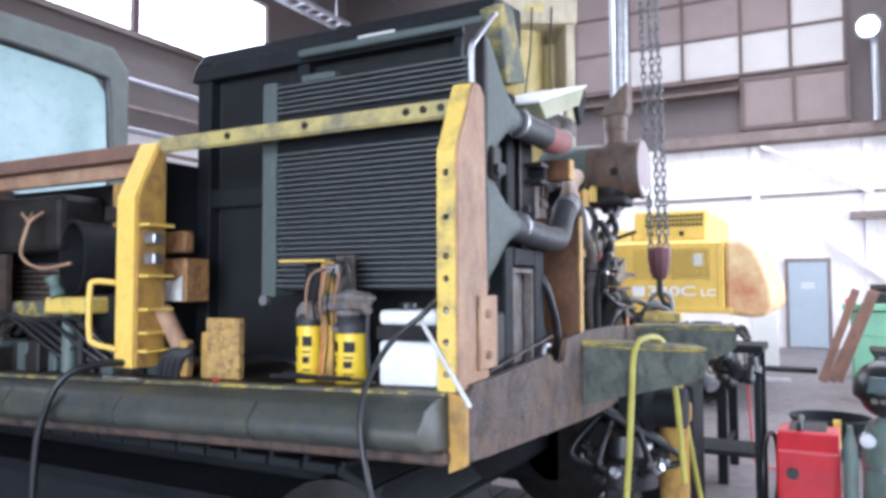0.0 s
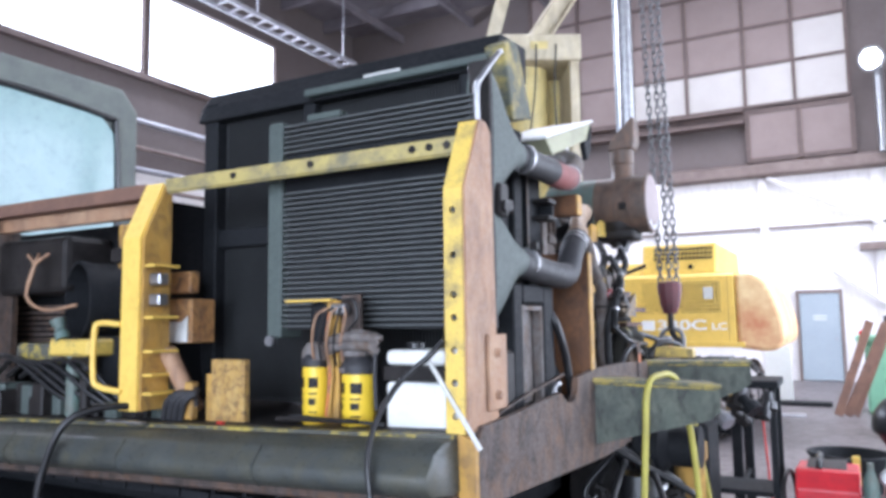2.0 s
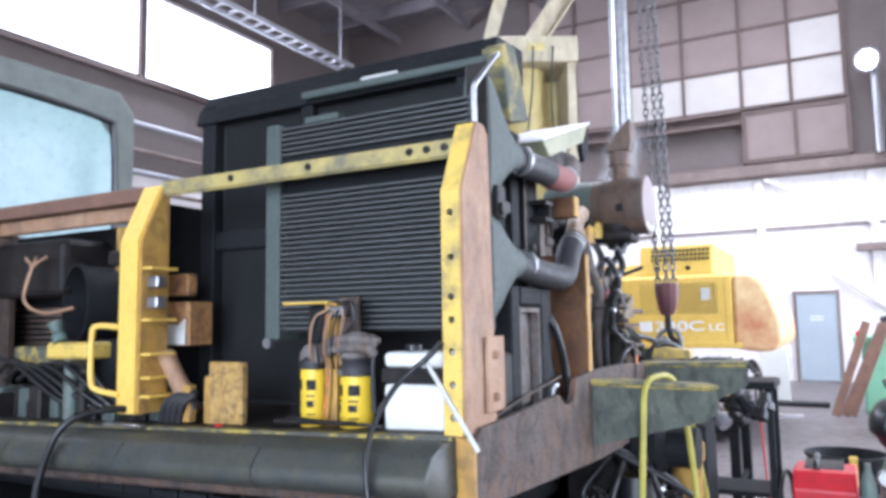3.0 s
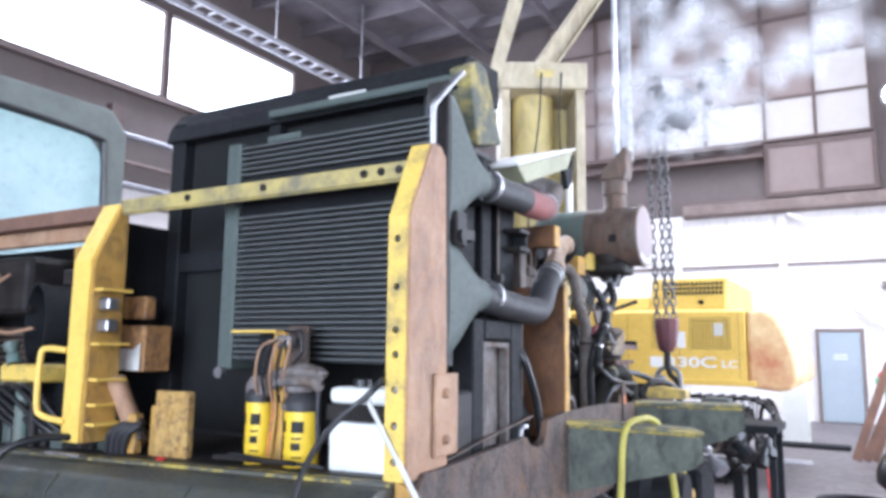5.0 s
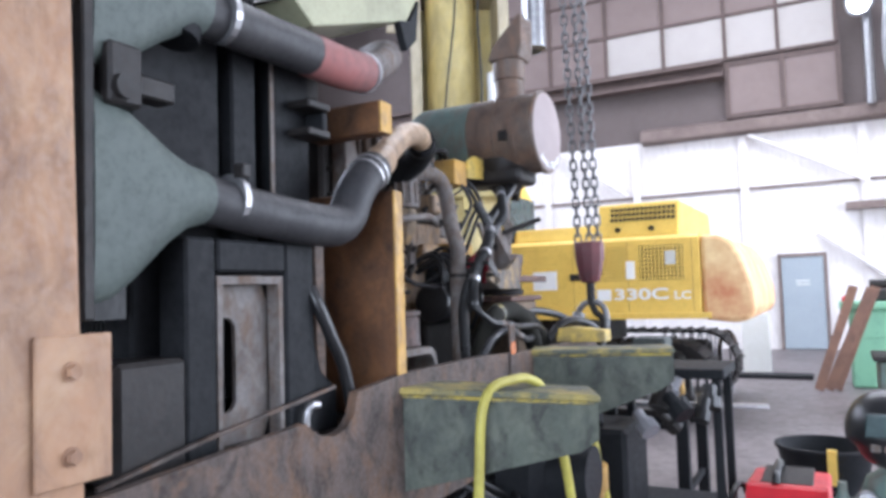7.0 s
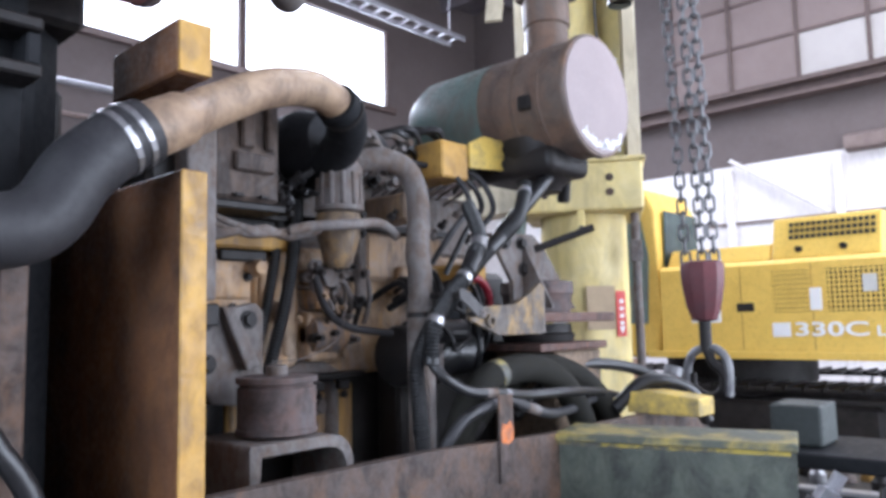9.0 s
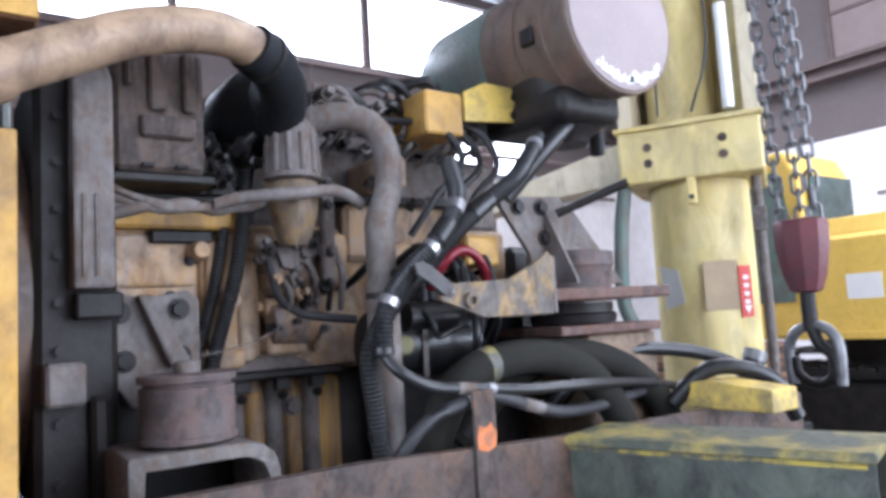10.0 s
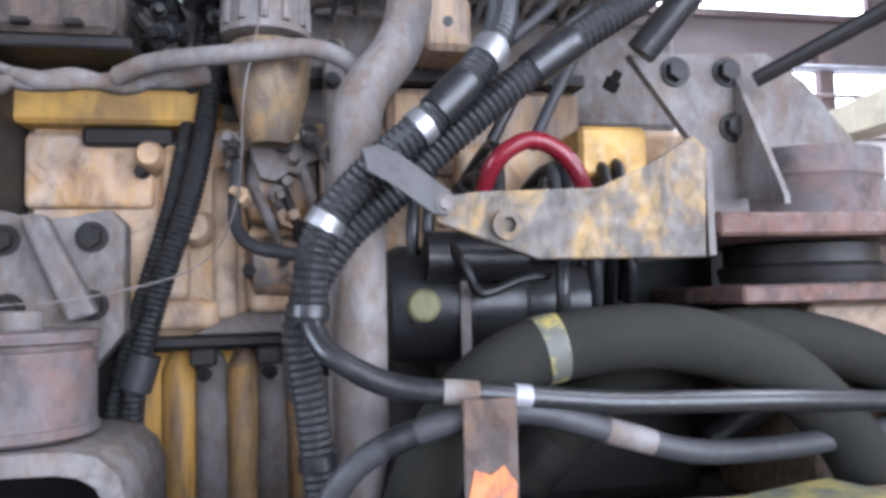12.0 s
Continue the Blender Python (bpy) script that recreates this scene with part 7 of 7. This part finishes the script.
    for ob in c.children:
        ob.data.transform(turn)


crane()


# ---- the other excavator ----
def other_excavator():
    Y = 9.69
    o = thing("yellow_excavator", (-3.0, Y + 1.4, 0), "yellow crawler excavator parked with its orange-worn counterweight towards the bay", "excavator")
    part("engine_hood", P([(Y + 0.05, 1.15), (Y, 1.2), (Y, 2.04), (Y + 0.06, 2.08), (Y + 2.7, 2.08), (Y + 2.7, 1.15)], "x", -3.45, -1.2, 0.01), YCLEAN, o)
    part("belt_line", B(-3.6, -1.1, Y - 0.03, Y - 0.003, 1.15, 1.22, 0.006), YCLEAN, o)
    part("hood_top", P([(Y + 0.1, 2.08), (Y + 0.22, 2.48), (Y + 2.4, 2.48), (Y + 2.5, 2.08)], "x", -2.35, -1.42, 0.02), YCLEAN, o)
    part("hood_top", P([(Y + 0.1, 2.08), (Y + 0.2, 2.25), (Y + 2.4, 2.25), (Y + 2.5, 2.08)], "x", -3.4, -2.36, 0.02), YCLEAN, o)
    part("counterweight", P([(-1.195, 1.14), (-0.86, 1.1), (-0.72, 1.13), (-0.66, 1.24), (-0.67, 1.46), (-0.78, 1.82), (-0.88, 1.98), (-1.0, 2.05), (-1.195, 2.06)], "y", Y + 0.02, Y + 2.8, 0.05), material("orange_worn_counterweight", (0.76, 0.58, 0.3), (0.5, 0.2, 0.09), (0.6, 0.4, 0.22), 0.5, amount=0.52, scale=2.2, sharp=0.16), o, "counterweight with rubbed orange primer")
    # grilles of small bars
    for gx0, gx1 in ((-1.85, -1.37), (-2.32, -2.0)):
        part("grille_back", B(gx0, gx1, Y - 0.004, Y - 0.001, 1.58, 1.97), DARKMETAL, o)
        for x in rows_of(12, gx0, gx1):
            part("grille_bar", B(x - 0.008, x + 0.008, Y - 0.012, Y - 0.005, 1.58, 1.97), YCLEAN, o)
        for z in rows_of(9, 1.58, 1.97):
            part("grille_bar", B(gx0, gx1, Y - 0.011, Y - 0.0055, z - 0.007, z + 0.007), YCLEAN, o)
    part("grille_label", B(-1.56, -1.45, Y - 0.02, Y - 0.014, 1.75, 1.9), PAPER, o)
    # slots are black blocks, the shade inside them put into the colour
    for r in range(3):
        for x in rows_of(15, -2.2, -1.46):
            part("louvre_slot", B(x - 0.016, x + 0.016, Y + 0.14 + 0.018 * r, Y + 0.2, 2.27 + 0.06 * r, 2.305 + 0.06 * r), INK, o)
    for x in (-1.72, -2.1):
        part("hood_latch", C((x, Y + 0.08, 2.17), (x, Y + 0.14, 2.17), 0.03), DARKMETAL, o)
    for x in (-2.62, -1.98, -1.28):
        part("panel_joint", B(x - 0.004, x + 0.004, Y - 0.003, Y - 0.0005, 1.24, 2.03), GOLD, o)
    part("door_handle", B(-2.66, -2.5, Y - 0.02, Y - 0.001, 1.6, 1.68, 0.004), DARKMETAL, o)
    part("white_panel", B(-3.12, -2.82, Y - 0.008, Y - 0.001, 1.5, 1.72), WHITEPAINT, o)
    part("white_panel", B(-2.0, -1.9, Y - 0.008, Y - 0.001, 1.6, 1.8), WHITEPAINT, o)
    part("white_square", B(-2.34, -2.18, Y - 0.01, Y - 0.004, 1.36, 1.49), WHITEPAINT, o)
    m = Matrix.Translation((-2.15, Y - 0.012, 1.37)) @ Matrix.Rotation(radians(90), 4, "X")
    lettering("330C", 0.172, 0.004, m @ Matrix.Diagonal((1.62, 1, 1, 1)), WHITEPAINT, "model_number", o, "white raised model number 330C")
    m = Matrix.Translation((-1.485, Y - 0.012, 1.37)) @ Matrix.Rotation(radians(90), 4, "X")
    lettering("LC", 0.12, 0.004, m @ Matrix.Diagonal((1.3, 1, 1, 1)), WHITEPAINT, "model_number", o, "white raised letters LC")
    cabin = part("cabin", P([(-4.9, 1.15), (-3.5, 1.15), (-3.47, 1.6), (-3.5, 2.7), (-3.62, 2.95), (-4.7, 2.95), (-4.9, 2.6)], "y", Y + 0.05, Y + 1.1, 0.04), YCLEAN, o)
    part("cabin_glass", P([(-4.75, 1.5), (-3.62, 1.5), (-3.58, 2.2), (-3.68, 2.75), (-4.65, 2.8), (-4.78, 2.5)], "y", Y + 0.03, Y + 0.049, 0.004), TEAL, cabin, "teal-tinted cabin glass")
    part("cabin_glass", P([(Y + 0.15, 1.75), (Y + 1.0, 1.75), (Y + 1.0, 2.7), (Y + 0.2, 2.7)], "x", -3.469, -3.455), DKGLASS, cabin)
    part("turntable", C((-3.2, Y + 1.4, 0.85), (-3.2, Y + 1.4, 1.15), 0.8, seg=40), DARKMETAL, o, "", 40)
    for y0 in (Y + 0.05, Y + 2.1):
        part("track_frame", B(-5.0, -1.5, y0 + 0.06, y0 + 0.54, 0.25, 0.75, 0.05), DARKMETAL, o)
        line, R, xa, xb = [], 0.42, -4.9, -1.55
        for i in range(20):
            line.append((xa + (xb - xa) * i / 20, 0.46 + R, 0))
        for i in range(8):
            a = math.pi * i / 8
            line.append((xb + R * math.sin(a), 0.46 + R * math.cos(a), a))
        for i in range(20):
            line.append((xb - (xb - xa) * i / 20, 0.46 - R, math.pi))
        for i in range(8):
            a = math.pi + math.pi * i / 8
            line.append((xa + R * math.sin(a), 0.46 + R * math.cos(a), a))
        me = None
        for x, z, a in line:
            if me is None:
                bm = B(-0.075, 0.075, -0.3, 0.3, -0.02, 0.012)
                box(bm, -0.06, -0.04, -0.3, 0.3, 0.012, 0.04)
                sh = part("track_shoe", bm, DARKMETAL, o)
                me = sh.data
            else:
                sh = new("track_shoe", me)
                sh.parent = o
            sh.matrix_parent_inverse = Matrix.Translation(-o.location)
            sh.matrix_basis = pose(x, y0 + 0.3, z, 0, math.degrees(a), 0)


other_excavator()


# ---- floor things towards the far wall ----
def floor_things():
    t = thing("steel_bench", (-1.1, 6.3, 0), "black welded steel bench with tools on it", "bench")
    part("top", B(-1.75, -0.7, 5.95, 6.75, 0.74, 0.77, 0.004), DARKMETAL, t)
    for x, y in ((-0.77, 6.0), (-0.77, 6.68), (-1.7, 6.0), (-1.7, 6.68)):
        part("leg", B(x - 0.035, x + 0.035, y - 0.035, y + 0.035, 0, 0.739, 0.003), BLACK, t)
    part("brace", B(-1.66, -0.81, 5.99, 6.02, 0.25, 0.29), BLACK, t)
    part("brace", B(-0.785, -0.755, 6.04, 6.64, 0.25, 0.29), BLACK, t)
    part("brace", B(-1.66, -0.81, 5.99, 6.02, 0.65, 0.735), BLACK, t)
    solid("steel_bar", B(-1.2, -0.3, 6.12, 6.2, 0.772, 0.795, 0.006, m=Matrix.Translation((-0.75, 6.16, 0)) @ Matrix.Rotation(radians(6), 4, "Z") @ Matrix.Translation((0.75, -6.16, 0))), STEEL, "pale steel bar lying on the bench and jutting out", "bar")
    rn = random.Random(9)
    for k in range(9):
        x, y = -1.5 + 0.09 * k, 6.3 + 0.3 * rn.random()
        solid("machine_part", L((x, y, 0.771), (0, 0, 1), [(0, 0.03 + 0.03 * rn.random()), (0.04, 0.04), (0.06, 0.025), (0.08 + 0.12 * rn.random(), 0.02)], 12), (DARKMETAL, STEEL, RUST, GOLD)[k % 4], "small steel machine part on the bench", "machine part", group="parts on the bench", smooth=35)
    solid("red_air_line", T([(-0.62, 6.3, 0.8), (-0.6, 6.32, 0.4), (-0.58, 6.4, 0.1), (-0.45, 6.6, 0.012), (-0.2, 6.5, 0.012), (-0.3, 6.2, 0.012)], 0.008, 8), REDLABEL, "thin red air line hanging to the floor", "hose", smooth=60)
    w = thing("welder", (-0.13, 5.25, 0), "red welding machine with a black top handle on the floor", "welder")
    part("case", P([(5.02, 0.03), (5.6, 0.03), (5.6, 0.56), (5.1, 0.6), (5.0, 0.5)], "x", -0.33, 0.02, 0.015), RED, w, "red enamelled case")
    part("front_panel", B(-0.3, -0.01, 5.005, 5.02, 0.08, 0.4, 0.004), RED, w)
    part("knob", C((-0.24, 4.98, 0.36), (-0.24, 5.02, 0.36), 0.035), BLKRUB, w)
    part("top_handle", T([(-0.2, 5.12, 0.6), (-0.2, 5.16, 0.64), (-0.2, 5.4, 0.64), (-0.2, 5.46, 0.58)], 0.018, 10, 5), BLKRUB, w, "", 60)
    part("top_pad", B(-0.27, -0.05, 5.15, 5.5, 0.588, 0.6, 0.004), DARKMETAL, w)
    part("brand_bar", B(0.021, 0.024, 5.1, 5.5, 0.25, 0.32), INK, w)
    part("cable_coil", T([(-0.36 + 0.16 * math.cos(a) * 0.2 - 0.02, 5.25 + 0.2 * math.cos(a), 0.3 + 0.25 * math.sin(a)) for a in [2 * math.pi * i / 12 for i in range(26)]], 0.014, 8, 3), BLKRUB, w, "black welding cable coil", 60)
    foot = part("foot", B(-0.32, 0.01, 5.05, 5.55, 0, 0.029), BLKRUB, w)
    g = thing("gas_trolley", (0.26, 4.95, 0), "teal gas bottle with a chain band on a trolley", "gas bottle")
    part("bottle", L((0.28, 4.98, 0.0), (0, 0, 1), [(0, 0.13), (0.02, 0.15), (0.62, 0.15), (0.7, 0.12), (0.75, 0.05), (0.8, 0.04)], 32), TEAL, g, "", 40)
    part("chain_band", L((0.28, 4.98, 0.45), (0, 0, 1), [(0, 0.154), (0.025, 0.154)], 32), STEEL, g, "", 40)
    part("regulator", L((0.16, 4.9, 0.62), (0, -1, 0), [(0, 0.04), (0.03, 0.05), (0.05, 0.04)], 18), STEEL, g)
    part("small_bottle", L((0.07, 4.85, 0.0), (0, 0, 1), [(0, 0.04), (0.6, 0.04), (0.66, 0.018), (0.7, 0.018)], 18), TEAL, g, "", 40)
    h = thing("welding_helmet", (0.24, 4.93, 0.8), "black welding helmet resting on the gas bottle", "helmet")
    bm = bmesh.new()
    bmesh.ops.create_uvsphere(bm, u_segments=28, v_segments=16, radius=0.15)
    for v in bm.verts:
        v.co.z *= 1.15 if v.co.z > 0 else 1.0
        if v.co.z < -0.05:
            v.co.x *= 0.82
            v.co.y *= 0.85
    bmesh.ops.translate(bm, verts=bm.verts, vec=(0.24, 4.93, 0.9))
    part("shell", bm, BLKRUB, h, "", 60)
    part("visor", P([(0.16, 0.9), (0.32, 0.9), (0.31, 0.99), (0.17, 0.99)], "y", 4.775, 4.795, 0.004), DKGLASS, h)
    for k in range(3):
        part("print_bar", B(0.18 + 0.045 * k, 0.215 + 0.045 * k, 4.79, 4.797, 0.84, 0.87), GREYDUST, h)
    b = thing("black_tub", (-0.05, 7.55, 0), "black rubber tub with a yellow strap over its rim", "tub")
    part("tub", L((-0.05, 7.55, 0), (0, 0, 1), [(0, 0.26), (0.28, 0.32), (0.3, 0.34), (0.32, 0.34), (0.32, 0.31), (0.05, 0.25)], 36), BLACK, b, "", 40)
    part("strap", B(-0.03, 0.03, 7.2, 7.24, 0.1, 0.34), YCLEAN, b)
    p = thing("drill_press", (0.75, 13.5, 0), "mint green machine tool with a vice on its table", "machine tool")
    part("cabinet", B(0.22, 1.5, 13.2, 14.1, 0, 1.1, 0.03), MINT, p)
    part("table", B(0.1, 1.6, 13.1, 14.2, 1.1, 1.2, 0.012), MINT, p)
    part("drawer", B(0.35, 1.35, 13.185, 13.199, 0.7, 1.05, 0.006), MINT, p)
    part("vice", B(0.45, 0.95, 13.4, 13.7, 1.2, 1.38, 0.03), DARKMETAL, p)
    part("spindle", C((0.5, 13.55, 1.44), (1.1, 13.55, 1.44), 0.07), DARKMETAL, p, "", 40)
    part("red_knob", L((0.2, 13.3, 1.2), (0, 0, 1), [(0, 0.06), (0.06, 0.06), (0.09, 0.03)], 16), RED, p)
    tl = thing("tool_chest", (0.75, 11.0, 0), "dark green machine base beside the bay", "tool chest")
    part("body", B(0.45, 1.5, 10.7, 11.4, 0, 0.62, 0.02), TEAL, tl)
    part("tray", B(0.4, 1.55, 10.65, 11.45, 0.62, 0.68, 0.01), DARKMETAL, tl)
    for k, (x, lean) in enumerate(((-0.2, 0.42), (-0.08, 0.5), (0.02, 0.46))):
        bm = B(-0.06, 0.06, -0.02, 0.02, 0, 1.5, 0.004, m=Matrix.Translation((x, 12.75 + 0.05 * k, 0.02)) @ Matrix.Rotation(radians(-6), 4, "X") @ Matrix.Rotation(lean * 0.8, 4, "Y"))
        solid("plank", bm, WOOD, "weathered brown plank leaning on the machine tool", "plank", group="leaning planks")
    solid("white_board", B(-1.35, -0.92, 14.6, 14.66, 0.0, 1.0, 0.01), WHITEP, "white plastic sheet standing on the floor", "board")
    solid("dark_mat", B(-1.5, -0.3, 14.0, 14.4, 0.0, 0.06, 0.01), BLACK, "dark flat crate on the floor", "crate")
    rk = thing("pipe_rack", (-1.9, 12.5, 0), "heap of silver tube frames standing under the far excavator", "rack")
    for k in range(7):
        x = -2.2 + 0.12 * k
        part("tube", T([(x, 12.4, 0.02), (x + 0.02, 12.4, 0.75), (x + 0.12, 12.42, 0.85), (x + 0.2, 12.4, 0.75), (x + 0.22, 12.4, 0.02)], 0.016, 8, 4), STEEL, rk, "", 60)
    part("coil", T([(-1.3 + 0.12 * math.cos(a), 12.4, 0.5 + 0.35 * math.sin(a)) for a in [2 * math.pi * i / 10 for i in range(22)]], 0.03, 8, 3), RUST, rk, "", 60)
    for k in range(10):
        solid("stacked_board", B(-5.2, -3.6 + 0.1 * rn.random(), 8.9, 9.4, 0.62 + 0.055 * k, 0.665 + 0.055 * k, 0.004), (WOOD, TAN, RUST)[k % 3], "rough brown board in a stack", "board", group="stacked boards")
    solid("board_trestle", B(-5.0, -3.8, 8.95, 9.35, 0, 0.619, 0.01), RUST, "rusty trestle under a stack of boards", "trestle")


floor_things()


# ---- exhaust smoke: thin curled wisps kept in the silencer until the engine starts ----
def smoke_material():
    m = bpy.data.materials.new("pale_grey_exhaust_smoke")
    m.use_nodes = True
    n, l = m.node_tree.nodes, m.node_tree.links
    n.remove(n["Principled BSDF"])
    tc, ln, fall, tex, wisps, mul = (n.new("ShaderNode" + k) for k in ("TexCoord", "VectorMath", "MapRange", "TexNoise", "MapRange", "Math"))
    ln.operation = "LENGTH"
    l.new(tc.outputs["Object"], ln.inputs[0])
    fall.interpolation_type = "SMOOTHSTEP"
    fall.inputs["From Min"].default_value, fall.inputs["From Max"].default_value, fall.inputs["To Min"].default_value, fall.inputs["To Max"].default_value = 0.02, 0.148, 1.0, 0.0
    l.new(ln.outputs["Value"], fall.inputs["Value"])
    tex.inputs["Scale"].default_value, tex.inputs["Detail"].default_value = 9.0, 5.0
    l.new(tc.outputs["Object"], tex.inputs["Vector"])
    wisps.inputs["From Min"].default_value, wisps.inputs["From Max"].default_value, wisps.inputs["To Min"].default_value, wisps.inputs["To Max"].default_value = 0.3, 0.7, 0.22, 0.38
    l.new(tex.outputs["Fac"], wisps.inputs["Value"])
    mul.operation = "MULTIPLY"
    l.new(fall.outputs[0], mul.inputs[0])
    l.new(wisps.outputs[0], mul.inputs[1])
    clear, dif, tra, both, mix = (n.new("ShaderNode" + k) for k in ("BsdfTransparent", "BsdfDiffuse", "BsdfTranslucent", "MixShader", "MixShader"))
    dif.inputs["Color"].default_value = tra.inputs["Color"].default_value = (0.8, 0.82, 0.85, 1)
    l.new(dif.outputs[0], both.inputs[1])
    l.new(tra.outputs[0], both.inputs[2])
    l.new(mul.outputs[0], mix.inputs["Fac"])
    l.new(clear.outputs[0], mix.inputs[1])
    l.new(both.outputs[0], mix.inputs[2])
    l.new(mix.outputs[0], n["Material Output"].inputs["Surface"])
    return m


SMOKE_BASE = Vector((-1.2, 4.31, 2.19))


def exhaust_smoke():
    s = tagged(new("exhaust_smoke"), "pale grey exhaust smoke puffing from the silencer outlet", "smoke")
    s.location = SMOKE_BASE
    mat, meshes, puffs = smoke_material(), [], []
    for k in range(5):
        bm = bmesh.new()
        rings = [[bm.verts.new((0, 0, 0))]]
        for r in range(1, 8):
            ring = []
            for q in range(18):
                a, rad = 2 * math.pi * q / 18, 0.15 * r / 7
                p = Vector((rad * math.cos(a), 0, rad * math.sin(a)))
                p.y = 1.6 * rad * rad + 0.022 * noise.noise(p * 9 + Vector((3.1 * k, 0, 0)))
                ring.append(bm.verts.new(p))
            rings.append(ring)
        for q in range(18):
            bm.faces.new((rings[0][0], rings[1][q], rings[1][(q + 1) % 18]))
        for a, b in zip(rings[1:], rings[2:]):
            for q in range(18):
                bm.faces.new((a[q], b[q], b[(q + 1) % 18], a[(q + 1) % 18]))
        me = bpy.data.meshes.new("puff")
        bm.to_mesh(me)
        bm.free()
        me.materials.append(mat)
        me.shade_smooth()
        meshes.append(me)
    for i in range(170):
        ob = new("puff", meshes[i % 5])
        ob.parent = s
        puffs.append(ob)
    return puffs


PUFFS = exhaust_smoke()


def motions():
    """Each puff leaves the outlet in its turn, rises, drifts outwards and slows under the roof."""
    rn = random.Random(77)
    out = Vector((-1.06, 4.31, 2.63)) - SMOKE_BASE
    neck = Vector((-1.115, 4.31, 2.4)) - SMOKE_BASE
    for i, ob in enumerate(PUFFS):
        begin = 2.95 + 1.7 * (i / len(PUFFS)) ** 0.8 + 0.06 * rn.random()
        vx, vy = -0.15 + 2.3 * rn.random(), -0.25 + 1.3 * rn.random()
        rise = (1.2 - 0.75 * (i / len(PUFFS))) * (0.75 + 0.5 * rn.random())
        face = (70 * (rn.random() - 0.5), 40 * (rn.random() - 0.5), 28 + 80 * (rn.random() - 0.5))
        spin = (8 * (rn.random() - 0.5), 24 * (rn.random() - 0.5), 10 * (rn.random() - 0.5))

        def at(p, age):
            return pose(p.x, p.y, p.z, *(f + w * min(age, 3.0) for f, w in zip(face, spin)))
        home = Vector((-0.12 + 0.2 * rn.random(), 0, 0))
        rows = [(0.0, at(home, 0)), (begin - 0.25, at(home, 0)), (begin - 0.1, at(neck, 0)), (begin, at(out, 0))]
        for age in (0.25, 0.5, 0.8, 1.2, 1.7, 2.4, 3.4, 5.0):
            drift = age / (1 + 0.45 * age)
            p = out + Vector((vx * drift, vy * drift, min(rise * age + 0.12 * age * age, 7.6)))
            rows.append((begin + age, at(p, age)))
        rows.append((12.0, rows[-1][1]))
        walk(ob, rows)


motions()
